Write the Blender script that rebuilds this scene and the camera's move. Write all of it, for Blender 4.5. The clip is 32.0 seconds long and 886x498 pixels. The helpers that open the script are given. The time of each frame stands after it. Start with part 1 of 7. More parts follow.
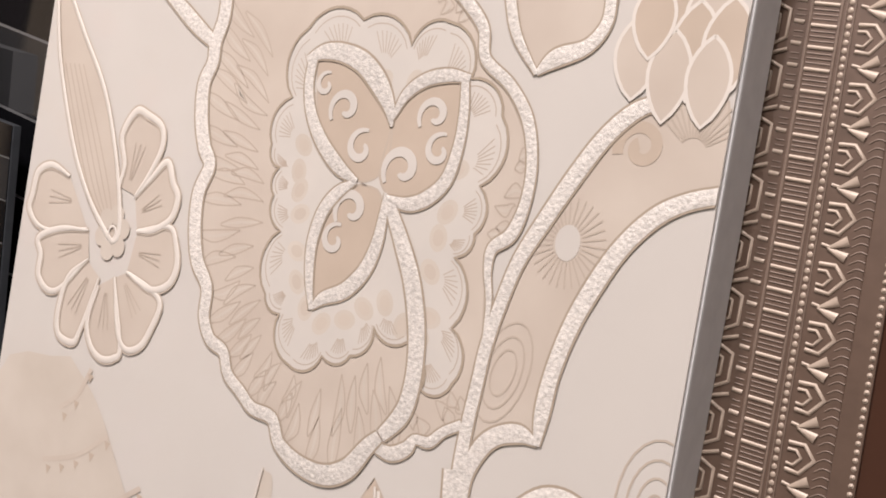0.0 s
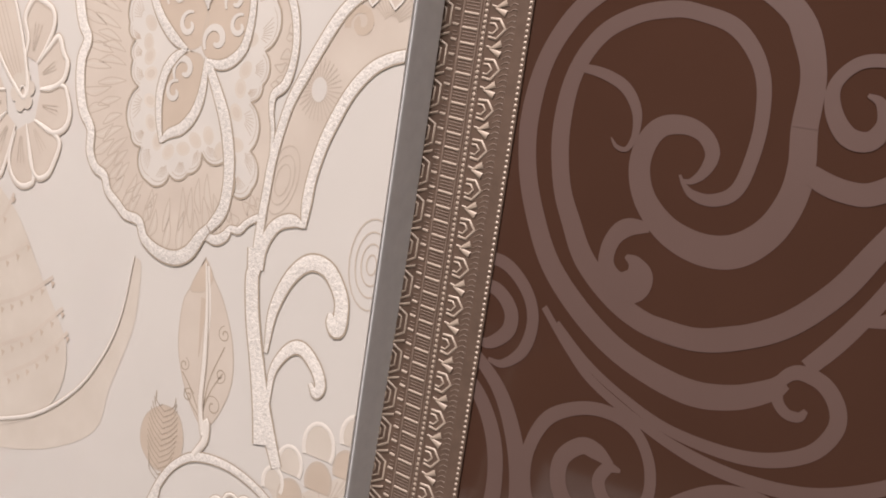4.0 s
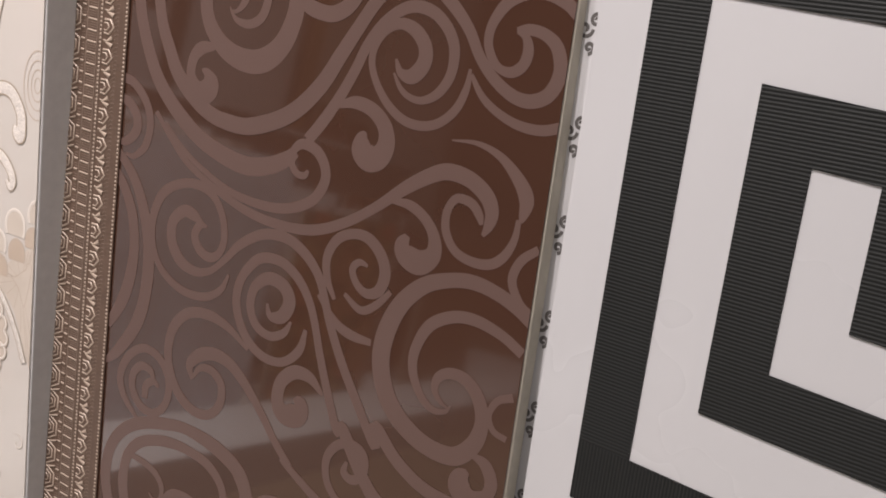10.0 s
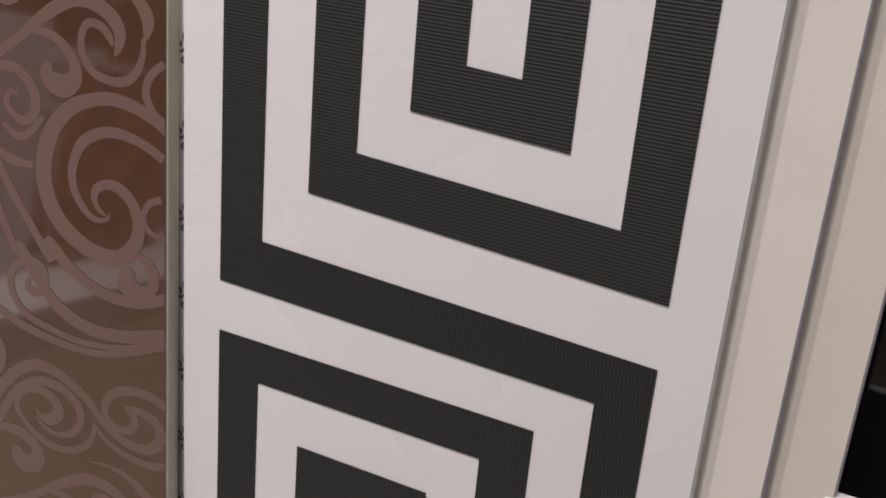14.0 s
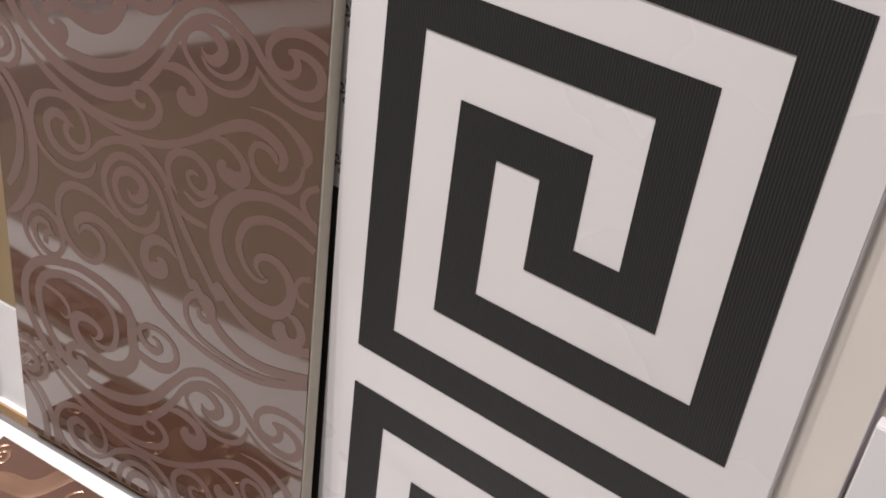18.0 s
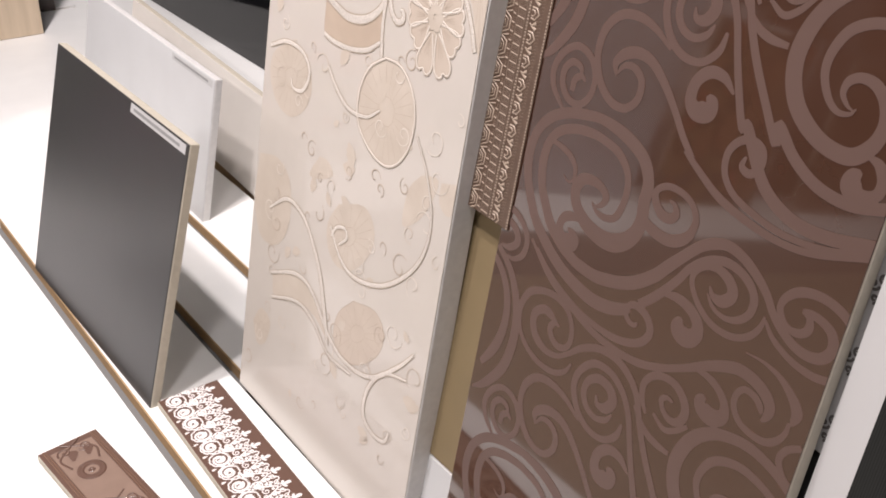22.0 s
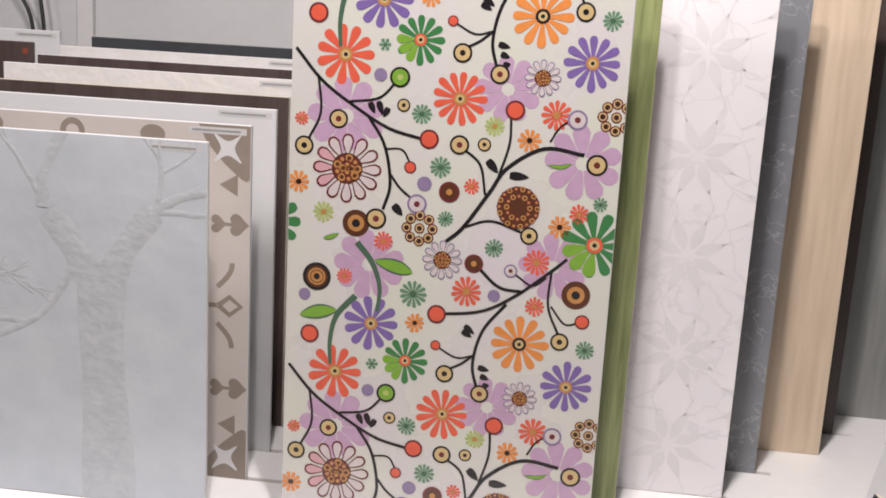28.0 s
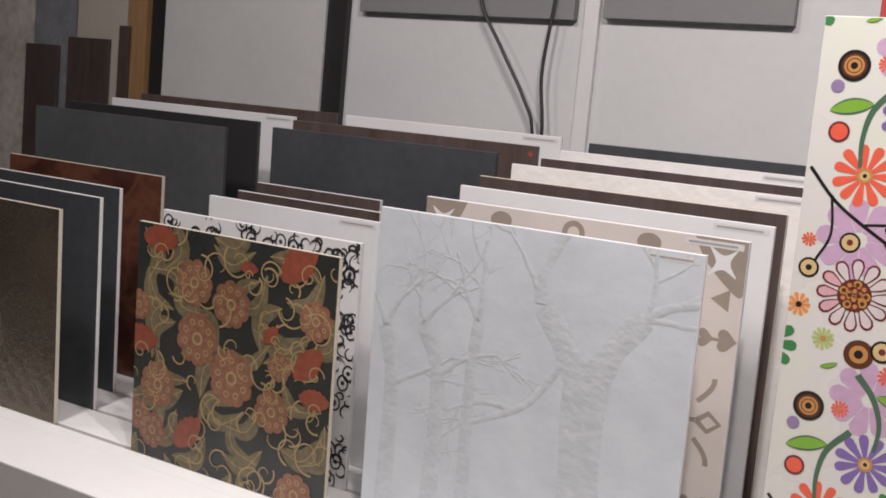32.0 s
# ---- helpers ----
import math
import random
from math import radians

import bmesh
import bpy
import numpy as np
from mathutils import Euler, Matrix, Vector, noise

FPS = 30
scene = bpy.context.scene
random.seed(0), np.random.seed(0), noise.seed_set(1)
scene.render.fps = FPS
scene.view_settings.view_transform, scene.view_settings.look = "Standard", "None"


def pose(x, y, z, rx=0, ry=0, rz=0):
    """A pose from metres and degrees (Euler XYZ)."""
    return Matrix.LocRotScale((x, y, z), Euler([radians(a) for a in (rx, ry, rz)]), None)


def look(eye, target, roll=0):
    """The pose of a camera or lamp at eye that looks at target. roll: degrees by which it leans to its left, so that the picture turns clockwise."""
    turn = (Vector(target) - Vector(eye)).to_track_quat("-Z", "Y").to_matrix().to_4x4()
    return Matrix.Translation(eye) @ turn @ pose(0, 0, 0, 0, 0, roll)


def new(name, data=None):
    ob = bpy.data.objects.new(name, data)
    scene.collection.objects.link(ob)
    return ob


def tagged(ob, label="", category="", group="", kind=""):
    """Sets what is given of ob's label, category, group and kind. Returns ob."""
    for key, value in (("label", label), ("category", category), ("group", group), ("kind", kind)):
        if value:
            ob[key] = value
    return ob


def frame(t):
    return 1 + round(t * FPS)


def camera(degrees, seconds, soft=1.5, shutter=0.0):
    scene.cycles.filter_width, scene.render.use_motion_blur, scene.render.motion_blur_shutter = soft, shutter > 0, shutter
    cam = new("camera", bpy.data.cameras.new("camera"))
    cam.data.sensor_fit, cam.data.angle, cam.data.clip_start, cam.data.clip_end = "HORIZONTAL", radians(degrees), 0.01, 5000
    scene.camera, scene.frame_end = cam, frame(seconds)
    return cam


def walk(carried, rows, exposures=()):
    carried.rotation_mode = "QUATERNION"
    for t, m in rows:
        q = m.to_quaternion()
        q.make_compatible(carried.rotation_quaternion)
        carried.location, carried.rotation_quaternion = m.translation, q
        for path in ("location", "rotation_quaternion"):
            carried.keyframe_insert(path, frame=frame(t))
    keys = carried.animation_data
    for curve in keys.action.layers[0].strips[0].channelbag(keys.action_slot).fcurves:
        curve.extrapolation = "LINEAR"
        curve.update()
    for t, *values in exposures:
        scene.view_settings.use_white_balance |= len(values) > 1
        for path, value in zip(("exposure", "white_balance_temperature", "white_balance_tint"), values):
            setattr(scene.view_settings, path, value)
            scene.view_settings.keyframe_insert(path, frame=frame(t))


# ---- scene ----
cam = camera(44.613, 32.0, soft=1.8)
PATH = [
    (0, pose(-0.2239, 0.2102, 0.7390, 80.996, -3.554, -49.271)),
    (0.5, pose(-0.2309, 0.1856, 0.7436, 80.095, -3.687, -48.599)),
    (1, pose(-0.2394, 0.1662, 0.7488, 78.802, -2.925, -49.417)),
    (1.5, pose(-0.2485, 0.1387, 0.7495, 78.066, -2.695, -49.012)),
    (2, pose(-0.2626, 0.1152, 0.7523, 76.934, -2.752, -49.333)),
    (2.5, pose(-0.2676, 0.0973, 0.7544, 75.951, -2.342, -49.303)),
    (3, pose(-0.2752, 0.0819, 0.7569, 74.974, -2.427, -49.858)),
    (3.5, pose(-0.2825, 0.0646, 0.7589, 74.282, -2.571, -50.129)),
    (5.5, pose(-0.3019, -0.0094, 0.7647, 71.855, -2.732, -51.080)),
    (6, pose(-0.3102, -0.0272, 0.7691, 70.743, -2.621, -51.374)),
    (6.5, pose(-0.3198, -0.0448, 0.7671, 70.605, -2.648, -51.726)),
    (7, pose(-0.3300, -0.0636, 0.7667, 70.422, -2.655, -52.351)),
    (7.5, pose(-0.3344, -0.0846, 0.7662, 70.402, -2.574, -52.498)),
    (8, pose(-0.3369, -0.1082, 0.7657, 70.557, -2.486, -52.604)),
    (8.5, pose(-0.3341, -0.1312, 0.7627, 70.848, -2.329, -52.486)),
    (9, pose(-0.3251, -0.1564, 0.7589, 70.839, -2.342, -51.906)),
    (9.5, pose(-0.3091, -0.1823, 0.7611, 70.050, -2.530, -51.237)),
    (10, pose(-0.3014, -0.2098, 0.7631, 69.128, -1.755, -51.732)),
    (10.5, pose(-0.2989, -0.2333, 0.7652, 68.366, -1.265, -52.864)),
    (11, pose(-0.2988, -0.2546, 0.7670, 67.655, -1.029, -54.357)),
    (11.5, pose(-0.3024, -0.2699, 0.7692, 67.083, -1.024, -56.114)),
    (12, pose(-0.3039, -0.2849, 0.7720, 66.325, -1.045, -57.681)),
    (12.5, pose(-0.3057, -0.2982, 0.7751, 65.439, -0.977, -59.351)),
    (13, pose(-0.3074, -0.3105, 0.7771, 64.354, -0.932, -61.135)),
    (13.5, pose(-0.3116, -0.3211, 0.7765, 63.275, -0.982, -62.276)),
    (14, pose(-0.3126, -0.3258, 0.7712, 61.310, -0.931, -62.692)),
    (14.5, pose(-0.3119, -0.3271, 0.7631, 59.224, -0.857, -62.654)),
    (16.5, pose(-0.3031, -0.3388, 0.7085, 53.661, -1.090, -58.022)),
    (17, pose(-0.3085, -0.3374, 0.7008, 52.175, -1.112, -56.440)),
    (17.5, pose(-0.3135, -0.3339, 0.6956, 51.156, -1.049, -54.492)),
    (18, pose(-0.3208, -0.3285, 0.6913, 50.314, -1.023, -52.282)),
    (18.5, pose(-0.3294, -0.3211, 0.6893, 50.179, -1.085, -50.082)),
    (19, pose(-0.3360, -0.3143, 0.6896, 50.150, -0.934, -47.408)),
    (19.5, pose(-0.3417, -0.3078, 0.6915, 50.480, -0.746, -44.751)),
    (20, pose(-0.3484, -0.3007, 0.6949, 51.475, -0.598, -41.560)),
    (20.5, pose(-0.3551, -0.2934, 0.6994, 52.799, -0.571, -38.573)),
    (21, pose(-0.3593, -0.2851, 0.7071, 55.112, -0.552, -35.652)),
    (21.5, pose(-0.3655, -0.2814, 0.7152, 57.138, -0.545, -33.040)),
    (22, pose(-0.3763, -0.2761, 0.7240, 59.612, -0.613, -29.692)),
    (22.5, pose(-0.3922, -0.2754, 0.7327, 61.895, -0.879, -26.472)),
    (23, pose(-0.4098, -0.2794, 0.7433, 64.501, -1.146, -22.462)),
    (23.5, pose(-0.4257, -0.2824, 0.7552, 66.971, -1.284, -18.891)),
    (24, pose(-0.4422, -0.2824, 0.7653, 69.184, -1.545, -15.330)),
    (24.5, pose(-0.4565, -0.2824, 0.7716, 70.921, -1.653, -12.313)),
    (25, pose(-0.4715, -0.2808, 0.7794, 72.987, -1.888, -9.168)),
    (25.5, pose(-0.4832, -0.2782, 0.7866, 74.584, -2.079, -6.239)),
    (26, pose(-0.4950, -0.2764, 0.7912, 75.546, -2.369, -3.066)),
    (26.5, pose(-0.5061, -0.2741, 0.7938, 75.742, -2.618, -0.335)),
    (28.5, pose(-0.5232, -0.2951, 0.7959, 80.148, -3.566, 12.015)),
    (29, pose(-0.5315, -0.2927, 0.7973, 80.949, -3.781, 14.810)),
    (29.5, pose(-0.5384, -0.2911, 0.7989, 81.595, -3.960, 17.402)),
    (30, pose(-0.5441, -0.2923, 0.8008, 82.080, -4.268, 20.672)),
    (30.5, pose(-0.5513, -0.2955, 0.8024, 82.362, -4.554, 23.852)),
    (31, pose(-0.5616, -0.2988, 0.8033, 82.587, -4.858, 27.250)),
    (31.5, pose(-0.5734, -0.3026, 0.8032, 82.671, -5.180, 30.245)),
    (32, pose(-0.5858, -0.3065, 0.8025, 82.593, -5.335, 33.051)),
]
walk(cam, PATH, [(0.0, -0.46), (3.0, -0.44), (7.0, -0.36), (13.0, -0.38), (17.5, -0.15), (21.0, -0.05), (24.0, -0.18), (26.5, -0.2), (29.0, -0.25), (32.0, -0.2)])

# ---- light ----
world = bpy.data.worlds.new("hall")
world.use_nodes = True
world.node_tree.nodes["Background"].inputs[0].default_value = (0.92, 0.95, 1.0, 1)
world.node_tree.nodes["Background"].inputs[1].default_value = 0.25
scene.world = world


def lamp(name, eye, target, watts, size, colour=(1.0, 0.915, 0.905)):
    data = bpy.data.lights.new(name, "AREA")
    data.shape, data.size, data.energy, data.color = "DISK", size, watts, colour
    ob = new(name, data)
    ob.matrix_world = look(eye, target)
    return ob


lamp("overhead_lamp", (-0.82, 0.20, 2.45), (-0.35, 1.15, 0.0), 38, 0.12)
lamp("overhead_lamp", (-0.58, 0.55, 2.45), (-0.05, 2.10, 0.4), 52, 0.10)
lamp("overhead_lamp", (-2.3, 0.38, 2.45), (-1.9, 1.4, 0.0), 38, 0.16)
# Added lamp without a known source: lifts the dim boards far left.
lamp("overhead_lamp", (-3.6, 0.6, 2.45), (-3.7, 2.7, 0.5), 13, 0.16)
# Added wide fill for the decor tiles and their edges, no known source.
lamp("overhead_lamp", (-0.62, -0.5, 2.45), (-0.05, 0.1, 0.2), 17, 0.3)

# ---- materials ----


def nodes_of(name):
    mat = bpy.data.materials.new(name)
    mat.use_nodes = True
    nt = mat.node_tree
    return mat, nt, nt.nodes["Principled BSDF"]


def surface(name, colour, rough=0.4, spread=0.12, scale=30.0, bump=0.0, bump_scale=120.0, metal=0.0, coat=0.0,
            second=None, second_scale=4.0, stretch=(1, 1, 1), spec=0.5):
    """A worn, slightly uneven surface: two scales of tone, fine relief, uneven gloss."""
    mat, nt, p = nodes_of(name)
    n, link = nt.nodes, nt.links
    co = n.new("ShaderNodeTexCoord")
    mp = n.new("ShaderNodeMapping")
    mp.inputs["Scale"].default_value = stretch
    link.new(co.outputs["Object"], mp.inputs["Vector"])
    fine = n.new("ShaderNodeTexNoise")
    fine.inputs["Scale"].default_value, fine.inputs["Detail"].default_value = scale, 6
    link.new(mp.outputs[0], fine.inputs["Vector"])
    big = n.new("ShaderNodeTexNoise")
    big.inputs["Scale"].default_value, big.inputs["Detail"].default_value = second_scale, 4
    link.new(mp.outputs[0], big.inputs["Vector"])
    ramp = n.new("ShaderNodeValToRGB")
    a = [max(0.0, c * (1 - spread)) for c in colour]
    b = [min(1.0, c * (1 + spread)) for c in (second or colour)]
    ramp.color_ramp.elements[0].position, ramp.color_ramp.elements[1].position = 0.3, 0.7
    ramp.color_ramp.elements[0].color, ramp.color_ramp.elements[1].color = (*a, 1), (*b, 1)
    mix = n.new("ShaderNodeMath")
    mix.operation = "MULTIPLY_ADD"
    mix.inputs[1].default_value = 0.5
    half = n.new("ShaderNodeMath")
    half.operation = "MULTIPLY"
    half.inputs[1].default_value = 0.5
    link.new(big.outputs[0], half.inputs[0])
    link.new(fine.outputs[0], mix.inputs[0])
    link.new(half.outputs[0], mix.inputs[2])
    link.new(mix.outputs[0], ramp.inputs[0])
    link.new(ramp.outputs[0], p.inputs["Base Color"])
    ro = n.new("ShaderNodeMapRange")
    ro.inputs[3].default_value, ro.inputs[4].default_value = max(0.02, rough * 0.8), min(1, rough * 1.2)
    link.new(big.outputs[0], ro.inputs[0])
    link.new(ro.outputs[0], p.inputs["Roughness"])
    p.inputs["Metallic"].default_value = metal
    p.inputs["Coat Weight"].default_value = coat
    p.inputs["Coat Roughness"].default_value = 0.04
    p.inputs["Specular IOR Level"].default_value = spec
    if bump:
        rel = n.new("ShaderNodeTexNoise")
        rel.inputs["Scale"].default_value, rel.inputs["Detail"].default_value = bump_scale, 5
        link.new(mp.outputs[0], rel.inputs["Vector"])
        bp = n.new("ShaderNodeBump")
        bp.inputs["Strength"].default_value, bp.inputs["Distance"].default_value = bump, 0.002
        link.new(rel.outputs[0], bp.inputs["Height"])
        link.new(bp.outputs[0], p.inputs["Normal"])
    return mat


WHITE_DECK = surface("white_lacquered_deck", (0.82, 0.82, 0.81), 0.35, 0.03)
MDF = surface("raw_fibreboard", (0.42, 0.28, 0.15), 0.8, 0.15, 200)
GREY_FASCIA = surface("grey_laminate", (0.42, 0.41, 0.41), 0.5, 0.05)
FLOOR = surface("beige_stone_floor", (0.29, 0.26, 0.20), 0.45, 0.14, 18, second=(0.26, 0.23, 0.18))
FLORAL_BASE = surface("white_floral_ground", (0.56, 0.518, 0.56), 0.28, 0.03, 8, second=(0.515, 0.55, 0.445), second_scale=7)
WALL = surface("grey_painted_wall", (0.56, 0.565, 0.57), 0.7, 0.04, bump=0.05)
WALL_DARK = surface("mid_grey_panel", (0.20, 0.20, 0.20), 0.6, 0.05)
TRIM_WHITE = surface("white_painted_trim", (0.62, 0.62, 0.62), 0.5, 0.04)
HALL_DARK = surface("dark_enclosure", (0.05, 0.05, 0.055), 0.85, 0.2)
CEILING = surface("dark_ceiling_lid", (0.07, 0.07, 0.075), 0.8, 0.08)
BISCUIT = surface("tile_biscuit_edge", (0.50, 0.46, 0.38), 0.8, 0.1, 150, bump=0.2)
GREY_EDGE = surface("grey_tile_edge", (0.66, 0.65, 0.64), 0.7, 0.1, 150)
WHITE_EDGE = surface("white_tile_edge", (0.62, 0.62, 0.63), 0.6, 0.06, 150)
CREAM = surface("cream_satin_glaze", (0.61, 0.566, 0.518), 0.30, 0.03, 25, coat=0.5)
BROWN = surface("chocolate_gloss_glaze", (0.066, 0.031, 0.020), 0.06, 0.10, 14, coat=1.0, spec=0.75)
SWIRL = surface("mauve_satin_glaze", (0.122, 0.076, 0.064), 0.33, 0.06, 20)
WHITE_GLAZE = surface("white_satin_glaze", (0.565, 0.56, 0.565), 0.28, 0.03, 12, coat=0.3)
BLACK_RIB = surface("black_matt_ribs", (0.018, 0.018, 0.018), 0.45, 0.2, 60)
BLACK_GLASS = surface("black_polished_glass", (0.005, 0.005, 0.006), 0.05, 0.2, spec=0.5)
CHARCOAL_GLASS = surface("charcoal_polished_glass", (0.022, 0.022, 0.023), 0.07, 0.2, spec=0.5)
PALE_BLUE = surface("pale_grey_blue_glaze", (0.435, 0.475, 0.515), 0.36, 0.05, 18, second=(0.485, 0.515, 0.55), second_scale=7, bump=1.0, bump_scale=16)
DARK_GLOSS = surface("anthracite_satin_tile", (0.024, 0.024, 0.026), 0.33, 0.1, 30, spec=0.7)
DARK_STONE = surface("anthracite_stone", (0.035, 0.038, 0.043), 0.55, 0.25, 40, bump=0.1)
DARK_BROWN = surface("dark_brown_wood_tile", (0.060, 0.042, 0.033), 0.5, 0.25, 30, stretch=(1, 1, 8))
PALE_TILE = surface("white_porcelain", (0.58, 0.585, 0.59), 0.35, 0.05, 14)
GREEN_TILE = surface("green_wood_glaze", (0.185, 0.225, 0.085), 0.35, 0.25, 12, stretch=(14, 1, 1), second=(0.26, 0.29, 0.13))

# ---- mesh helpers ----


def part(name, bm, mat, parent, label="", kind=""):
    me = bpy.data.meshes.new(name)
    bm.to_mesh(me)
    bm.free()
    me.materials.append(mat)
    ob = new(name, me)
    ob.parent = parent
    if label or kind:
        tagged(ob, label, kind=kind)
    return ob


def box(bm, a, b, bevel=0.0):
    """A box between two corners, edges bevelled."""
    m = Matrix.Translation([(p + q) / 2 for p, q in zip(a, b)]) @ Matrix.Diagonal([abs(q - p) for p, q in zip(a, b)] + [1])
    made = bmesh.ops.create_cube(bm, size=1, matrix=m)["verts"]
    if bevel:
        edges = list({e for v in made for e in v.link_edges})
        bmesh.ops.bevel(bm, geom=edges, offset=bevel, segments=2, affect="EDGES", profile=0.6)
    return bm


def slab_mesh(w, h, t, bevel=0.0012, u0=0.0):
    return box(bmesh.new(), (u0, 0, -t), (u0 + w, h, 0), bevel)


def setting(name, bm, mat, label, category=""):
    me = bpy.data.meshes.new(name)
    bm.to_mesh(me)
    bm.free()
    me.materials.append(mat)
    return tagged(new(name, me), label, category, kind="structure")


def stand(name, m, label, category="tile", group=""):
    ob = new(name)
    ob.empty_display_size = 0.05
    ob.matrix_world = m
    return tagged(ob, label, category, group)


def basis(o, u, v):
    """Pose whose x runs along u, y along v (made square to u), z out of the face."""
    u = Vector(u).normalized()
    v = Vector(v)
    v = (v - u * v.dot(u)).normalized()
    w = u.cross(v)
    m = Matrix((u, v, w)).transposed().to_4x4()
    m.translation = o
    return m


# the two rows of slots: B runs along the right-hand bench, A along the back bench
MEANDER_POSE = basis((0, 0, 0), (0, -1, 0), (0.1539, 0, 1))
BROWN_POSE = basis((-0.0207, 0, 0), (0.1075, -1, 0), (0.1891, 0, 1))
CREAM_POSE = basis((-0.0245, 0, 0), (0.1075, -1, 0), (0.1606, 0, 1)) @ Matrix.Translation((-0.654, 0, 0)) @ Matrix.Rotation(-0.01695, 4, "Z")
PITCH_A = 0.1378


def slot_a(n, u=0.0):
    o = Vector((0, 1.3574 + n * PITCH_A, 0)) + Vector((1, 0.0335, 0)).normalized() * u
    return basis(o, (1, 0.0335, 0), (0, -0.0253, 1))


# ---- structure ----



def slotted_deck(name, m, u0, u1, lines, v0, v1, slot_w, keep):
    """White board with through slots. lines: (v, ua, ub) for each slot, in v order."""
    boards = []
    thick = 0.018
    v = v0
    for vs, ua, ub in lines:
        boards.append(box(bmesh.new(), (u0, v, -thick), (u1, vs - slot_w / 2, 0)))
        if ua > u0:
            boards.append(box(bmesh.new(), (u0, vs - slot_w / 2, -thick), (ua, vs + slot_w / 2, 0)))
        if ub < u1:
            boards.append(box(bmesh.new(), (ub, vs - slot_w / 2, -thick), (u1, vs + slot_w / 2, 0)))
        v = vs + slot_w / 2
    boards.insert(0, box(bmesh.new(), (u0, v, -thick), (u1, v1, 0)))
    deck = None
    for bm in boards:
        bm.transform(m)
        for co, no in keep:
            bmesh.ops.bisect_plane(bm, geom=bm.verts[:] + bm.edges[:] + bm.faces[:], plane_co=co, plane_no=no, clear_outer=True)
        if deck is None:
            deck = setting(name, bm, WHITE_DECK, "white lacquered display deck with slots for tiles", "display deck")
        elif bm.faces:
            part("deck_board", bm, WHITE_DECK, deck)
    return deck


DECK_A = basis((0, 1.3574, 0), (1, 0.0335, 0), (-0.0335, 1, 0))
ends = (-0.425, -0.332, -0.237, -0.135, -0.026, 0.085, 0.20, 0.32, 0.42, 0.5, 0.6)
lines_a = [(n * PITCH_A + 0.006, -3.7, e) for n, e in enumerate(ends)]
slotted_deck("display_deck", DECK_A, -3.9, 1.2, lines_a, -0.05, 1.62, 0.014, [])
strip = box(bmesh.new(), (-3.9, -0.236, -0.0183), (-0.4265, -0.0502, -0.0003))
strip.transform(DECK_A)
setting("display_deck", strip, WHITE_DECK, "white lacquered front strip of the back display deck", "display deck")
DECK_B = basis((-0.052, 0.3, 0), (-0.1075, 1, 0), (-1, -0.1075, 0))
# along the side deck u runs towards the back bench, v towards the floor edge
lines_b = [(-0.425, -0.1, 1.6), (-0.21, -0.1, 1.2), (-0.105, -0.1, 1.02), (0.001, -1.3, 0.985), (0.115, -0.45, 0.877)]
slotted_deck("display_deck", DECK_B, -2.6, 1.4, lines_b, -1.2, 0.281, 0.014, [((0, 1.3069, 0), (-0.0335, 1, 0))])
for m, lines in ((DECK_A, lines_a), (DECK_B, lines_b)):
    for vs, ua, ub in lines:
        floor_bm = box(bmesh.new(), (ua + 0.001, vs - 0.0069, -0.0178), (ub - 0.001, vs + 0.0069, -0.0150))
        side_bm = box(bmesh.new(), (ua + 0.001, vs - 0.0069, -0.0149), (ub - 0.001, vs - 0.0052, -0.0004))
        floor_bm.transform(m)
        side_bm.transform(m)
        # Bed takes a dark grey: the shade inside the slot put into colour.
        bed = setting("slot_lining", floor_bm, WALL_DARK, "deck slot bed, coloured dark for the shade in it", "slot")
        part("raw_edge", side_bm, MDF, bed, "raw fibreboard edge")

bm = bmesh.new()
# Added thin grey board hides the white deck edge, standing in for its shade.
box(bm, (-3.9, -0.240, -0.10), (-0.4265, -0.2362, -0.0008))
box(bm, (-3.9, -0.2361, -0.10), (-0.4265, -0.21, -0.019))
box(bm, (-3.9, -0.2099, -0.10), (1.2, 1.62, -0.019))
bm.transform(DECK_A)
setting("plinth", bm, GREY_FASCIA, "low grey laminate plinth under the back display deck", "plinth")
bm = bmesh.new()
box(bm, (-2.6, -1.2, -0.10), (1.4, 0.280, -0.019))
# Same added grey board for the shaded edge of the side deck.
box(bm, (-2.6, 0.2812, -0.10), (1.4, 0.285, -0.0008))
bm.transform(DECK_B)
bmesh.ops.bisect_plane(bm, geom=bm.verts[:] + bm.edges[:] + bm.faces[:], plane_co=(0, 1.130, 0), plane_no=(-0.0335, 1, 0), clear_outer=True)
setting("plinth", bm, GREY_FASCIA, "low grey laminate plinth under the side display deck", "plinth")
bm = bmesh.new()
box(bm, (-6, -4, -0.14), (4, 5, -0.10))
setting("floor", bm, FLOOR, "beige stone-look floor in front of the plinth")
# Unseen ceiling added as a dark lid, so little light bounces back.
bm = bmesh.new()
box(bm, (-6, -4, 2.8), (4, 5, 2.9))
setting("ceiling", bm, CEILING, "unseen dark ceiling added over the stand")
BACK = basis((0, 3.0, 0), (1, 0.0335, 0), (0, 0, 1))
for name, a, b in (("wall_north", (-6, -0.1, -0.1), (4, 2.8, 0.0)),):
    bm = box(bmesh.new(), a, b)
    bm.transform(BACK)
    setting(name, bm, WALL, "plain light grey painted partition wall")
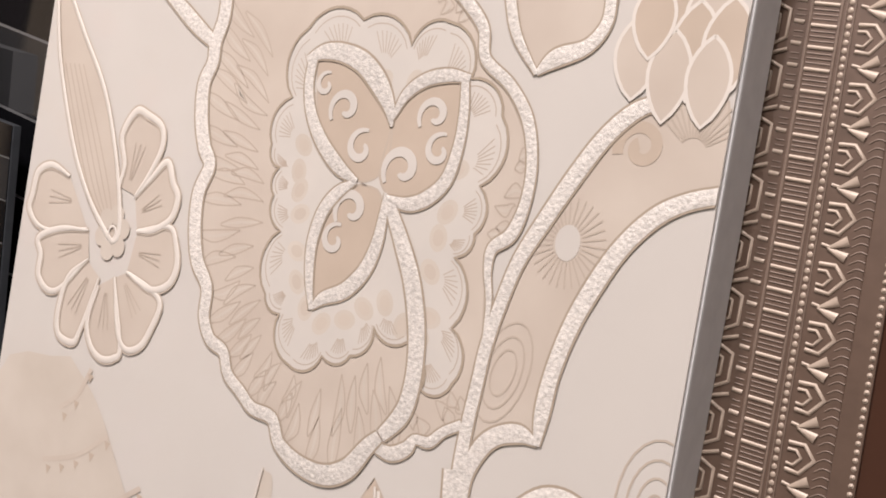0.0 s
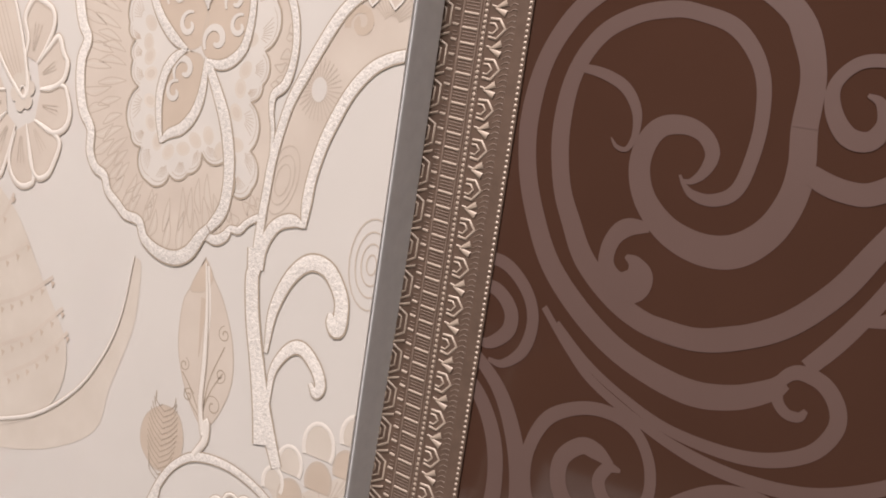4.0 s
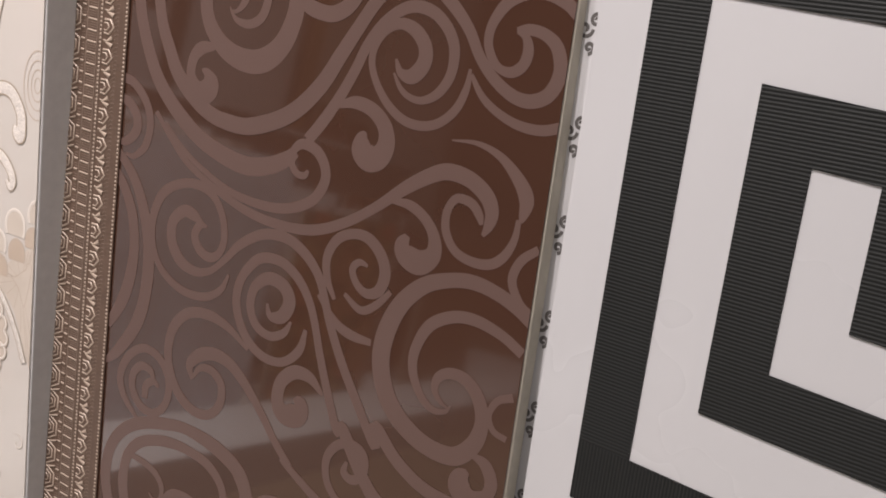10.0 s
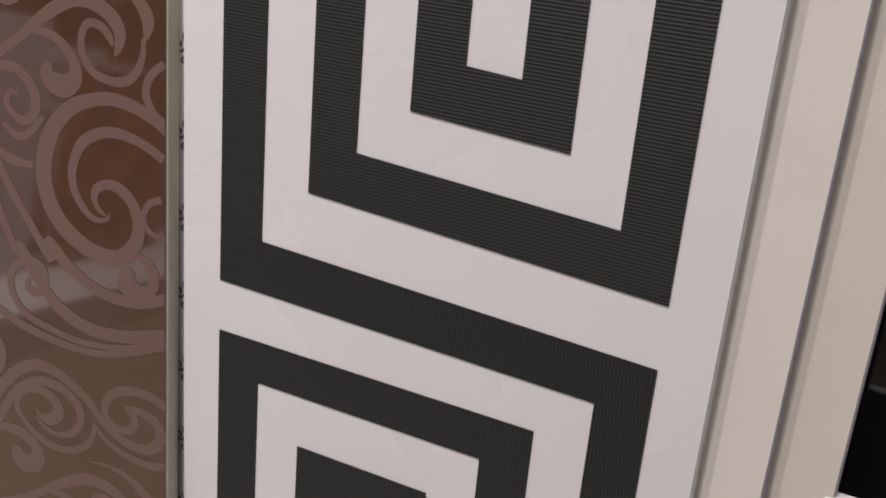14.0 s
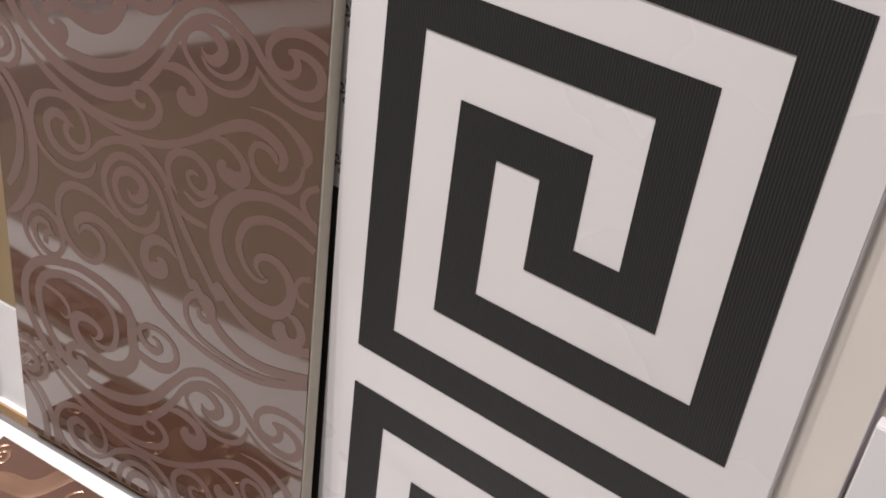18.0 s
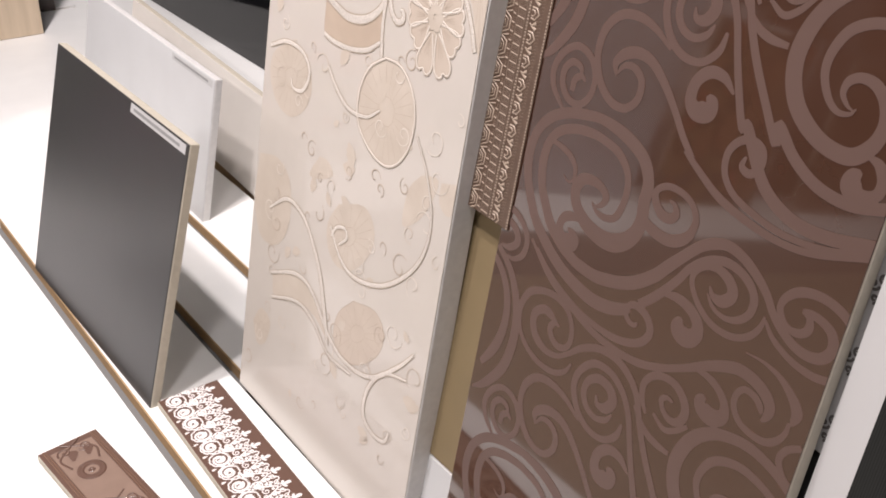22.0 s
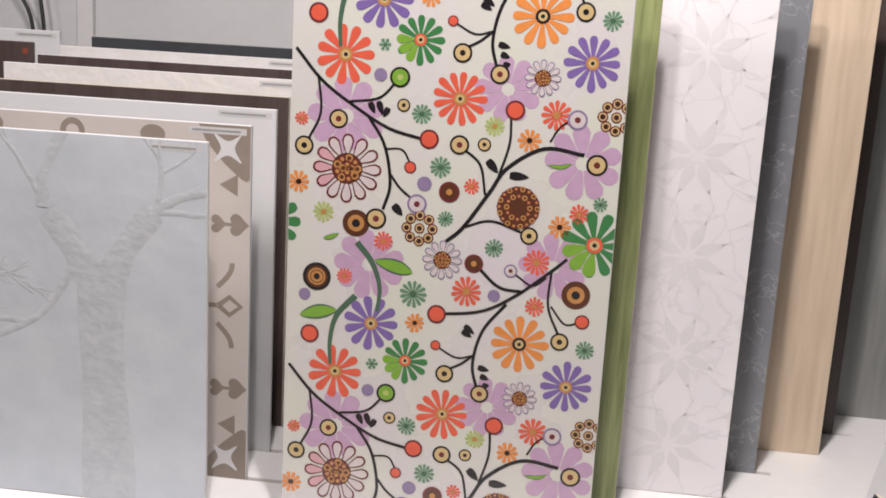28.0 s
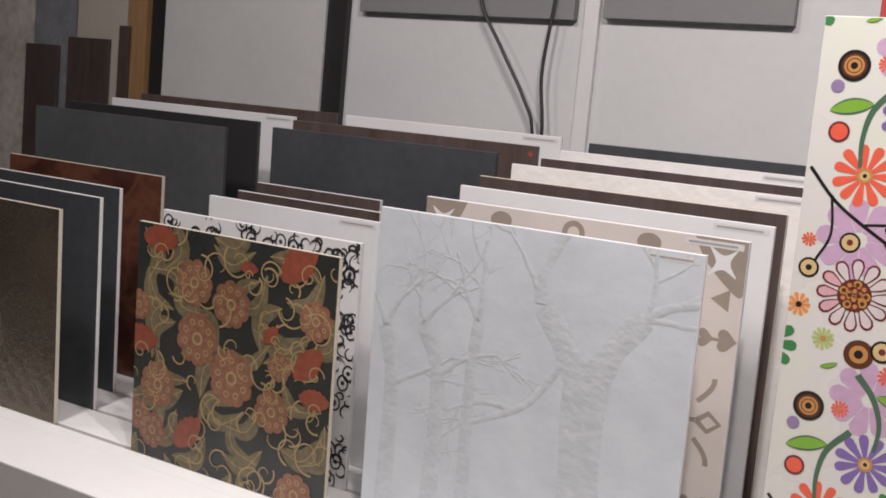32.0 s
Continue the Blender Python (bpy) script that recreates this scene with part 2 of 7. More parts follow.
# Added walls close the hall, kept dark to hold down bounce and reflections.
for name, a, b in (("wall_east", (1.25, -4, -0.1), (1.35, 3.1, 2.8)), ("wall_west", (-6.1, -4, -0.1), (-6, 3.1, 2.8)),
                   ("wall_south", (-6, -4.1, -0.1), (4, -4, 2.8))):
    setting(name, box(bmesh.new(), a, b), HALL_DARK, "dark wall added to close the hall")

# ---- large tiles ----


def tile(name, m, u0, w, h, t, mat, label, edge=None, group="", lift=0.0):
    """A tile that stands in a slot: biscuit body with a glazed face laid on it."""
    thing = stand(name, m @ Matrix.Translation((u0, lift, 0)), label, "tile", group)
    part("body", slab_mesh(w, h, t, 0.0011), edge or BISCUIT, thing)
    part("glaze", box(bmesh.new(), (0.0008, 0.0008, 0.0001), (w - 0.0008, h - 0.0008, 0.0011), 0.0004), mat, thing)
    return thing


CREAM_TILE = tile("decor_tile", CREAM_POSE, 0.0, 0.308, 1.0, 0.021, CREAM, "tall cream decor tile with embossed beige flowers and scrolls", GREY_EDGE)
BROWN_TILE = tile("decor_tile", BROWN_POSE, -0.300, 0.279, 1.0, 0.011, BROWN, "tall chocolate brown tile with mauve swirl ornament", BISCUIT)
MEANDER_TILE = tile("decor_tile", MEANDER_POSE, -0.0255, 0.2855, 1.0, 0.0065, WHITE_GLAZE, "tall white tile with ribbed black greek key bands", WHITE_EDGE)
GREY_POSE = basis((-0.2385, 1.0, 0), (0.13, -1, 0), (0.28, 0, 1))
tile("tile", GREY_POSE, 0.0, 0.352, 0.295, 0.010, DARK_GLOSS, "square anthracite satin tile leaning back in its slot", BISCUIT)
W_POSE = basis((-0.015, 1.05, 0), (0.1, -1, 0), (0.2, 0, 1))
tile("tile", W_POSE, -0.44, 0.475, 0.203, 0.010, PALE_TILE, "white porcelain tile standing behind the anthracite one", GREY_EDGE)
W2_POSE = basis((0.078, 1.05, 0), (0.06, -1, 0), (0.2, 0, 1))
LOW_IVORY = surface("ivory_satin_porcelain", (0.74, 0.705, 0.66), 0.33, 0.04, 16)
tile("tile", W2_POSE, -0.54, 0.70, 0.147, 0.010, LOW_IVORY, "long ivory porcelain tile lying low before the black panel", BISCUIT)
BLACK_POSE = basis((0.2116, 2.0447, 0), (0.1213, -1, 0), (0.099, 0, 1))
BLACK_PANEL = tile("glass_panel", BLACK_POSE, 0.0, 0.735, 0.774, 0.010, BLACK_GLASS, "polished black glass panel with fine grey lines and a violet rod", DARK_STONE)

FLORAL = tile("decor_tile", slot_a(0), -0.998, 0.503, 0.985, 0.009, FLORAL_BASE, "tall white decor tile printed with coloured daisies and vines", WHITE_EDGE)
TREE_TILE = tile("decor_tile", slot_a(0), -1.735, 0.607, 0.617, 0.009, PALE_BLUE, "square pale blue-grey tile with embossed trees", WHITE_EDGE)


# ---- ornament in the plane of a tile face ----


def smooth(pts, n=7):
    """Catmull-Rom through a few control points."""
    p = [Vector(q) for q in pts]
    if len(p) < 3:
        return [p[0].lerp(p[-1], i / n) for i in range(n + 1)]
    p = [2 * p[0] - p[1]] + p + [2 * p[-1] - p[-2]]
    out = []
    for a, b, c, d in zip(p, p[1:], p[2:], p[3:]):
        for i in range(n):
            t = i / n
            out.append(0.5 * (2 * b + (c - a) * t + (2 * a - 5 * b + 4 * c - d) * t * t + (3 * b - a - 3 * c + d) * t ** 3))
    return out + [p[-2]]


def pairs(row):
    return [(row[i], row[i + 1]) for i in range(0, len(row) - 1, 2)]


def ribbon(bm, pts, width, z, rise=0.0, taper=None):
    """A stroke on the face. rise: how far its middle stands proud. taper: width factor along it."""
    rings = []
    k = len(pts)
    for i, p in enumerate(pts):
        t = (pts[min(i + 1, k - 1)] - pts[max(i - 1, 0)])
        t = t.normalized() if t.length > 1e-9 else Vector((1, 0))
        nrm = Vector((-t.y, t.x))
        w = width / 2 * (taper(i / (k - 1)) if taper else 1)
        row = [p + nrm * w, p - nrm * w] if not rise else [p + nrm * w, p + nrm * w * 0.55, p - nrm * w * 0.55, p - nrm * w]
        hs = (0, 0) if not rise else (0, rise, rise, 0)
        rings.append([bm.verts.new((q.x, q.y, z + h)) for q, h in zip(row, hs)])
    for a, b in zip(rings, rings[1:]):
        for j in range(len(a) - 1):
            bm.faces.new((a[j], a[j + 1], b[j + 1], b[j]))
    return bm


def disc(bm, x, y, r, z, n=20, ry=None, turn=0.0, rise=0.0):
    ry = ry or r
    c, s = math.cos(turn), math.sin(turn)
    ring = [bm.verts.new((x + r * math.cos(a) * c - ry * math.sin(a) * s, y + r * math.cos(a) * s + ry * math.sin(a) * c, z))
            for a in (2 * math.pi * i / n for i in range(n))]
    mid = bm.verts.new((x, y, z + rise))
    for a, b in zip(ring, ring[1:] + ring[:1]):
        bm.faces.new((a, b, mid))


def petal(bm, x, y, a, r0, r1, w, z, blunt=0.75):
    """One petal from the heart outwards, widest at blunt of its length."""
    d, s = Vector((math.cos(a), math.sin(a))), Vector((-math.sin(a), math.cos(a)))
    c = Vector((x, y))
    side = [(0, 0.25), (0.4, 0.75), (blunt, 1.0), (0.92, 0.72), (1.0, 0.25)]
    left = [c + d * (r0 + (r1 - r0) * t) + s * w * k / 2 for t, k in side]
    right = [c + d * (r0 + (r1 - r0) * t) - s * w * k / 2 for t, k in side]
    bm.faces.new([bm.verts.new((p.x, p.y, z)) for p in right + left[::-1]])


def spiral(x, y, r, a, turns, sense, end=0.13):
    n = int(26 * turns) + 6
    a = math.radians(a)
    pts = []
    for i in range(n + 1):
        t = i / n
        rr = r * ((1 - t) ** 1.05 * (1 - end) + end)
        b = a + sense * 2 * math.pi * turns * t
        pts.append(Vector((x + rr * math.cos(b), y + rr * math.sin(b))))
    return pts


def clip(bm, w, h, z=None):
    """Trims ornament at the rim of its tile."""
    bm.normal_update()
    wide = [f for f in bm.faces if len(f.verts) > 4]
    if wide:
        bmesh.ops.triangulate(bm, faces=wide)
    for co, no in (((0.001, 0, 0), (-1, 0, 0)), ((w - 0.001, 0, 0), (1, 0, 0)), ((0, 0.001, 0), (0, -1, 0)), ((0, h - 0.001, 0), (0, 1, 0))):
        bmesh.ops.bisect_plane(bm, geom=bm.verts[:] + bm.edges[:] + bm.faces[:], plane_co=co, plane_no=no, clear_outer=True)
    bm.normal_update()
    for f in bm.faces:
        f.smooth = True
        if f.normal.z < 0:
            f.normal_flip()
    return bm


DAISIES = [
    (0.0824, 0.266, 0.0447, 11, 'coral'),
    (0.2579, 0.2108, 0.042, 13, 'coral'),
    (0.3716, 0.3371, 0.0453, 12, 'orange'),
    (0.1374, 0.3499, 0.0439, 11, 'violet'),
    (0.4486, 0.2742, 0.0417, 12, 'violet'),
    (0.1943, 0.2936, 0.0375, 12, 'green'),
    (0.4739, 0.5025, 0.0515, 11, 'green'),
    (0.2844, 0.4141, 0.0244, 13, 'coral'),
    (0.3891, 0.4689, 0.0207, 13, 'coral'),
    (0.4024, 0.1953, 0.0231, 12, 'coral'),
    (0.3909, 0.3992, 0.0158, 12, 'coral'),
    (0.1512, 0.4834, 0.0153, 12, 'coral'),
    (0.0922, 0.423, 0.0129, 12, 'coral'),
]
SMALL_DAISIES = [
    (0.2827, 0.0802, 0.0123, 10, 'coral'),
    (0.4472, 0.0499, 0.0153, 11, 'coral'),
    (0.0178, 0.1665, 0.011, 10, 'coral'),
    (0.0153, 0.0688, 0.0178, 10, 'orange'),
    (0.4196, 0.0281, 0.0173, 10, 'orange'),
    (0.2068, 0.3568, 0.0158, 10, 'orange'),
    (0.365, 0.1558, 0.0177, 10, 'orange'),
    (0.2019, 0.4031, 0.0217, 13, 'sage'),
    (0.2015, 0.1844, 0.0156, 12, 'sage'),
    (0.2342, 0.1063, 0.0168, 12, 'sage'),
    (0.3227, 0.4856, 0.0146, 12, 'sage'),
    (0.4727, 0.336, 0.0152, 12, 'sage'),
    (0.2459, 0.0275, 0.0124, 12, 'sage'),
    (0.4776, 0.0668, 0.0114, 10, 'sage'),
    (0.1415, 0.2836, 0.0098, 6, 'sage'),
    (0.0559, 0.0244, 0.0171, 12, 'lime'),
    (0.3121, 0.1735, 0.0157, 12, 'lime'),
]
RINGS = [
    (0.0484, 0.4188, 0.0224, 3),
    (0.1075, 0.5084, 0.0211, 0),
    (0.1384, 0.0197, 0.0162, 1),
    (0.4521, 0.4228, 0.0219, 0),
    (0.2494, 0.0694, 0.016, 2),
    (0.2934, 0.4593, 0.0146, 2),
    (0.2146, 0.1475, 0.0148, 4),
    (0.341, 0.1992, 0.0147, 4),
    (0.2608, 0.1421, 0.0148, 1),
    (0.0748, 0.1692, 0.0147, 1),
    (0.0226, 0.1255, 0.0148, 5),
    (0.3746, 0.5091, 0.0136, 5),
    (0.4673, 0.1257, 0.016, 1),
    (0.2402, 0.3742, 0.0149, 4),
    (0.0395, 0.3249, 0.015, 4),
    (0.1661, 0.2371, 0.0154, 6),
    (0.3147, 0.2503, 0.0145, 1),
    (0.4331, 0.3465, 0.0142, 5),
]
RINGS_SMALL = [
    (0.4649, 0.3811, 0.0115, 4),
    (0.2577, 0.2782, 0.0144, 5),
    (0.2008, 0.0473, 0.0152, 7),
    (0.1877, 0.103, 0.0093, 4),
    (0.3504, 0.4526, 0.0104, 7),
    (0.2982, 0.1451, 0.0102, 5),
    (0.1735, 0.1959, 0.01, 5),
    (0.2411, 0.3236, 0.008, 4),
    (0.4337, 0.1906, 0.0148, 7),
    (0.0297, 0.389, 0.0095, 8),
    (0.2108, 0.0792, 0.0113, 8),
    (0.3272, 0.4112, 0.0096, 8),
    (0.1365, 0.239, 0.0099, 8),
]
ROSETTES = [
    (0.0906, 0.0944, 0.0532, 0),
    (0.3553, 0.0534, 0.0353, 1),
    (0.2066, 0.5079, 0.0279, 2),
    (0.4896, 0.198, 0.0277, 2),
    (0.2443, 0.4609, 0.0309, 3),
    (0.378, 0.2485, 0.0273, 3),
]
VINES_A = [
    (0.0044, 0.0069, 0.2718, 0.0484, 0.225, 0.0998, 0.1889, 0.152, 0.16, 0.2031, 0.1471),
    (0.0035, 0.0418, 0.2341, 0.047, 0.1778, 0.03, 0.1372),
    (0.0035, 0.0912, 0.1962, 0.1351, 0.2042, 0.1599, 0.2285),
    (0.0044, 0.1214, 0.1753, 0.1472, 0.133, 0.158, 0.0748, 0.1485, 0.0349),
    (0.0035, 0.1582, 0.0895, 0.1732, 0.0703, 0.191, 0.0559),
    (0.0027, 0.1471, 0.1281, 0.1737, 0.1289, 0.1869, 0.1099),
    (0.0053, 0.2485, 0.4906, 0.2736, 0.5147, 0.3106, 0.5714, 0.3349, 0.61, 0.388, 0.6428, 0.4477, 0.637),
    (0.0035, 0.2736, 0.5147, 0.3153, 0.5275, 0.3618, 0.5138),
]
VINES_B = [
    (0.0035, 0.304, 0.5669, 0.2936, 0.6124, 0.2646, 0.636),
    (0.0035, 0.3227, 0.597, 0.3359, 0.6472, 0.3352, 0.692),
    (0.0044, 0.2402, 0.3742, 0.3087, 0.3846, 0.3597, 0.4132, 0.4099, 0.4548, 0.4348, 0.4776),
    (0.0044, 0.2994, 0.4551, 0.3338, 0.4256, 0.3724, 0.4208),
    (0.0044, 0.3471, 0.3994, 0.3134, 0.3533, 0.301, 0.2981, 0.3102, 0.2567),
    (0.0035, 0.4125, 0.4549, 0.4115, 0.4017, 0.4301, 0.3573),
    (0.0027, 0.4158, 0.4018, 0.4382, 0.3757, 0.4597, 0.3791),
    (0.0027, 0.3009, 0.3119, 0.2749, 0.3064, 0.2446, 0.321),
    (0.0035, 0.3009, 0.3119, 0.2837, 0.2975, 0.2663, 0.2877),
    (0.0027, 0.3959, 0.6538, 0.4077, 0.6747, 0.4237, 0.6876),
    (0.0027, 0.359, 0.4468, 0.3849, 0.4319, 0.4059, 0.4459),
]
STALKS = [
    (0.0089, 0.1102, 0.4784, 0.1348, 0.449, 0.1485, 0.4101, 0.1462, 0.37),
    (0.0089, 0.111, 0.3928, 0.0822, 0.3588, 0.0726, 0.3179, 0.0741, 0.2768),
]
LEAVES = [
    (0.0231, 0.139, 0.4518, 0.1726, 0.4443, 0.1995, 0.4365),
    (0.0231, 0.0226, 0.354, 0.0525, 0.3622, 0.0824, 0.3669),
    (0.008, 0.0561, 0.4807, 0.0687, 0.4838, 0.0813, 0.4902),
    (0.0071, 0.3944, 0.1207, 0.4152, 0.1193, 0.4303, 0.1256),
]
QUILLS = [
    (0.008, 0.1218, 0.1972, 0.1303, 0.1804),
    (0.008, 0.135, 0.1995, 0.1417, 0.1788),
    (0.008, 0.1506, 0.1905, 0.1434, 0.176),
    (0.0106, 0.1648, 0.0433, 0.1791, 0.0277),
    (0.0106, 0.3047, 0.122, 0.3211, 0.1039),
    (0.0106, 0.3391, 0.1015, 0.3679, 0.1003),
    (0.008, 0.2849, 0.3595, 0.3005, 0.3474),
    (0.008, 0.2815, 0.3504, 0.2971, 0.3419),
    (0.008, 0.3098, 0.2938, 0.3273, 0.2897),
    (0.008, 0.3143, 0.2801, 0.3275, 0.2749),
    (0.008, 0.3189, 0.2635, 0.3294, 0.2657),
]
HAZE = [
    (0.1305, 0.4445, 0.0531, 9, 'lilac'),
    (0.0863, 0.1743, 0.0567, 9, 'lilac'),
    (0.4139, 0.4637, 0.0501, 9, 'lilac'),
    (0.3282, 0.2291, 0.0474, 9, 'lilac'),
    (0.4465, 0.1271, 0.0544, 9, 'lilac'),
]
FACE = 0.0012

# ---- chocolate tile: swirls, one motif repeated down the tile ----
swirl_count = 0


def repeat_at(v, k):
    """Height of a point of the swirl motif in its k-th repeat down the tile; the upper print run is a little taller."""
    if k <= 0:
        return v - 0.316 * k
    q = v - 0.6
    return 0.3253 + 0.8477 * q - 0.5951 * q * q - 0.264 * (k - 1)


def triples(row):
    return [(row[i], row[i + 1], row[i + 2]) for i in range(0, len(row) - 2, 3)]


def flow(row, n=6):
    """A brush line with a width of its own at each control point: places and widths along it."""
    p = smooth(triples(row), n)
    return [q.to_2d() for q in p], [max(0.0004, q.z) for q in p]


def brush(bm, pts, widths, z, rise=0.0, more=0.0):
    """A stroke on the face, as wide as its widths, with the flat crown standing proud by rise."""
    rings, k = [], len(pts)
    for i, p in enumerate(pts):
        t = pts[min(i + 1, k - 1)] - pts[max(i - 1, 0)]
        t = t.normalized() if t.length > 1e-9 else Vector((1, 0))
        s, w = Vector((-t.y, t.x)), widths[i] / 2 + more
        row = ((w, 0.0), (-w, 0.0)) if not rise else ((w, 0.0), (w * 0.86, rise), (-w * 0.86, rise), (-w, 0.0))
        rings.append([bm.verts.new((*(p + s * a), z + h + 0.0000012 * i)) for a, h in row])
    for a, b in zip(rings, rings[1:]):
        for j in range(len(a) - 1):
            bm.faces.new((a[j], a[j + 1], b[j + 1], b[j]))
    return bm


def swirl(*row):
    """One mauve swirl with its repeats up and down the chocolate tile."""
    global swirl_count
    swirl_count += 1
    pts, widths = flow(row)
    for k in range(-1, 3):
        moved = [Vector((p.x, repeat_at(p.y, k))) for p in pts]
        if any(0.002 < p.x < 0.277 and 0.002 < p.y < 0.998 for p in moved):
            bm = clip(brush(bmesh.new(), moved, widths, FACE - 0.00006 + 0.000004 * swirl_count), 0.279, 1.0)
            for f in bm.faces:
                f.smooth = False
            if bm.faces:
                part("swirl", bm, SWIRL, BROWN_TILE)
            else:
                bm.free()


swirl(0.134, 0.621, 0.0062, 0.1293, 0.6164, 0.0081, 0.1163, 0.6102, 0.0095, 0.0986, 0.6081, 0.0101, 0.0734, 0.6146, 0.0094, 0.0531, 0.6264, 0.0092, 0.0348, 0.6434, 0.0087, 0.0235, 0.663, 0.0083, 0.0165, 0.6825, 0.0081, 0.0142, 0.7035, 0.0083, 0.0179, 0.7269, 0.0077, 0.0287, 0.7465, 0.0079, 0.0442, 0.7587, 0.0076, 0.0615, 0.7652, 0.0073, 0.0761, 0.7678, 0.007, 0.098, 0.7625, 0.009, 0.116, 0.75, 0.0092, 0.1238, 0.732, 0.0092, 0.1243, 0.712, 0.0096)
swirl(0.116, 0.75, 0.0092, 0.1238, 0.732, 0.0092, 0.1243, 0.712, 0.0096, 0.1258, 0.6984, 0.0099, 0.1245, 0.6859, 0.0106, 0.1186, 0.6731, 0.0117, 0.1079, 0.6641, 0.0128, 0.0947, 0.6623, 0.0121, 0.0806, 0.6668, 0.0107, 0.0699, 0.6765, 0.0092, 0.0652, 0.6877, 0.0088, 0.066, 0.6979, 0.0088, 0.0711, 0.7053, 0.0081, 0.08, 0.7073, 0.007, 0.0883, 0.7047, 0.006, 0.0928, 0.6983, 0.0057, 0.091, 0.6913, 0.0044, 0.0867, 0.6869, 0.0025, 0.0831, 0.6865, 0.0013)
swirl(0.2512, 0.6953, 0.0033, 0.2574, 0.6966, 0.005, 0.2654, 0.6952, 0.0054, 0.2722, 0.69, 0.0063, 0.2751, 0.6796, 0.0068, 0.2713, 0.6698, 0.0069, 0.2631, 0.6655, 0.0065, 0.2538, 0.6665, 0.0061, 0.2433, 0.6725, 0.0056, 0.2344, 0.6813, 0.0054, 0.2269, 0.6929, 0.0057, 0.2174, 0.7026, 0.0063, 0.2061, 0.7107, 0.0067, 0.194, 0.7141, 0.007, 0.1844, 0.7103, 0.0072, 0.1752, 0.7023, 0.0073, 0.1666, 0.6895, 0.0074, 0.1566, 0.6734, 0.0082, 0.1464, 0.6569, 0.0089, 0.1321, 0.6421, 0.0092, 0.1162, 0.6332, 0.0091, 0.0992, 0.6283, 0.009, 0.0806, 0.6293, 0.0086)
swirl(0.1162, 0.6332, 0.0091, 0.0992, 0.6283, 0.009, 0.0806, 0.6293, 0.0086, 0.0645, 0.6358, 0.0087, 0.0491, 0.6485, 0.0089, 0.0405, 0.6622, 0.0083, 0.0332, 0.6775, 0.0077, 0.0292, 0.699, 0.0078, 0.0312, 0.7214, 0.0071, 0.0401, 0.7378, 0.0069, 0.0538, 0.7466, 0.0067, 0.0678, 0.7499, 0.0065, 0.0784, 0.7494, 0.006, 0.094, 0.7445, 0.0062, 0.1055, 0.7305, 0.0056, 0.1088, 0.712, 0.0053, 0.1068, 0.6936, 0.0053, 0.103, 0.6847, 0.0053, 0.0954, 0.681, 0.0047, 0.0881, 0.6819, 0.0035, 0.0841, 0.6849, 0.0019, 0.0817, 0.6886, 0.001)
swirl(0.0411, 0.6213, 0.0028, 0.0568, 0.6086, 0.0034, 0.0737, 0.5995, 0.0034, 0.0937, 0.5918, 0.0043, 0.1159, 0.5892, 0.0051, 0.1333, 0.591, 0.0056, 0.1476, 0.5978, 0.0058, 0.1543, 0.6077, 0.006, 0.1539, 0.6162, 0.006, 0.1478, 0.6235, 0.006, 0.1387, 0.6256, 0.0055, 0.1333, 0.6215, 0.0046, 0.1327, 0.6144, 0.0043, 0.1365, 0.61, 0.004, 0.1413, 0.6097, 0.0037, 0.1435, 0.6127, 0.0018)
swirl(0.0344, 0.6264, 0.0028, 0.0485, 0.6117, 0.0031, 0.0618, 0.6012, 0.0038, 0.0865, 0.5898, 0.004, 0.1097, 0.5831, 0.0052, 0.1313, 0.5812, 0.0054, 0.1515, 0.5833, 0.0058, 0.1701, 0.5911, 0.0054, 0.1873, 0.6024, 0.0052, 0.2035, 0.6153, 0.0067, 0.2169, 0.6238, 0.0077, 0.2264, 0.627, 0.0081, 0.238, 0.6253, 0.008, 0.2473, 0.6196, 0.0081, 0.2513, 0.6127, 0.0073, 0.2506, 0.606, 0.0053, 0.2482, 0.6007, 0.0019)
swirl(0.2252, 0.6419, 0.0008, 0.2391, 0.6426, 0.0024, 0.2521, 0.6385, 0.0041, 0.2632, 0.6292, 0.0066, 0.268, 0.6213, 0.0076, 0.2674, 0.6143, 0.0046, 0.2665, 0.6108, 0.0018)
swirl(0.2655, 0.6118, 0.0026, 0.2648, 0.6027, 0.0036, 0.2609, 0.594, 0.0047, 0.2543, 0.5885, 0.005, 0.2447, 0.5875, 0.0048, 0.2348, 0.5905, 0.0046, 0.2285, 0.5985, 0.0046, 0.2275, 0.6076, 0.0044, 0.2306, 0.6143, 0.0043, 0.2349, 0.6158, 0.0046, 0.2408, 0.6143, 0.0048, 0.2449, 0.61, 0.0045, 0.2468, 0.6057, 0.0021)
swirl(0.2805, 0.7041, 0.0052, 0.2741, 0.7093, 0.0058, 0.2647, 0.7126, 0.0058, 0.2546, 0.7122, 0.0059, 0.2451, 0.7073, 0.006, 0.2388, 0.698, 0.0051, 0.2374, 0.6892, 0.0046, 0.2403, 0.6821, 0.0046, 0.2451, 0.6777, 0.0041, 0.2514, 0.6769, 0.0051, 0.2565, 0.6806, 0.0055, 0.2582, 0.6869, 0.0055, 0.2563, 0.6928, 0.004, 0.2516, 0.6956, 0.002)
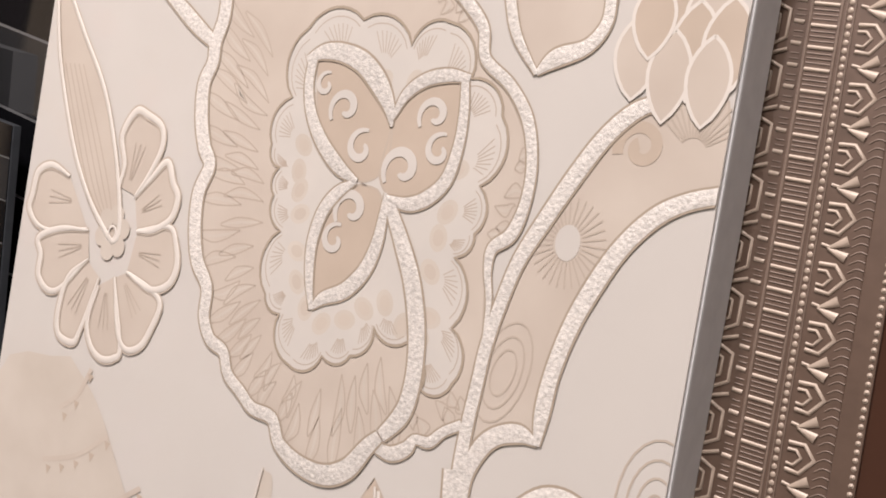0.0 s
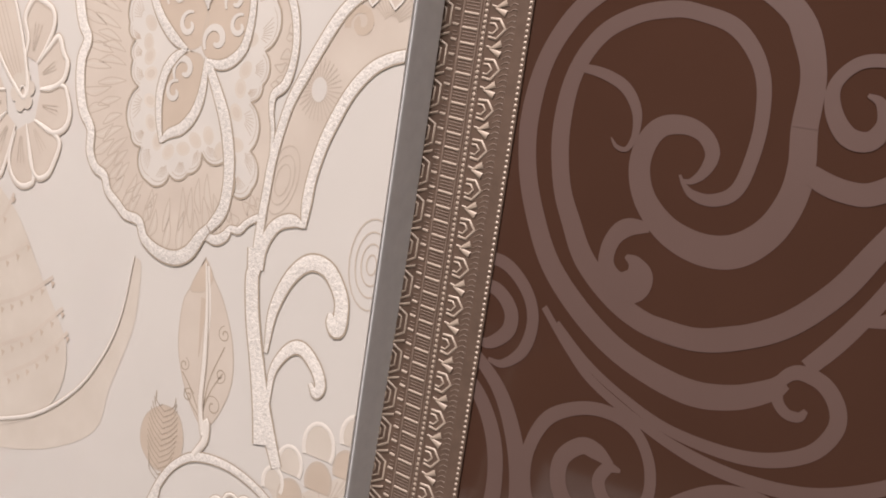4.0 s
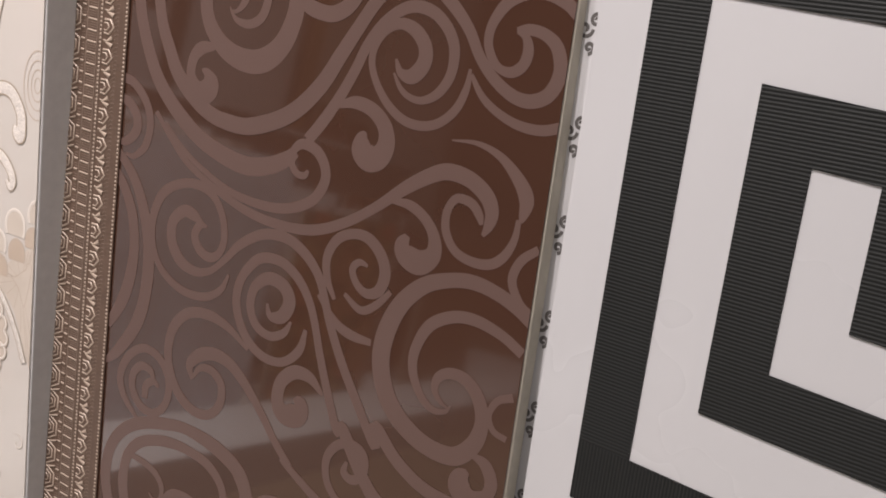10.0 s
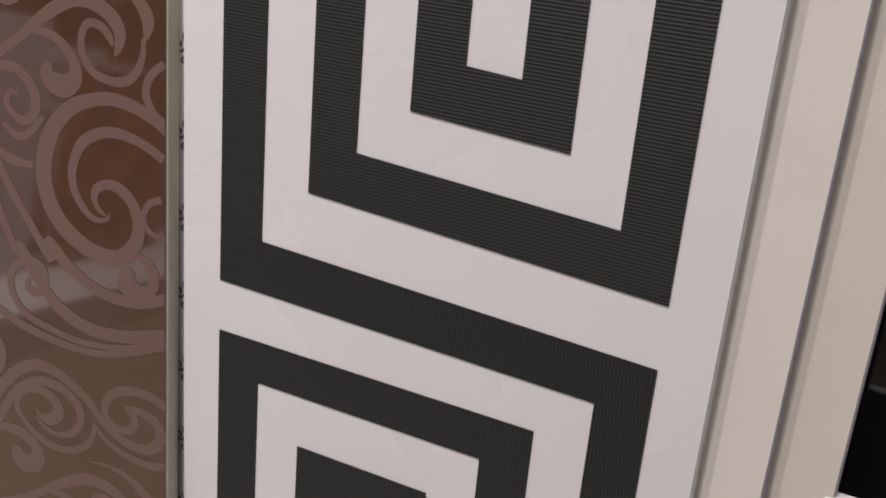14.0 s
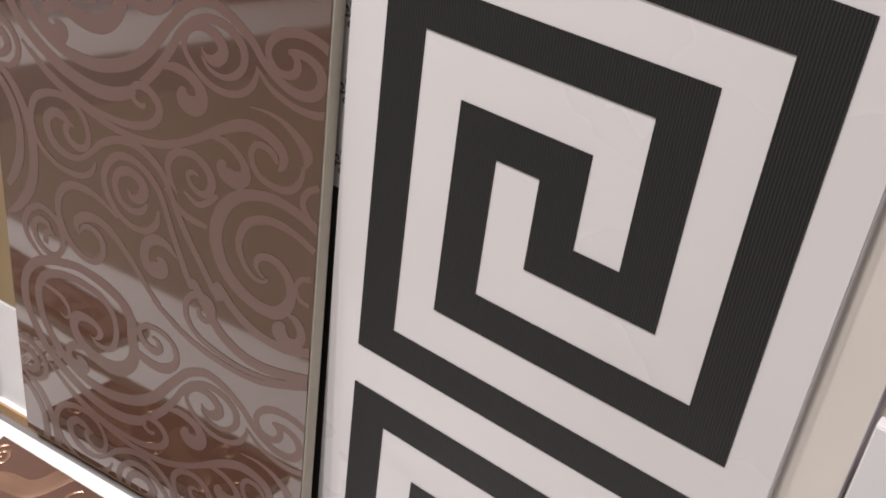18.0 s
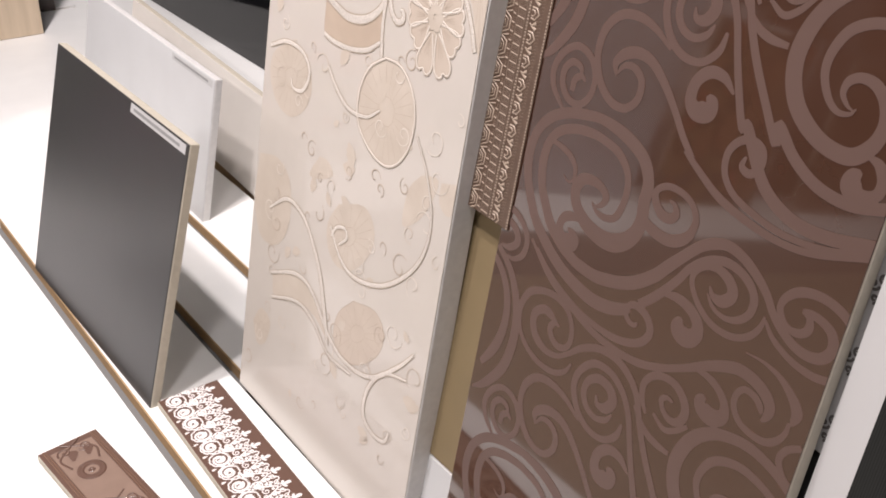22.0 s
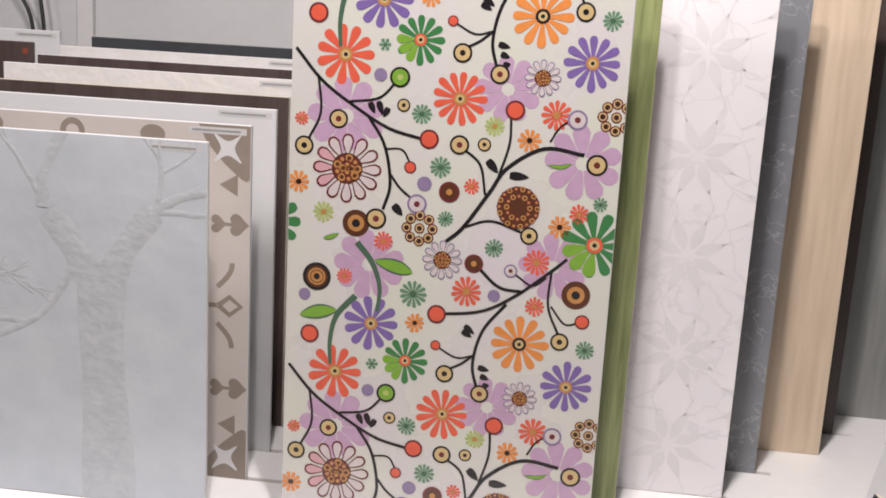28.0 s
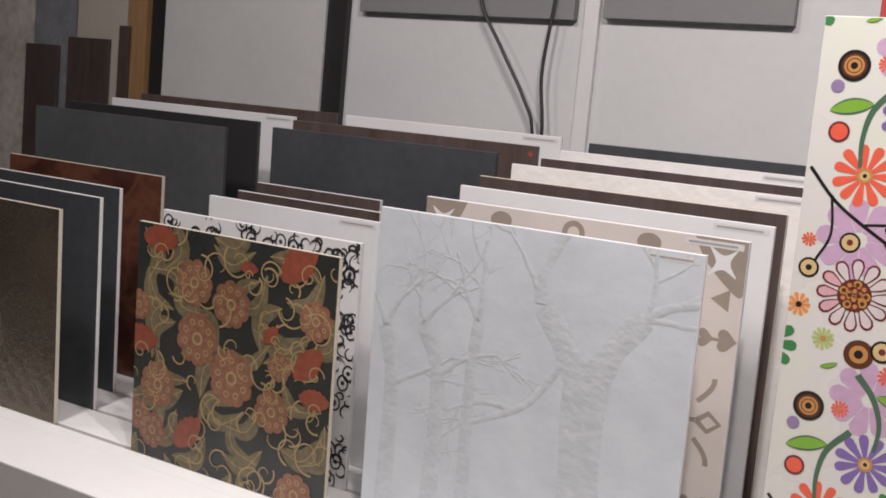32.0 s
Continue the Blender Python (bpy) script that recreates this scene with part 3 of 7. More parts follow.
swirl(0.1411, 0.628, 0.0064, 0.1499, 0.6393, 0.0066, 0.1584, 0.6526, 0.0062, 0.1657, 0.6665, 0.0058, 0.1714, 0.6794, 0.0057, 0.1788, 0.6901, 0.0056, 0.1872, 0.6971, 0.0058, 0.1964, 0.7005, 0.006, 0.2068, 0.6988, 0.0059, 0.2156, 0.6922, 0.0058, 0.2203, 0.6832, 0.0058, 0.22, 0.6716, 0.0053, 0.2145, 0.6623, 0.0049, 0.2066, 0.6577, 0.0038, 0.1992, 0.6581, 0.0033, 0.1932, 0.6617, 0.0028, 0.1885, 0.6684, 0.0011)
swirl(0.23, 0.6756, 0.0016, 0.2293, 0.6666, 0.0037, 0.225, 0.6562, 0.0045, 0.2169, 0.6486, 0.0046, 0.2072, 0.6457, 0.0047, 0.1966, 0.6471, 0.0047, 0.1865, 0.6535, 0.0045, 0.1787, 0.663, 0.004, 0.1751, 0.6719, 0.004, 0.1764, 0.6806, 0.0042, 0.1821, 0.6882, 0.0045, 0.1899, 0.6917, 0.0055, 0.1983, 0.6893, 0.0068, 0.2044, 0.6824, 0.0076, 0.2046, 0.6746, 0.0082, 0.199, 0.6681, 0.0077, 0.1923, 0.669, 0.0044, 0.1889, 0.6751, 0.0014)
swirl(0.2309, 0.6732, 0.0021, 0.238, 0.6641, 0.0036, 0.2473, 0.658, 0.0041, 0.2586, 0.6541, 0.0046, 0.2705, 0.6536, 0.005, 0.2813, 0.657, 0.0049)
swirl(0.1582, 0.6482, 0.0029, 0.1682, 0.6511, 0.0064, 0.179, 0.6488, 0.0074, 0.1869, 0.642, 0.0085, 0.1889, 0.6336, 0.0102, 0.1857, 0.6271, 0.012, 0.1798, 0.6252, 0.0133, 0.1751, 0.629, 0.0128, 0.1745, 0.6344, 0.0081, 0.1758, 0.6379, 0.0023)
swirl(0.0732, 0.6667, 0.0039, 0.0641, 0.6649, 0.0073, 0.0589, 0.6589, 0.0067, 0.0579, 0.6498, 0.0067, 0.0627, 0.643, 0.0101, 0.07, 0.6426, 0.0133, 0.0723, 0.6474, 0.0119, 0.0697, 0.6521, 0.006, 0.0657, 0.6539, 0.0017)
swirl(0.0788, 0.5698, 0.0014, 0.0734, 0.5695, 0.0048, 0.0704, 0.5632, 0.0055, 0.0742, 0.5563, 0.0055, 0.0816, 0.5533, 0.0055, 0.0884, 0.5564, 0.0047, 0.0917, 0.5649, 0.0047, 0.0896, 0.5767, 0.0047, 0.0824, 0.5868, 0.0047, 0.071, 0.5913, 0.0054, 0.0576, 0.5899, 0.0055, 0.0446, 0.5823, 0.006, 0.0383, 0.5689, 0.0057, 0.0381, 0.556, 0.005, 0.0426, 0.5442, 0.0043, 0.0521, 0.5351, 0.0046, 0.0662, 0.5299, 0.0049, 0.0818, 0.5307, 0.0048, 0.0924, 0.5372, 0.0041, 0.0974, 0.5471, 0.0017)
swirl(0.0748, 0.571, 0.0027, 0.0676, 0.5745, 0.0069, 0.0605, 0.5749, 0.0069, 0.0532, 0.5673, 0.007, 0.0536, 0.5563, 0.0071, 0.0609, 0.5469, 0.007, 0.0722, 0.5432, 0.0056, 0.0835, 0.5459, 0.0041, 0.0936, 0.5546, 0.004, 0.1033, 0.5651, 0.0053, 0.1183, 0.5739, 0.0058, 0.134, 0.5753, 0.006, 0.1469, 0.57, 0.0059, 0.1569, 0.5607, 0.0055, 0.1628, 0.549, 0.0052, 0.1671, 0.5384, 0.0052, 0.1767, 0.5205, 0.0055, 0.1898, 0.5008, 0.0055, 0.2036, 0.4816, 0.0057, 0.2024, 0.492, 0.0073, 0.2175, 0.4784, 0.0072, 0.2363, 0.4691, 0.0072, 0.2585, 0.4674, 0.0071, 0.2808, 0.4741, 0.0069)
swirl(0.1526, 0.53, 0.0025, 0.1499, 0.5182, 0.0051, 0.1398, 0.5089, 0.0049, 0.1266, 0.5081, 0.0053, 0.1146, 0.5144, 0.0057, 0.1067, 0.5253, 0.0057, 0.1041, 0.537, 0.0057, 0.1075, 0.5493, 0.0056, 0.1175, 0.5605, 0.0058, 0.1307, 0.5624, 0.0057, 0.142, 0.5577, 0.0057, 0.1509, 0.5489, 0.0053, 0.1572, 0.5372, 0.005, 0.1634, 0.5196, 0.005, 0.1703, 0.5022, 0.0053, 0.1795, 0.4825, 0.0056, 0.1827, 0.4846, 0.0074, 0.1971, 0.4645, 0.0078, 0.2094, 0.4528, 0.0082, 0.2286, 0.4452, 0.0081, 0.2512, 0.4455, 0.0079, 0.2787, 0.4521, 0.0077)
swirl(0.1426, 0.5318, 0.0016, 0.1384, 0.5246, 0.0045, 0.1294, 0.5206, 0.0049, 0.1194, 0.5241, 0.0053, 0.1143, 0.5335, 0.0056, 0.1163, 0.5447, 0.0059, 0.1253, 0.5515, 0.0071, 0.1356, 0.5495, 0.0077, 0.1403, 0.5417, 0.0083, 0.136, 0.5331, 0.0077, 0.1284, 0.5317, 0.0046, 0.1256, 0.5379, 0.0016)
swirl(0.1685, 0.5505, 0.0024, 0.1626, 0.5607, 0.0046, 0.1614, 0.572, 0.0052, 0.1667, 0.5818, 0.0054, 0.1757, 0.5864, 0.0053, 0.1853, 0.586, 0.0059, 0.1936, 0.5795, 0.0064, 0.1973, 0.5706, 0.0067, 0.1948, 0.5615, 0.0061, 0.1877, 0.5583, 0.005, 0.1807, 0.5622, 0.0042, 0.1777, 0.5687, 0.0042, 0.1814, 0.573, 0.0036, 0.1867, 0.5722, 0.0018)
swirl(0.1584, 0.5508, 0.0025, 0.1703, 0.5393, 0.0049, 0.1809, 0.5349, 0.0054, 0.1939, 0.5341, 0.0036)
swirl(0.1744, 0.5549, 0.0024, 0.1851, 0.549, 0.0042, 0.1939, 0.5536, 0.0041, 0.2018, 0.5624, 0.0029)
swirl(0.1958, 0.6072, 0.0023, 0.2064, 0.6072, 0.0051, 0.2161, 0.6025, 0.0055, 0.2225, 0.5944, 0.0066, 0.2228, 0.5858, 0.0094, 0.216, 0.5807, 0.0124, 0.2085, 0.5825, 0.0119, 0.2053, 0.5872, 0.0091, 0.2074, 0.5924, 0.0034)
swirl(0.2799, 0.5661, 0.0062, 0.2709, 0.5716, 0.0068, 0.2592, 0.576, 0.0069, 0.2464, 0.578, 0.0073, 0.2339, 0.576, 0.0074, 0.2202, 0.5701, 0.0084, 0.2087, 0.558, 0.0095, 0.2021, 0.5421, 0.0105, 0.201, 0.5261, 0.0106, 0.2065, 0.5104, 0.0107, 0.2171, 0.4992, 0.0106, 0.2322, 0.4918, 0.0098, 0.2487, 0.4911, 0.0096, 0.2587, 0.5002, 0.0088, 0.2617, 0.5123, 0.0076, 0.258, 0.5235, 0.0071, 0.2505, 0.5303, 0.0066, 0.2416, 0.5315, 0.0056, 0.235, 0.5276, 0.0051, 0.2338, 0.5208, 0.0037, 0.2379, 0.5158, 0.0025, 0.2424, 0.5139, 0.0008)
swirl(0.2773, 0.5509, 0.0052, 0.2654, 0.5569, 0.0053, 0.2509, 0.5604, 0.0059, 0.2383, 0.5589, 0.0061, 0.2264, 0.5516, 0.0062, 0.2202, 0.5387, 0.0057, 0.22, 0.5273, 0.0052, 0.2258, 0.5163, 0.0046, 0.2334, 0.5108, 0.0037, 0.2407, 0.5117, 0.0025, 0.2438, 0.5155, 0.0008)
swirl(0.2759, 0.5291, 0.0042, 0.2683, 0.5254, 0.0038, 0.2647, 0.5174, 0.0033, 0.2682, 0.5103, 0.0033, 0.2755, 0.5081, 0.0032)
swirl(0.2776, 0.6005, 0.0041, 0.2696, 0.5934, 0.0046, 0.2666, 0.5836, 0.0047, 0.2717, 0.5744, 0.0042, 0.2787, 0.5697, 0.0041)
swirl(0.1679, 0.4984, 0.0019, 0.1589, 0.5054, 0.0063, 0.1484, 0.5056, 0.0077, 0.1401, 0.4976, 0.0078, 0.139, 0.4864, 0.0085, 0.1445, 0.481, 0.0118, 0.1524, 0.4829, 0.0136, 0.1542, 0.489, 0.0103, 0.1505, 0.4922, 0.0032)
swirl(0.0378, 0.4446, 0.0023, 0.0249, 0.456, 0.0046, 0.021, 0.4686, 0.0054, 0.0271, 0.4816, 0.0053, 0.0389, 0.4893, 0.0052, 0.052, 0.486, 0.0051, 0.0598, 0.475, 0.0051, 0.0588, 0.4614, 0.0051, 0.0504, 0.4527, 0.0052, 0.0396, 0.4537, 0.0053, 0.032, 0.4616, 0.0053, 0.0315, 0.4717, 0.0053, 0.0375, 0.4782, 0.0052, 0.0453, 0.4771, 0.0044, 0.0476, 0.4724, 0.003)
swirl(0.0418, 0.4595, 0.0045, 0.0424, 0.4675, 0.0052, 0.0478, 0.4714, 0.0044, 0.0523, 0.4691, 0.0018)
swirl(0.1514, 0.453, 0.0046, 0.1408, 0.4629, 0.005, 0.1298, 0.4757, 0.0053, 0.1166, 0.4889, 0.0061, 0.104, 0.4978, 0.0068, 0.0921, 0.5001, 0.0076, 0.0817, 0.4968, 0.0077, 0.0748, 0.4893, 0.006, 0.0772, 0.4812, 0.0018)
swirl(0.1154, 0.509, 0.002, 0.101, 0.5175, 0.0047, 0.0852, 0.5212, 0.0062, 0.0699, 0.5181, 0.0063, 0.0595, 0.5062, 0.0065, 0.0578, 0.4893, 0.0058, 0.065, 0.4733, 0.0062, 0.0777, 0.464, 0.0061, 0.0908, 0.4639, 0.0056, 0.099, 0.4723, 0.0056, 0.0992, 0.4837, 0.0055, 0.0917, 0.4901, 0.0052, 0.0828, 0.4894, 0.0039, 0.0778, 0.4827, 0.0018)
swirl(0.0021, 0.603, 0.0048, 0.0199, 0.5876, 0.0065, 0.0311, 0.5674, 0.0079, 0.0366, 0.546, 0.0087, 0.0364, 0.5231, 0.0088, 0.0308, 0.5018, 0.0089, 0.0163, 0.4809, 0.0069, 0.0042, 0.4712, 0.0023)
swirl(-0.0009, 0.5934, 0.0052, 0.0123, 0.5813, 0.0066, 0.0213, 0.5653, 0.0073, 0.0247, 0.5465, 0.0074, 0.023, 0.528, 0.0082, 0.0174, 0.5116, 0.0083, 0.0077, 0.4956, 0.0054)
swirl(-0.0001, 0.6415, 0.0051, 0.0139, 0.6404, 0.0054, 0.0255, 0.6312, 0.0053, 0.0304, 0.6195, 0.0053, 0.0281, 0.6066, 0.0053, 0.0197, 0.5988, 0.0036, 0.0125, 0.599, 0.0018)
swirl(-0.0002, 0.6295, 0.0051, 0.0113, 0.629, 0.0058, 0.0194, 0.6218, 0.0064, 0.0198, 0.6131, 0.0065, 0.0123, 0.6061, 0.0051, 0.0047, 0.6057, 0.0022)
swirl(0.0319, 0.7245, 0.003, 0.0433, 0.723, 0.0042, 0.0538, 0.7186, 0.0046, 0.0601, 0.7102, 0.0041, 0.0611, 0.7011, 0.0029, 0.0586, 0.6952, 0.0021, 0.0543, 0.6954, 0.0017, 0.0513, 0.6987, 0.0006)
swirl(0.1295, 0.6961, 0.0072, 0.1356, 0.6935, 0.008, 0.1423, 0.692, 0.008, 0.1498, 0.6921, 0.0082, 0.1576, 0.6964, 0.0081, 0.1636, 0.7037, 0.0068, 0.166, 0.7119, 0.0056, 0.166, 0.721, 0.0051, 0.1612, 0.7316, 0.0045, 0.1508, 0.7376, 0.0046, 0.1393, 0.7368, 0.0046, 0.1322, 0.7288, 0.0047, 0.133, 0.7195, 0.0059, 0.1392, 0.7112, 0.007, 0.1468, 0.7103, 0.007, 0.1508, 0.7165, 0.0058, 0.1484, 0.7237, 0.0037, 0.1436, 0.726, 0.0014)
swirl(0.1452, 0.4559, 0.0039, 0.1573, 0.4487, 0.0047, 0.1773, 0.4385, 0.0054, 0.2012, 0.4328, 0.0053, 0.2246, 0.4308, 0.0045, 0.2475, 0.434, 0.0044, 0.2788, 0.4454, 0.0035)
swirl(0.1878, 0.468, 0.0019, 0.1868, 0.4616, 0.0045, 0.1931, 0.4595, 0.0053, 0.1987, 0.4659, 0.0052, 0.1974, 0.4748, 0.0052, 0.1896, 0.4782, 0.0052, 0.1805, 0.4746, 0.0052, 0.175, 0.4652, 0.0049, 0.177, 0.4531, 0.0046, 0.1863, 0.4441, 0.0046, 0.2021, 0.439, 0.0045, 0.2247, 0.4357, 0.0041, 0.2513, 0.4387, 0.0036, 0.2788, 0.4484, 0.0032)
swirl(0.2583, 0.4952, 0.0021, 0.2663, 0.4927, 0.0062, 0.271, 0.485, 0.0069, 0.2693, 0.4771, 0.0069, 0.2614, 0.4733, 0.0098, 0.2548, 0.4765, 0.0127, 0.2548, 0.4824, 0.0105, 0.2577, 0.4863, 0.0028)

# ---- greek key bands ----


def ribbed(name, axis):
    mat, nt, p = nodes_of(name)
    n, link = nt.nodes, nt.links
    co = n.new("ShaderNodeTexCoord")
    wave = n.new("ShaderNodeTexWave")
    wave.wave_type, wave.bands_direction, wave.wave_profile = "BANDS", axis, "SIN"
    wave.inputs["Scale"].default_value = 190.0
    wave.inputs["Distortion"].default_value = 0.0
    link.new(co.outputs["Object"], wave.inputs["Vector"])
    noise_ = n.new("ShaderNodeTexNoise")
    noise_.inputs["Scale"].default_value = 9
    link.new(co.outputs["Object"], noise_.inputs["Vector"])
    ramp = n.new("ShaderNodeValToRGB")
    ramp.color_ramp.elements[0].color, ramp.color_ramp.elements[1].color = (0.009, 0.010, 0.010, 1), (0.020, 0.021, 0.020, 1)
    link.new(wave.outputs[1], ramp.inputs[0])
    link.new(ramp.outputs[0], p.inputs["Base Color"])
    bp = n.new("ShaderNodeBump")
    bp.inputs["Strength"].default_value, bp.inputs["Distance"].default_value = 0.35, 0.0006
    link.new(wave.outputs[1], bp.inputs["Height"])
    link.new(bp.outputs[0], p.inputs["Normal"])
    ro = n.new("ShaderNodeMapRange")
    ro.inputs[3].default_value, ro.inputs[4].default_value = 0.45, 0.6
    p.inputs["Specular IOR Level"].default_value = 0.28
    link.new(noise_.outputs[0], ro.inputs[0])
    link.new(ro.outputs[0], p.inputs["Roughness"])
    return mat


RIB_ACROSS, RIB_DOWN = ribbed("black_ribs_across", "Y"), ribbed("black_ribs_down", "X")
BARS = ((0, 1, 0, 8), (0, 7, 0, 1), (6, 7, 0, 5), (4, 7, 4, 5), (4, 5, 2, 5), (2, 5, 2, 3), (2, 3, 2, 7), (2, 9, 6, 7), (8, 9, -2, 7), (0, 9, -2, -1))


def key_u(c):
    return 0.0255 + 0.0262 * c - 0.0006 * (c % 2)


KEY_ROWS = (0.7379, 0.7114, 0.6817, 0.6547, 0.6235, 0.5973, 0.5704, 0.5437, 0.5114, 0.4844)


def key_v(r, u):
    """Height of a row of the key; the upper repeat is printed a touch out of square."""
    if r >= 10:
        return (0.7194 - 0.02666 * r + 0.00297 * (r % 2)) / 0.9884
    return KEY_ROWS[r % 10] - 0.2835 * (r // 10) - (0.056 if r < 8 else 0.040 if r == 8 else 0.025) * (u - 0.143)


for k in range(-1, 3):
    cells = {(c, r) for a, b, t, d in BARS for c in range(a, b) for r in range(t, d)}
    bm = bmesh.new()
    verts = {}

    def corner(c, r):
        if (c, r) not in verts:
            verts[c, r] = bm.verts.new((key_u(c), key_v(r + 10 * k, key_u(c)), FACE + 0.0006))
        return verts[c, r]

    for c, r in sorted(cells):
        bm.faces.new((corner(c, r + 1), corner(c + 1, r + 1), corner(c + 1, r), corner(c, r)))
    hem = bm.copy()
    bmesh.ops.recalc_face_normals(hem, faces=hem.faces)
    inner = hem.faces[:]
    bmesh.ops.inset_region(hem, faces=inner, thickness=0.0032, use_boundary=True, use_even_offset=True, use_outset=True)
    bmesh.ops.delete(hem, geom=inner, context="FACES")
    for v in hem.verts:
        v.co.z = FACE - 0.00004
    raised = bmesh.ops.extrude_face_region(hem, geom=hem.faces[:])
    bmesh.ops.translate(hem, verts=[v for v in raised["geom"] if isinstance(v, bmesh.types.BMVert)], vec=(0, 0, 0.0003))
    bmesh.ops.recalc_face_normals(hem, faces=hem.faces)
    hem = clip(hem, 0.2855, 1.0)
    for f in hem.faces:
        f.smooth = False
    part("key_hem", hem, WHITE_GLAZE, MEANDER_TILE, "low white hem along the black band")
    rim = bmesh.ops.extrude_face_region(bm, geom=bm.faces[:])
    bmesh.ops.translate(bm, verts=[v for v in rim["geom"] if isinstance(v, bmesh.types.BMVert)], vec=(0, 0, -0.0007))
    bmesh.ops.recalc_face_normals(bm, faces=bm.faces)
    keyed = clip(bm, 0.2855, 1.0)
    for f in keyed.faces:
        f.smooth = False
    part("key_band", keyed, RIB_DOWN if k >= 1 else RIB_ACROSS, MEANDER_TILE, "black band with fine ribs")

# ---- flower tile ----
INK = {"coral": (0.72, 0.12, 0.07), "orange": (0.74, 0.27, 0.07), "violet": (0.20, 0.13, 0.37), "green": (0.05, 0.21, 0.07), "sage": (0.13, 0.27, 0.16),
       "lime": (0.42, 0.50, 0.16), "lilac": (0.52, 0.35, 0.50), "black": (0.016, 0.014, 0.017), "brown": (0.10, 0.035, 0.018), "amber": (0.50, 0.24, 0.08),
       "sand": (0.60, 0.45, 0.22), "plum": (0.16, 0.03, 0.035), "mauve": (0.26, 0.20, 0.34), "leaf": (0.20, 0.40, 0.05), "rose": (0.62, 0.36, 0.40),
       "pale": (0.62, 0.56, 0.56), "moss": (0.07, 0.14, 0.09)}
PRINT = {k: surface("print_" + k, [q * 0.84 for q in c], 0.3, 0.1, 60, coat=0.3) for k, c in INK.items()}
import collections
sheet = collections.defaultdict(bmesh.new)
rnd = random.Random(4)
FL_W, FL_H, REP = 0.503, 0.985, 0.498


def lobed(bm, x, y, r, n, z):
    """A flower cut from one piece: n round-ended petals joined at the heart."""
    pts, da = [], 2 * math.pi / n
    for i in range(n):
        a, k = da * (i + 0.06 * rnd.random()), 0.94 + 0.09 * rnd.random()
        for q, f in ((0.25, -0.44), (0.45, -0.36), (0.70, -0.36), (0.86, -0.33), (0.97, -0.20), (1.0, 0.0), (0.97, 0.20), (0.86, 0.33), (0.70, 0.36), (0.45, 0.36), (0.25, 0.44)):
            pts.append((x + r * k * q * math.cos(a + f * da), y + r * k * q * math.sin(a + f * da)))
    bm.faces.new([bm.verts.new((p[0], p[1], z)) for p in pts])


def print_motif(name):
    """Turns what was drawn since the last call into one printed motif: its main colour with the others on it."""
    order = sorted(sheet.items(), key=lambda q: -sum(f.calc_area() for f in q[1].faces))
    top = None
    for ink, mesh in order:
        mesh = clip(mesh, FL_W, FL_H)
        for f in mesh.faces:
            f.smooth = False
        if not mesh.faces:
            mesh.free()
            continue
        ob = part(name if top is None else "print_" + ink, mesh, PRINT[ink], top or FLORAL, ink + " print" if top is None else "")
        top = top or ob
    sheet.clear()


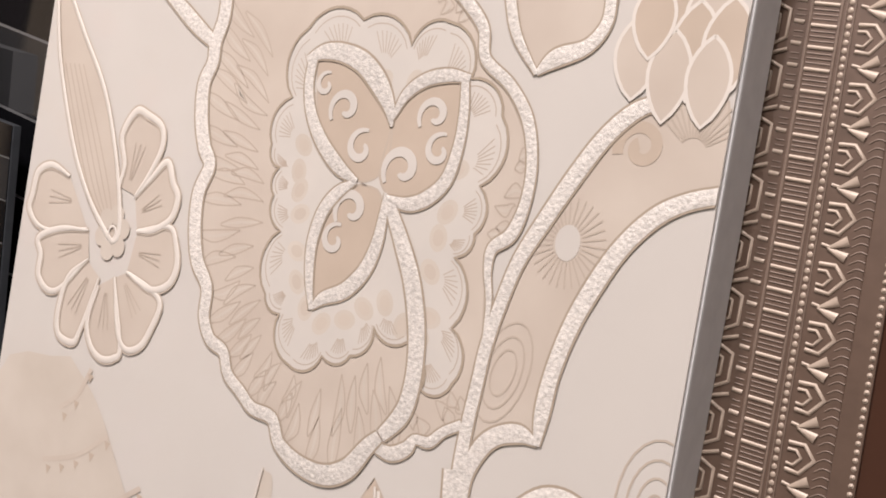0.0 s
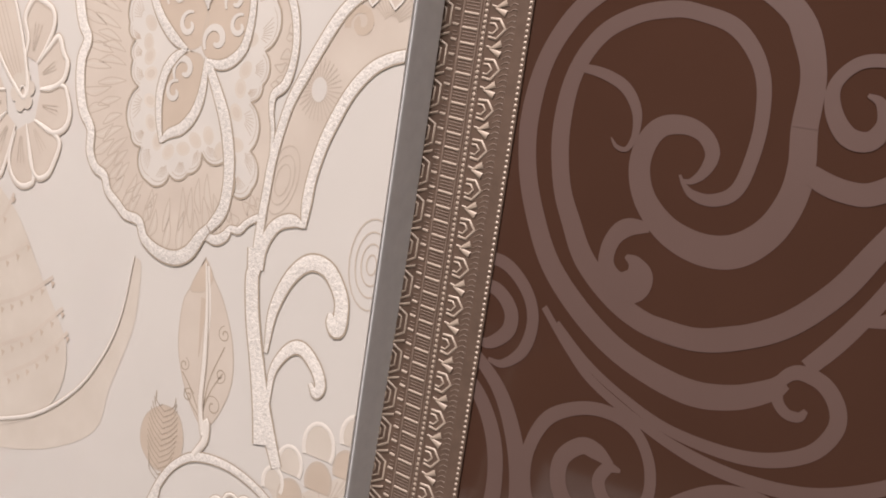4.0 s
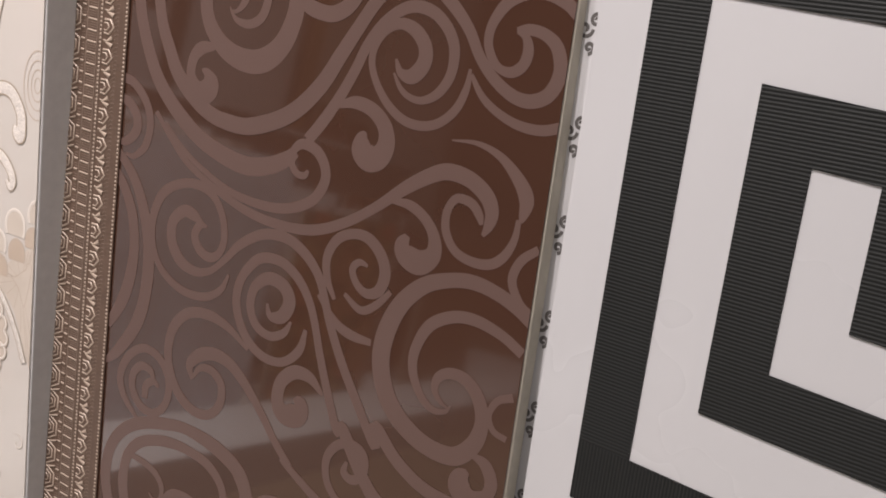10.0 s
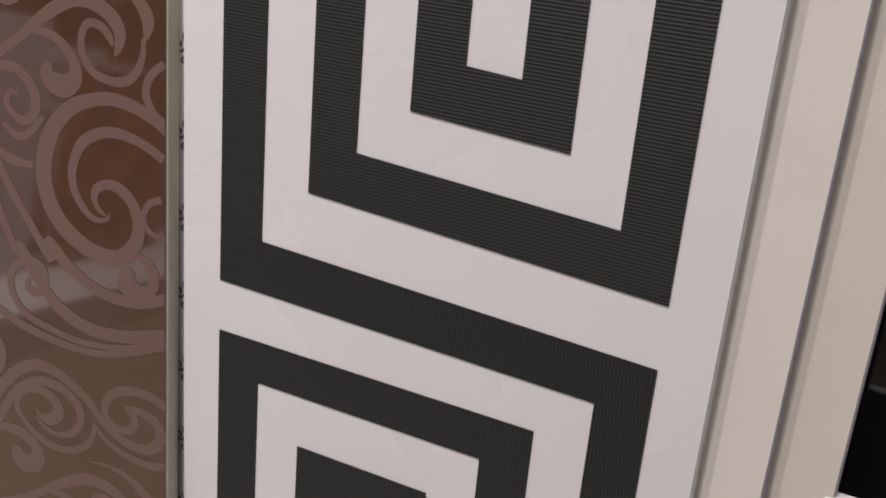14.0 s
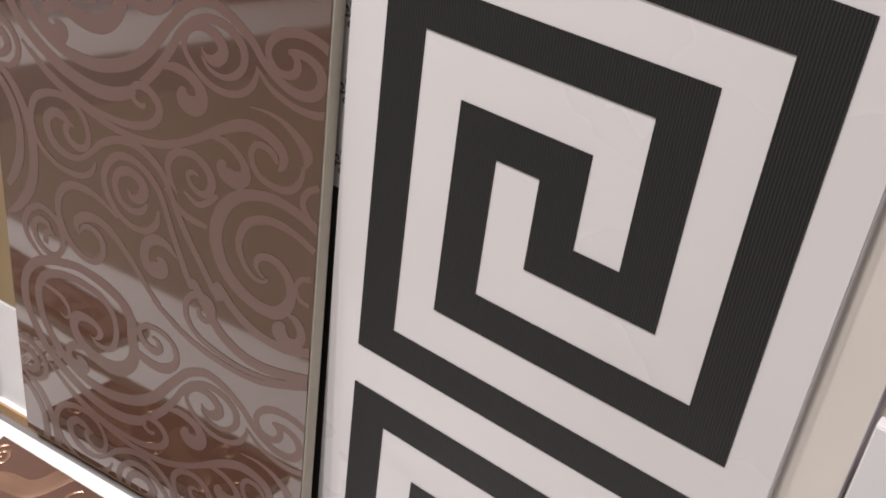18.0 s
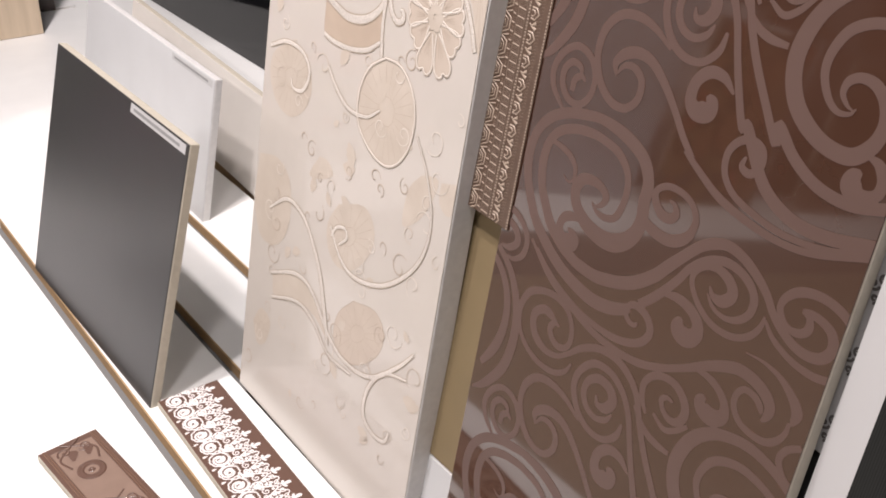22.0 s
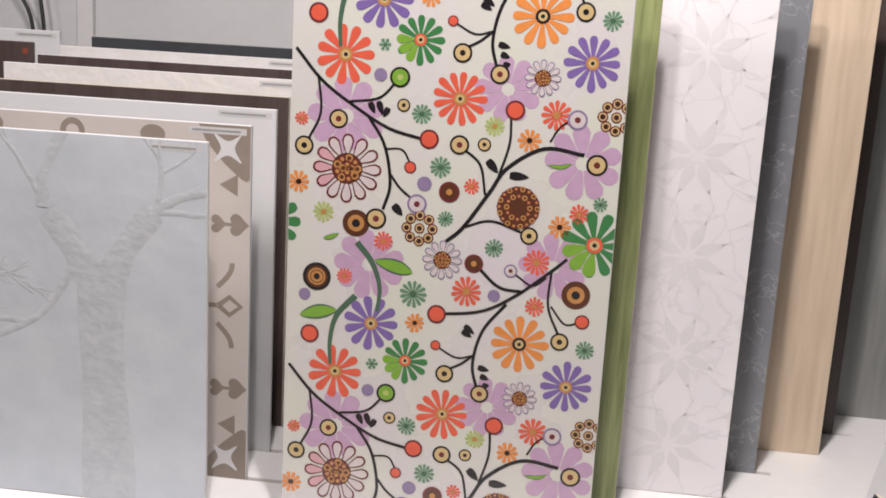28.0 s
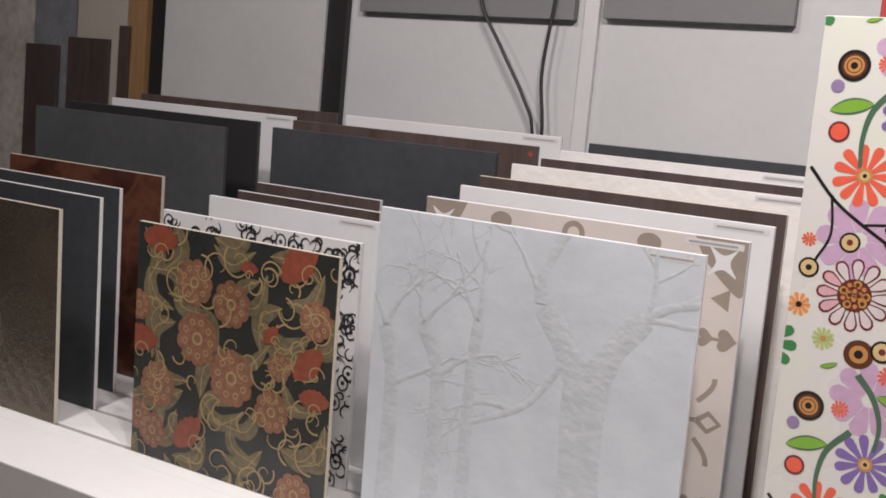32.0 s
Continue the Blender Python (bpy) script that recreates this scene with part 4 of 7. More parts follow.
RING_INK = (("brown", "amber", "black"), ("black", "sand", "plum"), ("plum", "brown", "amber"), ("black", "amber", "black"), ("plum", "coral", "coral"),
            ("black", "sand", "black"), ("black", "leaf", "lime"), ("mauve", "pale", "plum"), ("mauve", "mauve", "mauve"))
for k in range(-1, 3):
    dy = REP * k
    for x, y, r, n, ink in HAZE:
        for i in range(n):
            petal(sheet[ink], x, y + dy, 2 * math.pi * i / n + 0.3, r * 0.2, r * 1.05, r * 0.5, FACE + 0.00012 + 0.000006 * i)
        print_motif("haze_flower")
    for x, y, r, n, ink in DAISIES + SMALL_DAISIES:
        for dx in ((0, -FL_W) if x > 0.46 else (0,)):
            lobed(sheet[ink], x + dx, y + dy, r, n, FACE + 0.0003)
            if ink == "green" and r > 0.03:
                for i in (6, 7, 8):
                    petal(sheet["leaf"], x + dx, y + dy, 2 * math.pi * i / n, r * 0.26, r * 0.96, 2 * math.pi * r / n * 0.70, FACE + 0.00036)
            heart = {"coral": "amber", "orange": "black", "violet": "amber", "green": "coral", "sage": "moss", "lime": "amber"}[ink]
            disc(sheet[heart], x + dx, y + dy, r * 0.24, FACE + 0.00045, 16)
            if r > 0.03:
                disc(sheet["sand"], x + dx, y + dy, r * 0.15, FACE + 0.00055, 14)
                disc(sheet["black"], x + dx, y + dy, r * 0.07, FACE + 0.00065, 10)
            print_motif("daisy")
    for x, y, r, kind in RINGS + RINGS_SMALL:
        inks = RING_INK[kind]
        if kind == 8:
            disc(sheet["mauve"], x, y + dy, r, FACE + 0.0005, 20)
            print_motif("berry")
            continue
        for j, (q, ink) in enumerate(((1, inks[0]), (0.78, "brown" if kind in (0, 3) else inks[1]), (0.62, inks[1]), (0.30, inks[2]))):
            disc(sheet[ink], x, y + dy, r * q, FACE + 0.0005 + 0.0001 * j, 24)
        if kind == 3:
            disc(sheet["black"], x, y + dy, r * 0.48, FACE + 0.00075, 20)
            disc(sheet["amber"], x, y + dy, r * 0.42, FACE + 0.00085, 20)
            disc(sheet["black"], x, y + dy, r * 0.22, FACE + 0.00095, 16)
        print_motif("ring_berry")
    for x, y, r, kind in ROSETTES:
        if kind in (0, 3):
            for i in range(12):
                a = 2 * math.pi * i / 12
                petal(sheet["plum" if kind == 0 else "mauve"], x, y + dy, a, r * 0.38, r, r * 0.36, FACE + 0.0004, 0.7)
                petal(sheet["rose" if kind == 0 and i in (5, 6, 7) else "pale"], x, y + dy, a, r * 0.43, r * 0.94, r * 0.26, FACE + 0.0005, 0.7)
        if kind in (0, 1, 3):
            disc(sheet["brown"], x, y + dy, r * (0.45 if kind != 1 else 0.92), FACE + 0.0006, 26)
            for ring_r, m in ((0.30 if kind != 1 else 0.82, 9 if kind != 1 else 18), (0.12 if kind != 1 else 0.5, 4 if kind != 1 else 12)):
                for i in range(m):
                    a = 2 * math.pi * i / m
                    px, py = x + r * ring_r * math.cos(a), y + dy + r * ring_r * math.sin(a)
                    disc(sheet["plum" if i % 2 else "amber"], px, py, r * 0.12, FACE + 0.0007, 12)
                    disc(sheet["amber" if i % 2 else "brown"], px, py, r * 0.06, FACE + 0.0008, 10)
        if kind == 2:
            for i in range(9):
                a = 2 * math.pi * i / 8
                px, py = (x + r * 0.72 * math.cos(a), y + dy + r * 0.72 * math.sin(a)) if i < 8 else (x, y + dy)
                for j, (q, ink) in enumerate(((0.29, "plum"), (0.22, "sand"), (0.15, "brown"), (0.07, "black"))):
                    disc(sheet[ink], px, py, r * q, FACE + 0.0005 + 0.0001 * j, 16)
        print_motif("rosette")
    for row in VINES_A + VINES_B:
        ribbon(sheet["black"], smooth([(u, v + dy) for u, v in pairs(row[1:])]), row[0] * 1.1, FACE + 0.00042)
        print_motif("vine")
    for row in STALKS:
        ribbon(sheet["moss"], smooth([(u, v + dy) for u, v in pairs(row[1:])]), row[0], FACE + 0.00044, taper=lambda t: 1.1 - 0.5 * t)
        print_motif("stalk")
    for row in LEAVES:
        pts = smooth([(u, v + dy) for u, v in pairs(row[1:])])
        ribbon(sheet["moss"], pts, row[0], FACE + 0.00046, taper=lambda t: math.sin(math.pi * t) ** 0.7)
        ribbon(sheet["leaf"], pts, row[0] * 0.76, FACE + 0.00054, taper=lambda t: math.sin(math.pi * t) ** 0.8)
        print_motif("leaf")
    for row in QUILLS:
        ribbon(sheet["black"], smooth([(u, v + dy) for u, v in pairs(row[1:])], 8), row[0] * 1.35, FACE + 0.0004, taper=lambda t: max(0.08, math.sin(math.pi * (0.12 + 0.88 * t)) ** 0.6 * (1.1 - 0.5 * t)))
        print_motif("quill")

# ---- cream tile: flowers in beige with raised glittering outlines ----
BEIGE = surface("beige_petal_glaze", (0.555, 0.470, 0.395), 0.34, 0.05, 40, second=(0.58, 0.505, 0.43), second_scale=22)
BEIGE_DEEP = surface("deep_beige_glaze", (0.50, 0.405, 0.32), 0.34, 0.06, 40, second=(0.53, 0.435, 0.35), second_scale=30)
BEIGE_FAINT = surface("faint_beige_glaze", (0.565, 0.492, 0.415), 0.33, 0.05, 40, second=(0.60, 0.535, 0.465), second_scale=18)
PALE_HEART = surface("pale_grey_petal_glaze", (0.60, 0.555, 0.505), 0.34, 0.04, 60, second=(0.615, 0.565, 0.51), second_scale=25)
GLITTER = surface("pearl_glitter_relief", (0.69, 0.64, 0.585), 0.3, 0.34, 800, bump=0.3, bump_scale=900, spec=0.8)
PEARL_LINE = surface("pearl_line_relief", (0.70, 0.64, 0.575), 0.3, 0.05, 300, spec=0.6)
CONTOUR = surface("tan_contour_line", (0.40, 0.325, 0.25), 0.4, 0.1, 80)
FEATHER = surface("faint_tan_feather_print", (0.49, 0.405, 0.33), 0.36, 0.06, 90)
VEIN = surface("soft_tan_vein_print", (0.50, 0.42, 0.345), 0.36, 0.06, 90)
CW = 0.308
CREAM_INKS = {"fill": BEIGE, "deep": BEIGE_DEEP, "faint": BEIGE_FAINT, "pale": PALE_HEART, "vein": VEIN, "feather": FEATHER, "contour": CONTOUR, "raised_line": GLITTER, "pearl_line": PEARL_LINE}
inked = collections.defaultdict(bmesh.new)
layer = 0


def emboss(name, label, sort=""):
    """Closes one motif of the cream tile: its first ink is the motif, the others lie on it."""
    top = None
    for kind in list(inked):
        mesh = clip(inked[kind], CW, 1.0)
        if not mesh.faces:
            mesh.free()
            continue
        ob = part(name if top is None else kind, mesh, CREAM_INKS[kind], top or CREAM_TILE, label if top is None else "", sort)
        top = top or ob
    inked.clear()


def bumpy(cusps, bulge=0.22):
    """Scalloped closed line: an outward bow between each two neighbouring cusps."""
    p = [Vector(q) for q in cusps]
    mid = sum(p, Vector((0, 0))) / len(p)
    out = []
    for a, b in zip(p, p[1:] + p[:1]):
        d = b - a
        n = Vector((-d.y, d.x))
        if n.dot((a + b) / 2 - mid) < 0:
            n = -n
        out += [a + d * t + n * bulge * math.sin(math.pi * t) ** 0.7 for t in [i / 8 for i in range(8)]]
    return out + [out[0]]


def scallop(x, y, rx, ry, n, depth=0.12, a0=0.0, a1=2 * math.pi, turn=0.0):
    pts = []
    for i in range(n * 8 + 1):
        t = a0 + (a1 - a0) * i / (n * 8)
        k = 1 - depth * (1 - abs(math.sin(n * (t - a0) / (a1 - a0) * math.pi)) ** 0.7)
        px, py = rx * k * math.cos(t), ry * k * math.sin(t)
        pts.append(Vector((x + px * math.cos(turn) - py * math.sin(turn), y + px * math.sin(turn) + py * math.cos(turn))))
    return pts


def area(bm, pts, z):
    pts = [p for p, q in zip(pts, pts[1:] + pts[:1]) if (p - q).length > 1e-6]
    bm.faces.new([bm.verts.new((p.x, p.y, z)) for p in pts])


def closed(row, n=4):
    p = pairs(row)
    return smooth([*p, p[0]], n)


def patch(kind, name, label, *row):
    """A flat printed field with a soft curved outline."""
    global layer
    layer += 1
    pts = closed(row)
    z = FACE + 0.00001 + 0.0000025 * layer + (0.00004 if kind == "deep" else 0)
    area(inked[kind], pts, z)
    heart = sum(pts, Vector((0, 0))) / len(pts)
    if kind in ("fill", "deep"):
        ribbon(inked["vein"], pts + pts[1:2], 0.0007, z + 0.00002)
    if name in ("cloud_flower", "peony", "oval_flower", "rose", "chrysanthemum", "bud"):
        for p in pts[::2]:
            ribbon(inked["feather"], [heart.lerp(p, q) for q in (0.30, 0.6, 0.9)], 0.0005, z + 0.00002, taper=lambda t: 0.4 + 0.6 * t)
        ribbon(inked["feather"], [heart.lerp(p, 0.28) for p in pts + pts[1:2]], 0.0005, z + 0.00002)
    emboss(name, label)


def band(name, *row):
    """A raised glitter band between two thin tan contours."""
    global layer
    layer += 1
    pts, widths = flow(row)
    if pts[0].y < 0.44:
        widths = [0.68 * w for w in widths]
    brush(inked["contour"], pts, widths, FACE + 0.00030 + 0.0000005 * layer, more=0.00032)
    brush(inked["raised_line"], pts, [0.86 * w for w in widths], FACE + 0.00035 + 0.0000005 * layer, 0.00006)
    emboss(name, "raised pearl glitter " + name.replace("_", " "))


def thin(name, *row):
    """A fine raised pearl line."""
    global layer
    layer += 1
    pts, widths = flow(row)
    brush(inked["pearl_line"], pts, [0.7 * w for w in widths], FACE + 0.00040 + 0.0000005 * layer, 0.00012)
    brush(inked["vein"], pts, widths, FACE + 0.00033 + 0.0000005 * layer)
    emboss(name, "fine raised pearl line")


def notched_petal(*row):
    """A daisy petal: printed field, fine veins and a raised pearl rim."""
    global layer
    layer += 1
    pts, widths = flow(row)
    area(inked["fill"], pts, FACE + 0.00010 + 0.000002 * layer)
    brush(inked["vein"], pts, widths, FACE + 0.00034 + 0.0000005 * layer, more=0.0003)
    brush(inked["pearl_line"], pts, [0.75 * w for w in widths], FACE + 0.00038 + 0.0000005 * layer, 0.00010)
    root, tip = (pts[0] + pts[-1]) / 2, pts[len(pts) // 2]
    for k in (-0.3, 0.0, 0.3):
        side = Vector((root.y - tip.y, tip.x - root.x)) * k * 0.5
        ribbon(inked["vein"], [root.lerp(tip, q) + side * q for q in (0.15, 0.4, 0.62)], 0.0005, FACE + 0.00032 + 0.0000005 * layer)
    emboss("daisy_petal", "beige petal with pearl rim")


rnd = random.Random(8)
CORONA_ROW = (0.1046, 0.7808, 0.106, 0.768, 0.103, 0.7581, 0.1038, 0.7506, 0.1002, 0.7417, 0.1019, 0.7288, 0.1058, 0.7184, 0.1107, 0.7113, 0.1066, 0.7011, 0.1071, 0.6882, 0.1114, 0.6758, 0.119, 0.6663, 0.1196, 0.6557, 0.1243, 0.6481, 0.1327, 0.6452, 0.1355, 0.6377, 0.1448, 0.6325, 0.1513, 0.6285, 0.1613, 0.6272, 0.1647, 0.62, 0.1762, 0.6139, 0.1878, 0.6138, 0.1969, 0.6182, 0.2034, 0.628, 0.2127, 0.6286, 0.2218, 0.6347, 0.2328, 0.6409, 0.2382, 0.6462, 0.2402, 0.6683, 0.2374, 0.6929, 0.2379, 0.701, 0.2444, 0.7047, 0.2474, 0.7157, 0.2474, 0.728, 0.2433, 0.7416, 0.2353, 0.7515, 0.2256, 0.758, 0.222, 0.7687, 0.2142, 0.7775, 0.2066, 0.7828)
patch("fill", "large_flower", "large beige scalloped flower", *CORONA_ROW)
HEART_LINE = bumpy(pairs((0.1485, 0.7655, 0.1458, 0.7405, 0.1396, 0.7229, 0.145, 0.7149, 0.1444, 0.7049, 0.1503, 0.6928, 0.1479, 0.6694, 0.1561, 0.6638, 0.1637, 0.6471, 0.1782, 0.6532, 0.1902, 0.6558, 0.1981, 0.6674, 0.2126, 0.6653, 0.2207, 0.6512, 0.232, 0.6556, 0.2285, 0.6731, 0.2251, 0.6954, 0.2311, 0.7036, 0.2302, 0.7188, 0.2341, 0.7416, 0.2203, 0.7523, 0.2091, 0.77, 0.1948, 0.7618, 0.1727, 0.7695)), 0.24)
layer += 1
area(inked["pale"], HEART_LINE[:-1], FACE + 0.00001 + 0.0000025 * layer)
ribbon(inked["contour"], HEART_LINE, 0.0010, FACE + 0.00027)
mid = sum(HEART_LINE, Vector((0, 0))) / len(HEART_LINE)
for i in range(0, len(HEART_LINE) - 8, 8):
    lobe = HEART_LINE[i:i + 9]
    root = (lobe[0] + lobe[-1]) / 2
    root = root.lerp(mid, 0.18)
    ribbon(inked["feather"], [root.lerp(p, 0.82) for p in lobe], 0.0004, FACE + 0.00003 + 0.00000005 * i)
    for k in range(1, 8):
        ribbon(inked["feather"], [root.lerp(lobe[k], q) for q in (0.25, 0.45, 0.68)], 0.00036, FACE + 0.00003 + 0.00000005 * i)
    for k, size in enumerate((0.0046, 0.0028)):
        disc(inked["faint" if k == 0 else "fill"], *root.lerp(mid, 0.10), size, FACE + 0.000020 + 0.000003 * k + 0.00000005 * i, 16, ry=size * 0.75, turn=0.7 * i)
emboss("flower_heart", "pale grey-beige lobed flower heart")
patch("deep", "flower_petal", "tan pointed petal", 0.1548, 0.7533, 0.164, 0.7567, 0.1774, 0.7528, 0.1887, 0.7395, 0.1923, 0.7328, 0.1916, 0.7197, 0.183, 0.7144, 0.172, 0.719, 0.161, 0.7292)
patch("deep", "flower_petal", "tan pointed petal", 0.1922, 0.7366, 0.1999, 0.748, 0.2176, 0.7517, 0.2196, 0.734, 0.215, 0.7184, 0.2035, 0.7102, 0.1941, 0.712, 0.1899, 0.7185, 0.1914, 0.7302)
patch("deep", "flower_petal", "tan pointed petal", 0.1831, 0.7137, 0.1919, 0.7111, 0.1934, 0.6969, 0.189, 0.6856, 0.171, 0.6726, 0.1667, 0.6889, 0.1719, 0.7071)
patch("fill", "scroll_leaf", "pale beige scroll leaf", 0.3055, 0.7519, 0.2877, 0.7488, 0.2708, 0.739, 0.2629, 0.7263, 0.2551, 0.7115, 0.2487, 0.6983, 0.2451, 0.6853, 0.2422, 0.6705, 0.2412, 0.6578, 0.2409, 0.6433, 0.2461, 0.6384, 0.2512, 0.6441, 0.2636, 0.6473, 0.2651, 0.6546, 0.2662, 0.6669, 0.2696, 0.6813, 0.2746, 0.6941, 0.2813, 0.707, 0.29, 0.7173, 0.2992, 0.723, 0.3101, 0.726)
patch("fill", "teardrop_petal", "beige teardrop petal", 0.2294, 0.7815, 0.2342, 0.7675, 0.2436, 0.7556, 0.2495, 0.7612, 0.2595, 0.7644, 0.2646, 0.7722, 0.2645, 0.7823)
patch("fill", "blade", "long pale beige leaf blade", 0.0029, 0.7763, 0.0111, 0.7474, 0.028, 0.7126, 0.042, 0.6928, 0.056, 0.6795, 0.063, 0.6753, 0.065, 0.6832, 0.0569, 0.7086, 0.0435, 0.7353, 0.0253, 0.7578, 0.0106, 0.7765)
patch("fill", "leaf", "beige pointed leaf", 0.2085, 0.6185, 0.2015, 0.6037, 0.1967, 0.5933, 0.1969, 0.5719, 0.2044, 0.5524, 0.2156, 0.5383, 0.221, 0.5374, 0.2283, 0.5463, 0.2339, 0.5639, 0.2312, 0.5826, 0.2229, 0.5999, 0.2143, 0.6107)
patch("deep", "leaf_tip", "tan leaf tip", 0.2085, 0.6185, 0.2006, 0.6022, 0.2055, 0.6008, 0.2117, 0.6036, 0.2143, 0.6107)
patch("deep", "hatched_egg", "tan egg-shaped bud with hatching", 0.1906, 0.5398, 0.1812, 0.5329, 0.1775, 0.5235, 0.1795, 0.514, 0.1888, 0.5067, 0.198, 0.5074, 0.2053, 0.515, 0.2073, 0.5254, 0.2038, 0.5359, 0.1979, 0.5398)
patch("faint", "crescent", "faint tan crescent", 0.1599, 0.6084, 0.1655, 0.6047, 0.1652, 0.5771, 0.1599, 0.5589, 0.1514, 0.5365, 0.143, 0.5107, 0.105, 0.4891, 0.0593, 0.4771, 0.0485, 0.4832, 0.0937, 0.5033, 0.1255, 0.5282, 0.1464, 0.5552, 0.155, 0.5773)
patch("deep", "hammock", "beige hanging band", 0.0983, 0.4483, 0.1147, 0.4474, 0.1362, 0.4437, 0.1612, 0.4493, 0.1817, 0.4641, 0.1846, 0.4371, 0.1686, 0.4262, 0.1438, 0.419, 0.1175, 0.4176, 0.1009, 0.4192)
patch("faint", "cloud_flower", "pale apricot cloud flower", 0.2613, 0.5228, 0.2759, 0.5204, 0.2921, 0.5316, 0.3127, 0.5469, 0.3146, 0.5592, 0.3301, 0.552, 0.3128, 0.4671, 0.305, 0.4674, 0.291, 0.4971, 0.2752, 0.5108)
patch("faint", "peony", "beige round peony", 0.1961, 0.4284, 0.1748, 0.4137, 0.164, 0.3898, 0.1666, 0.3652, 0.1848, 0.3492, 0.2089, 0.3423, 0.2281, 0.3496, 0.2423, 0.3706, 0.2442, 0.3956, 0.2349, 0.4159, 0.2167, 0.4283)
patch("faint", "oval_flower", "beige oval flower", 0.0385, 0.394, 0.0155, 0.3753, 0.0134, 0.3518, 0.0301, 0.332, 0.056, 0.3275, 0.0793, 0.3421, 0.0888, 0.3649, 0.0809, 0.3864, 0.0613, 0.3971)
patch("faint", "leaf", "beige pointed leaf", 0.263, 0.3549, 0.2488, 0.336, 0.2475, 0.3047, 0.2668, 0.3167, 0.28, 0.338, 0.2847, 0.3597)
patch("faint", "leaf", "beige pointed leaf", 0.2886, 0.3591, 0.29, 0.3427, 0.3031, 0.3367, 0.3132, 0.3512, 0.3155, 0.3665)
patch("faint", "rose", "beige rose", 0.1525, 0.2809, 0.1389, 0.2574, 0.1435, 0.2335, 0.1636, 0.2234, 0.19, 0.2345, 0.2102, 0.2619, 0.2102, 0.2837, 0.1911, 0.2962)
patch("faint", "scroll_leaf", "pale beige scroll leaf", 0.0503, 0.1604, 0.0947, 0.1808, 0.1271, 0.1766, 0.1593, 0.1454, 0.1348, 0.1561, 0.1013, 0.156, 0.0583, 0.1385)
patch("fill", "chrysanthemum", "beige chrysanthemum", 0.1937, 0.2047, 0.1725, 0.1808, 0.1694, 0.1546, 0.1868, 0.1405, 0.2142, 0.1497, 0.2401, 0.1753, 0.2441, 0.1992, 0.2275, 0.2123)
patch("faint", "oval_shade", "faint beige oval", 0.0062, 0.272, 0.0028, 0.2206, 0.0211, 0.1876, 0.0559, 0.1953, 0.073, 0.2286, 0.0662, 0.2676, 0.04, 0.2801)
patch("faint", "bud", "small beige bud", 0.0194, 0.0896, 0.0312, 0.0686, 0.0482, 0.0788, 0.0541, 0.1061, 0.0337, 0.1114)
patch("faint", "oval_shade", "faint beige oval", 0.2397, 0.5035, 0.2324, 0.4794, 0.2506, 0.4447, 0.2679, 0.4371, 0.2701, 0.4647, 0.2568, 0.4954)
patch("faint", "leaf", "beige pointed leaf", 0.1138, 0.3113, 0.0992, 0.288, 0.1193, 0.2912, 0.1385, 0.3025, 0.1288, 0.3121)
band("corona", 0.1046, 0.7808, 0.0067, 0.1054, 0.7679, 0.0069, 0.103, 0.7581, 0.0069, 0.1032, 0.7506, 0.0067, 0.1002, 0.7417, 0.0072, 0.1019, 0.7288, 0.0075, 0.1058, 0.7184, 0.0072, 0.1101, 0.7117, 0.0066, 0.1066, 0.7011, 0.0069, 0.1074, 0.6882, 0.0072, 0.1114, 0.6758, 0.0071, 0.1186, 0.6667, 0.0063, 0.1196, 0.6557, 0.006, 0.1246, 0.6481, 0.0057, 0.1321, 0.645, 0.0054, 0.1362, 0.6375, 0.0053, 0.1442, 0.6324, 0.0052, 0.1505, 0.6283, 0.0052, 0.1605, 0.627, 0.0055, 0.1657, 0.6192, 0.0059, 0.1761, 0.6145, 0.0071, 0.1878, 0.614, 0.0078, 0.1968, 0.6186, 0.0077, 0.2034, 0.6277, 0.0063, 0.2077, 0.6326, 0.0046)
band("corona_foot", 0.2043, 0.6293, 0.0033, 0.2128, 0.6281, 0.0053, 0.2187, 0.6311, 0.0052, 0.2217, 0.6351, 0.0036, 0.2272, 0.6356, 0.004, 0.2318, 0.6401, 0.0035, 0.2382, 0.6441, 0.0035)
band("corona_side", 0.2066, 0.7828, 0.0049, 0.2144, 0.7766, 0.0048, 0.2218, 0.7687, 0.0045, 0.2246, 0.7589, 0.0043, 0.2353, 0.7512, 0.0042, 0.2434, 0.7412, 0.0045, 0.2474, 0.728, 0.0041, 0.2474, 0.7157, 0.0041, 0.2443, 0.7055, 0.0049, 0.2385, 0.7002, 0.0042, 0.2382, 0.693, 0.003, 0.2405, 0.6836, 0.0023, 0.2409, 0.6729, 0.0011)
band("petal_rim", 0.1529, 0.7552, 0.0046, 0.1528, 0.7455, 0.0046, 0.1559, 0.7357, 0.0051, 0.1627, 0.7263, 0.0059, 0.1721, 0.7184, 0.0058, 0.181, 0.7142, 0.0022)
band("petal_rim", 0.1501, 0.7543, 0.0028, 0.1574, 0.7575, 0.006, 0.1664, 0.7576, 0.0072, 0.1758, 0.7546, 0.0081, 0.1838, 0.7482, 0.008, 0.1897, 0.7406, 0.0051, 0.192, 0.7341, 0.0011)
band("petal_rim", 0.192, 0.7373, 0.0017, 0.1958, 0.7453, 0.0042, 0.2029, 0.7507, 0.005, 0.2115, 0.7528, 0.0049, 0.2201, 0.7523, 0.0028)
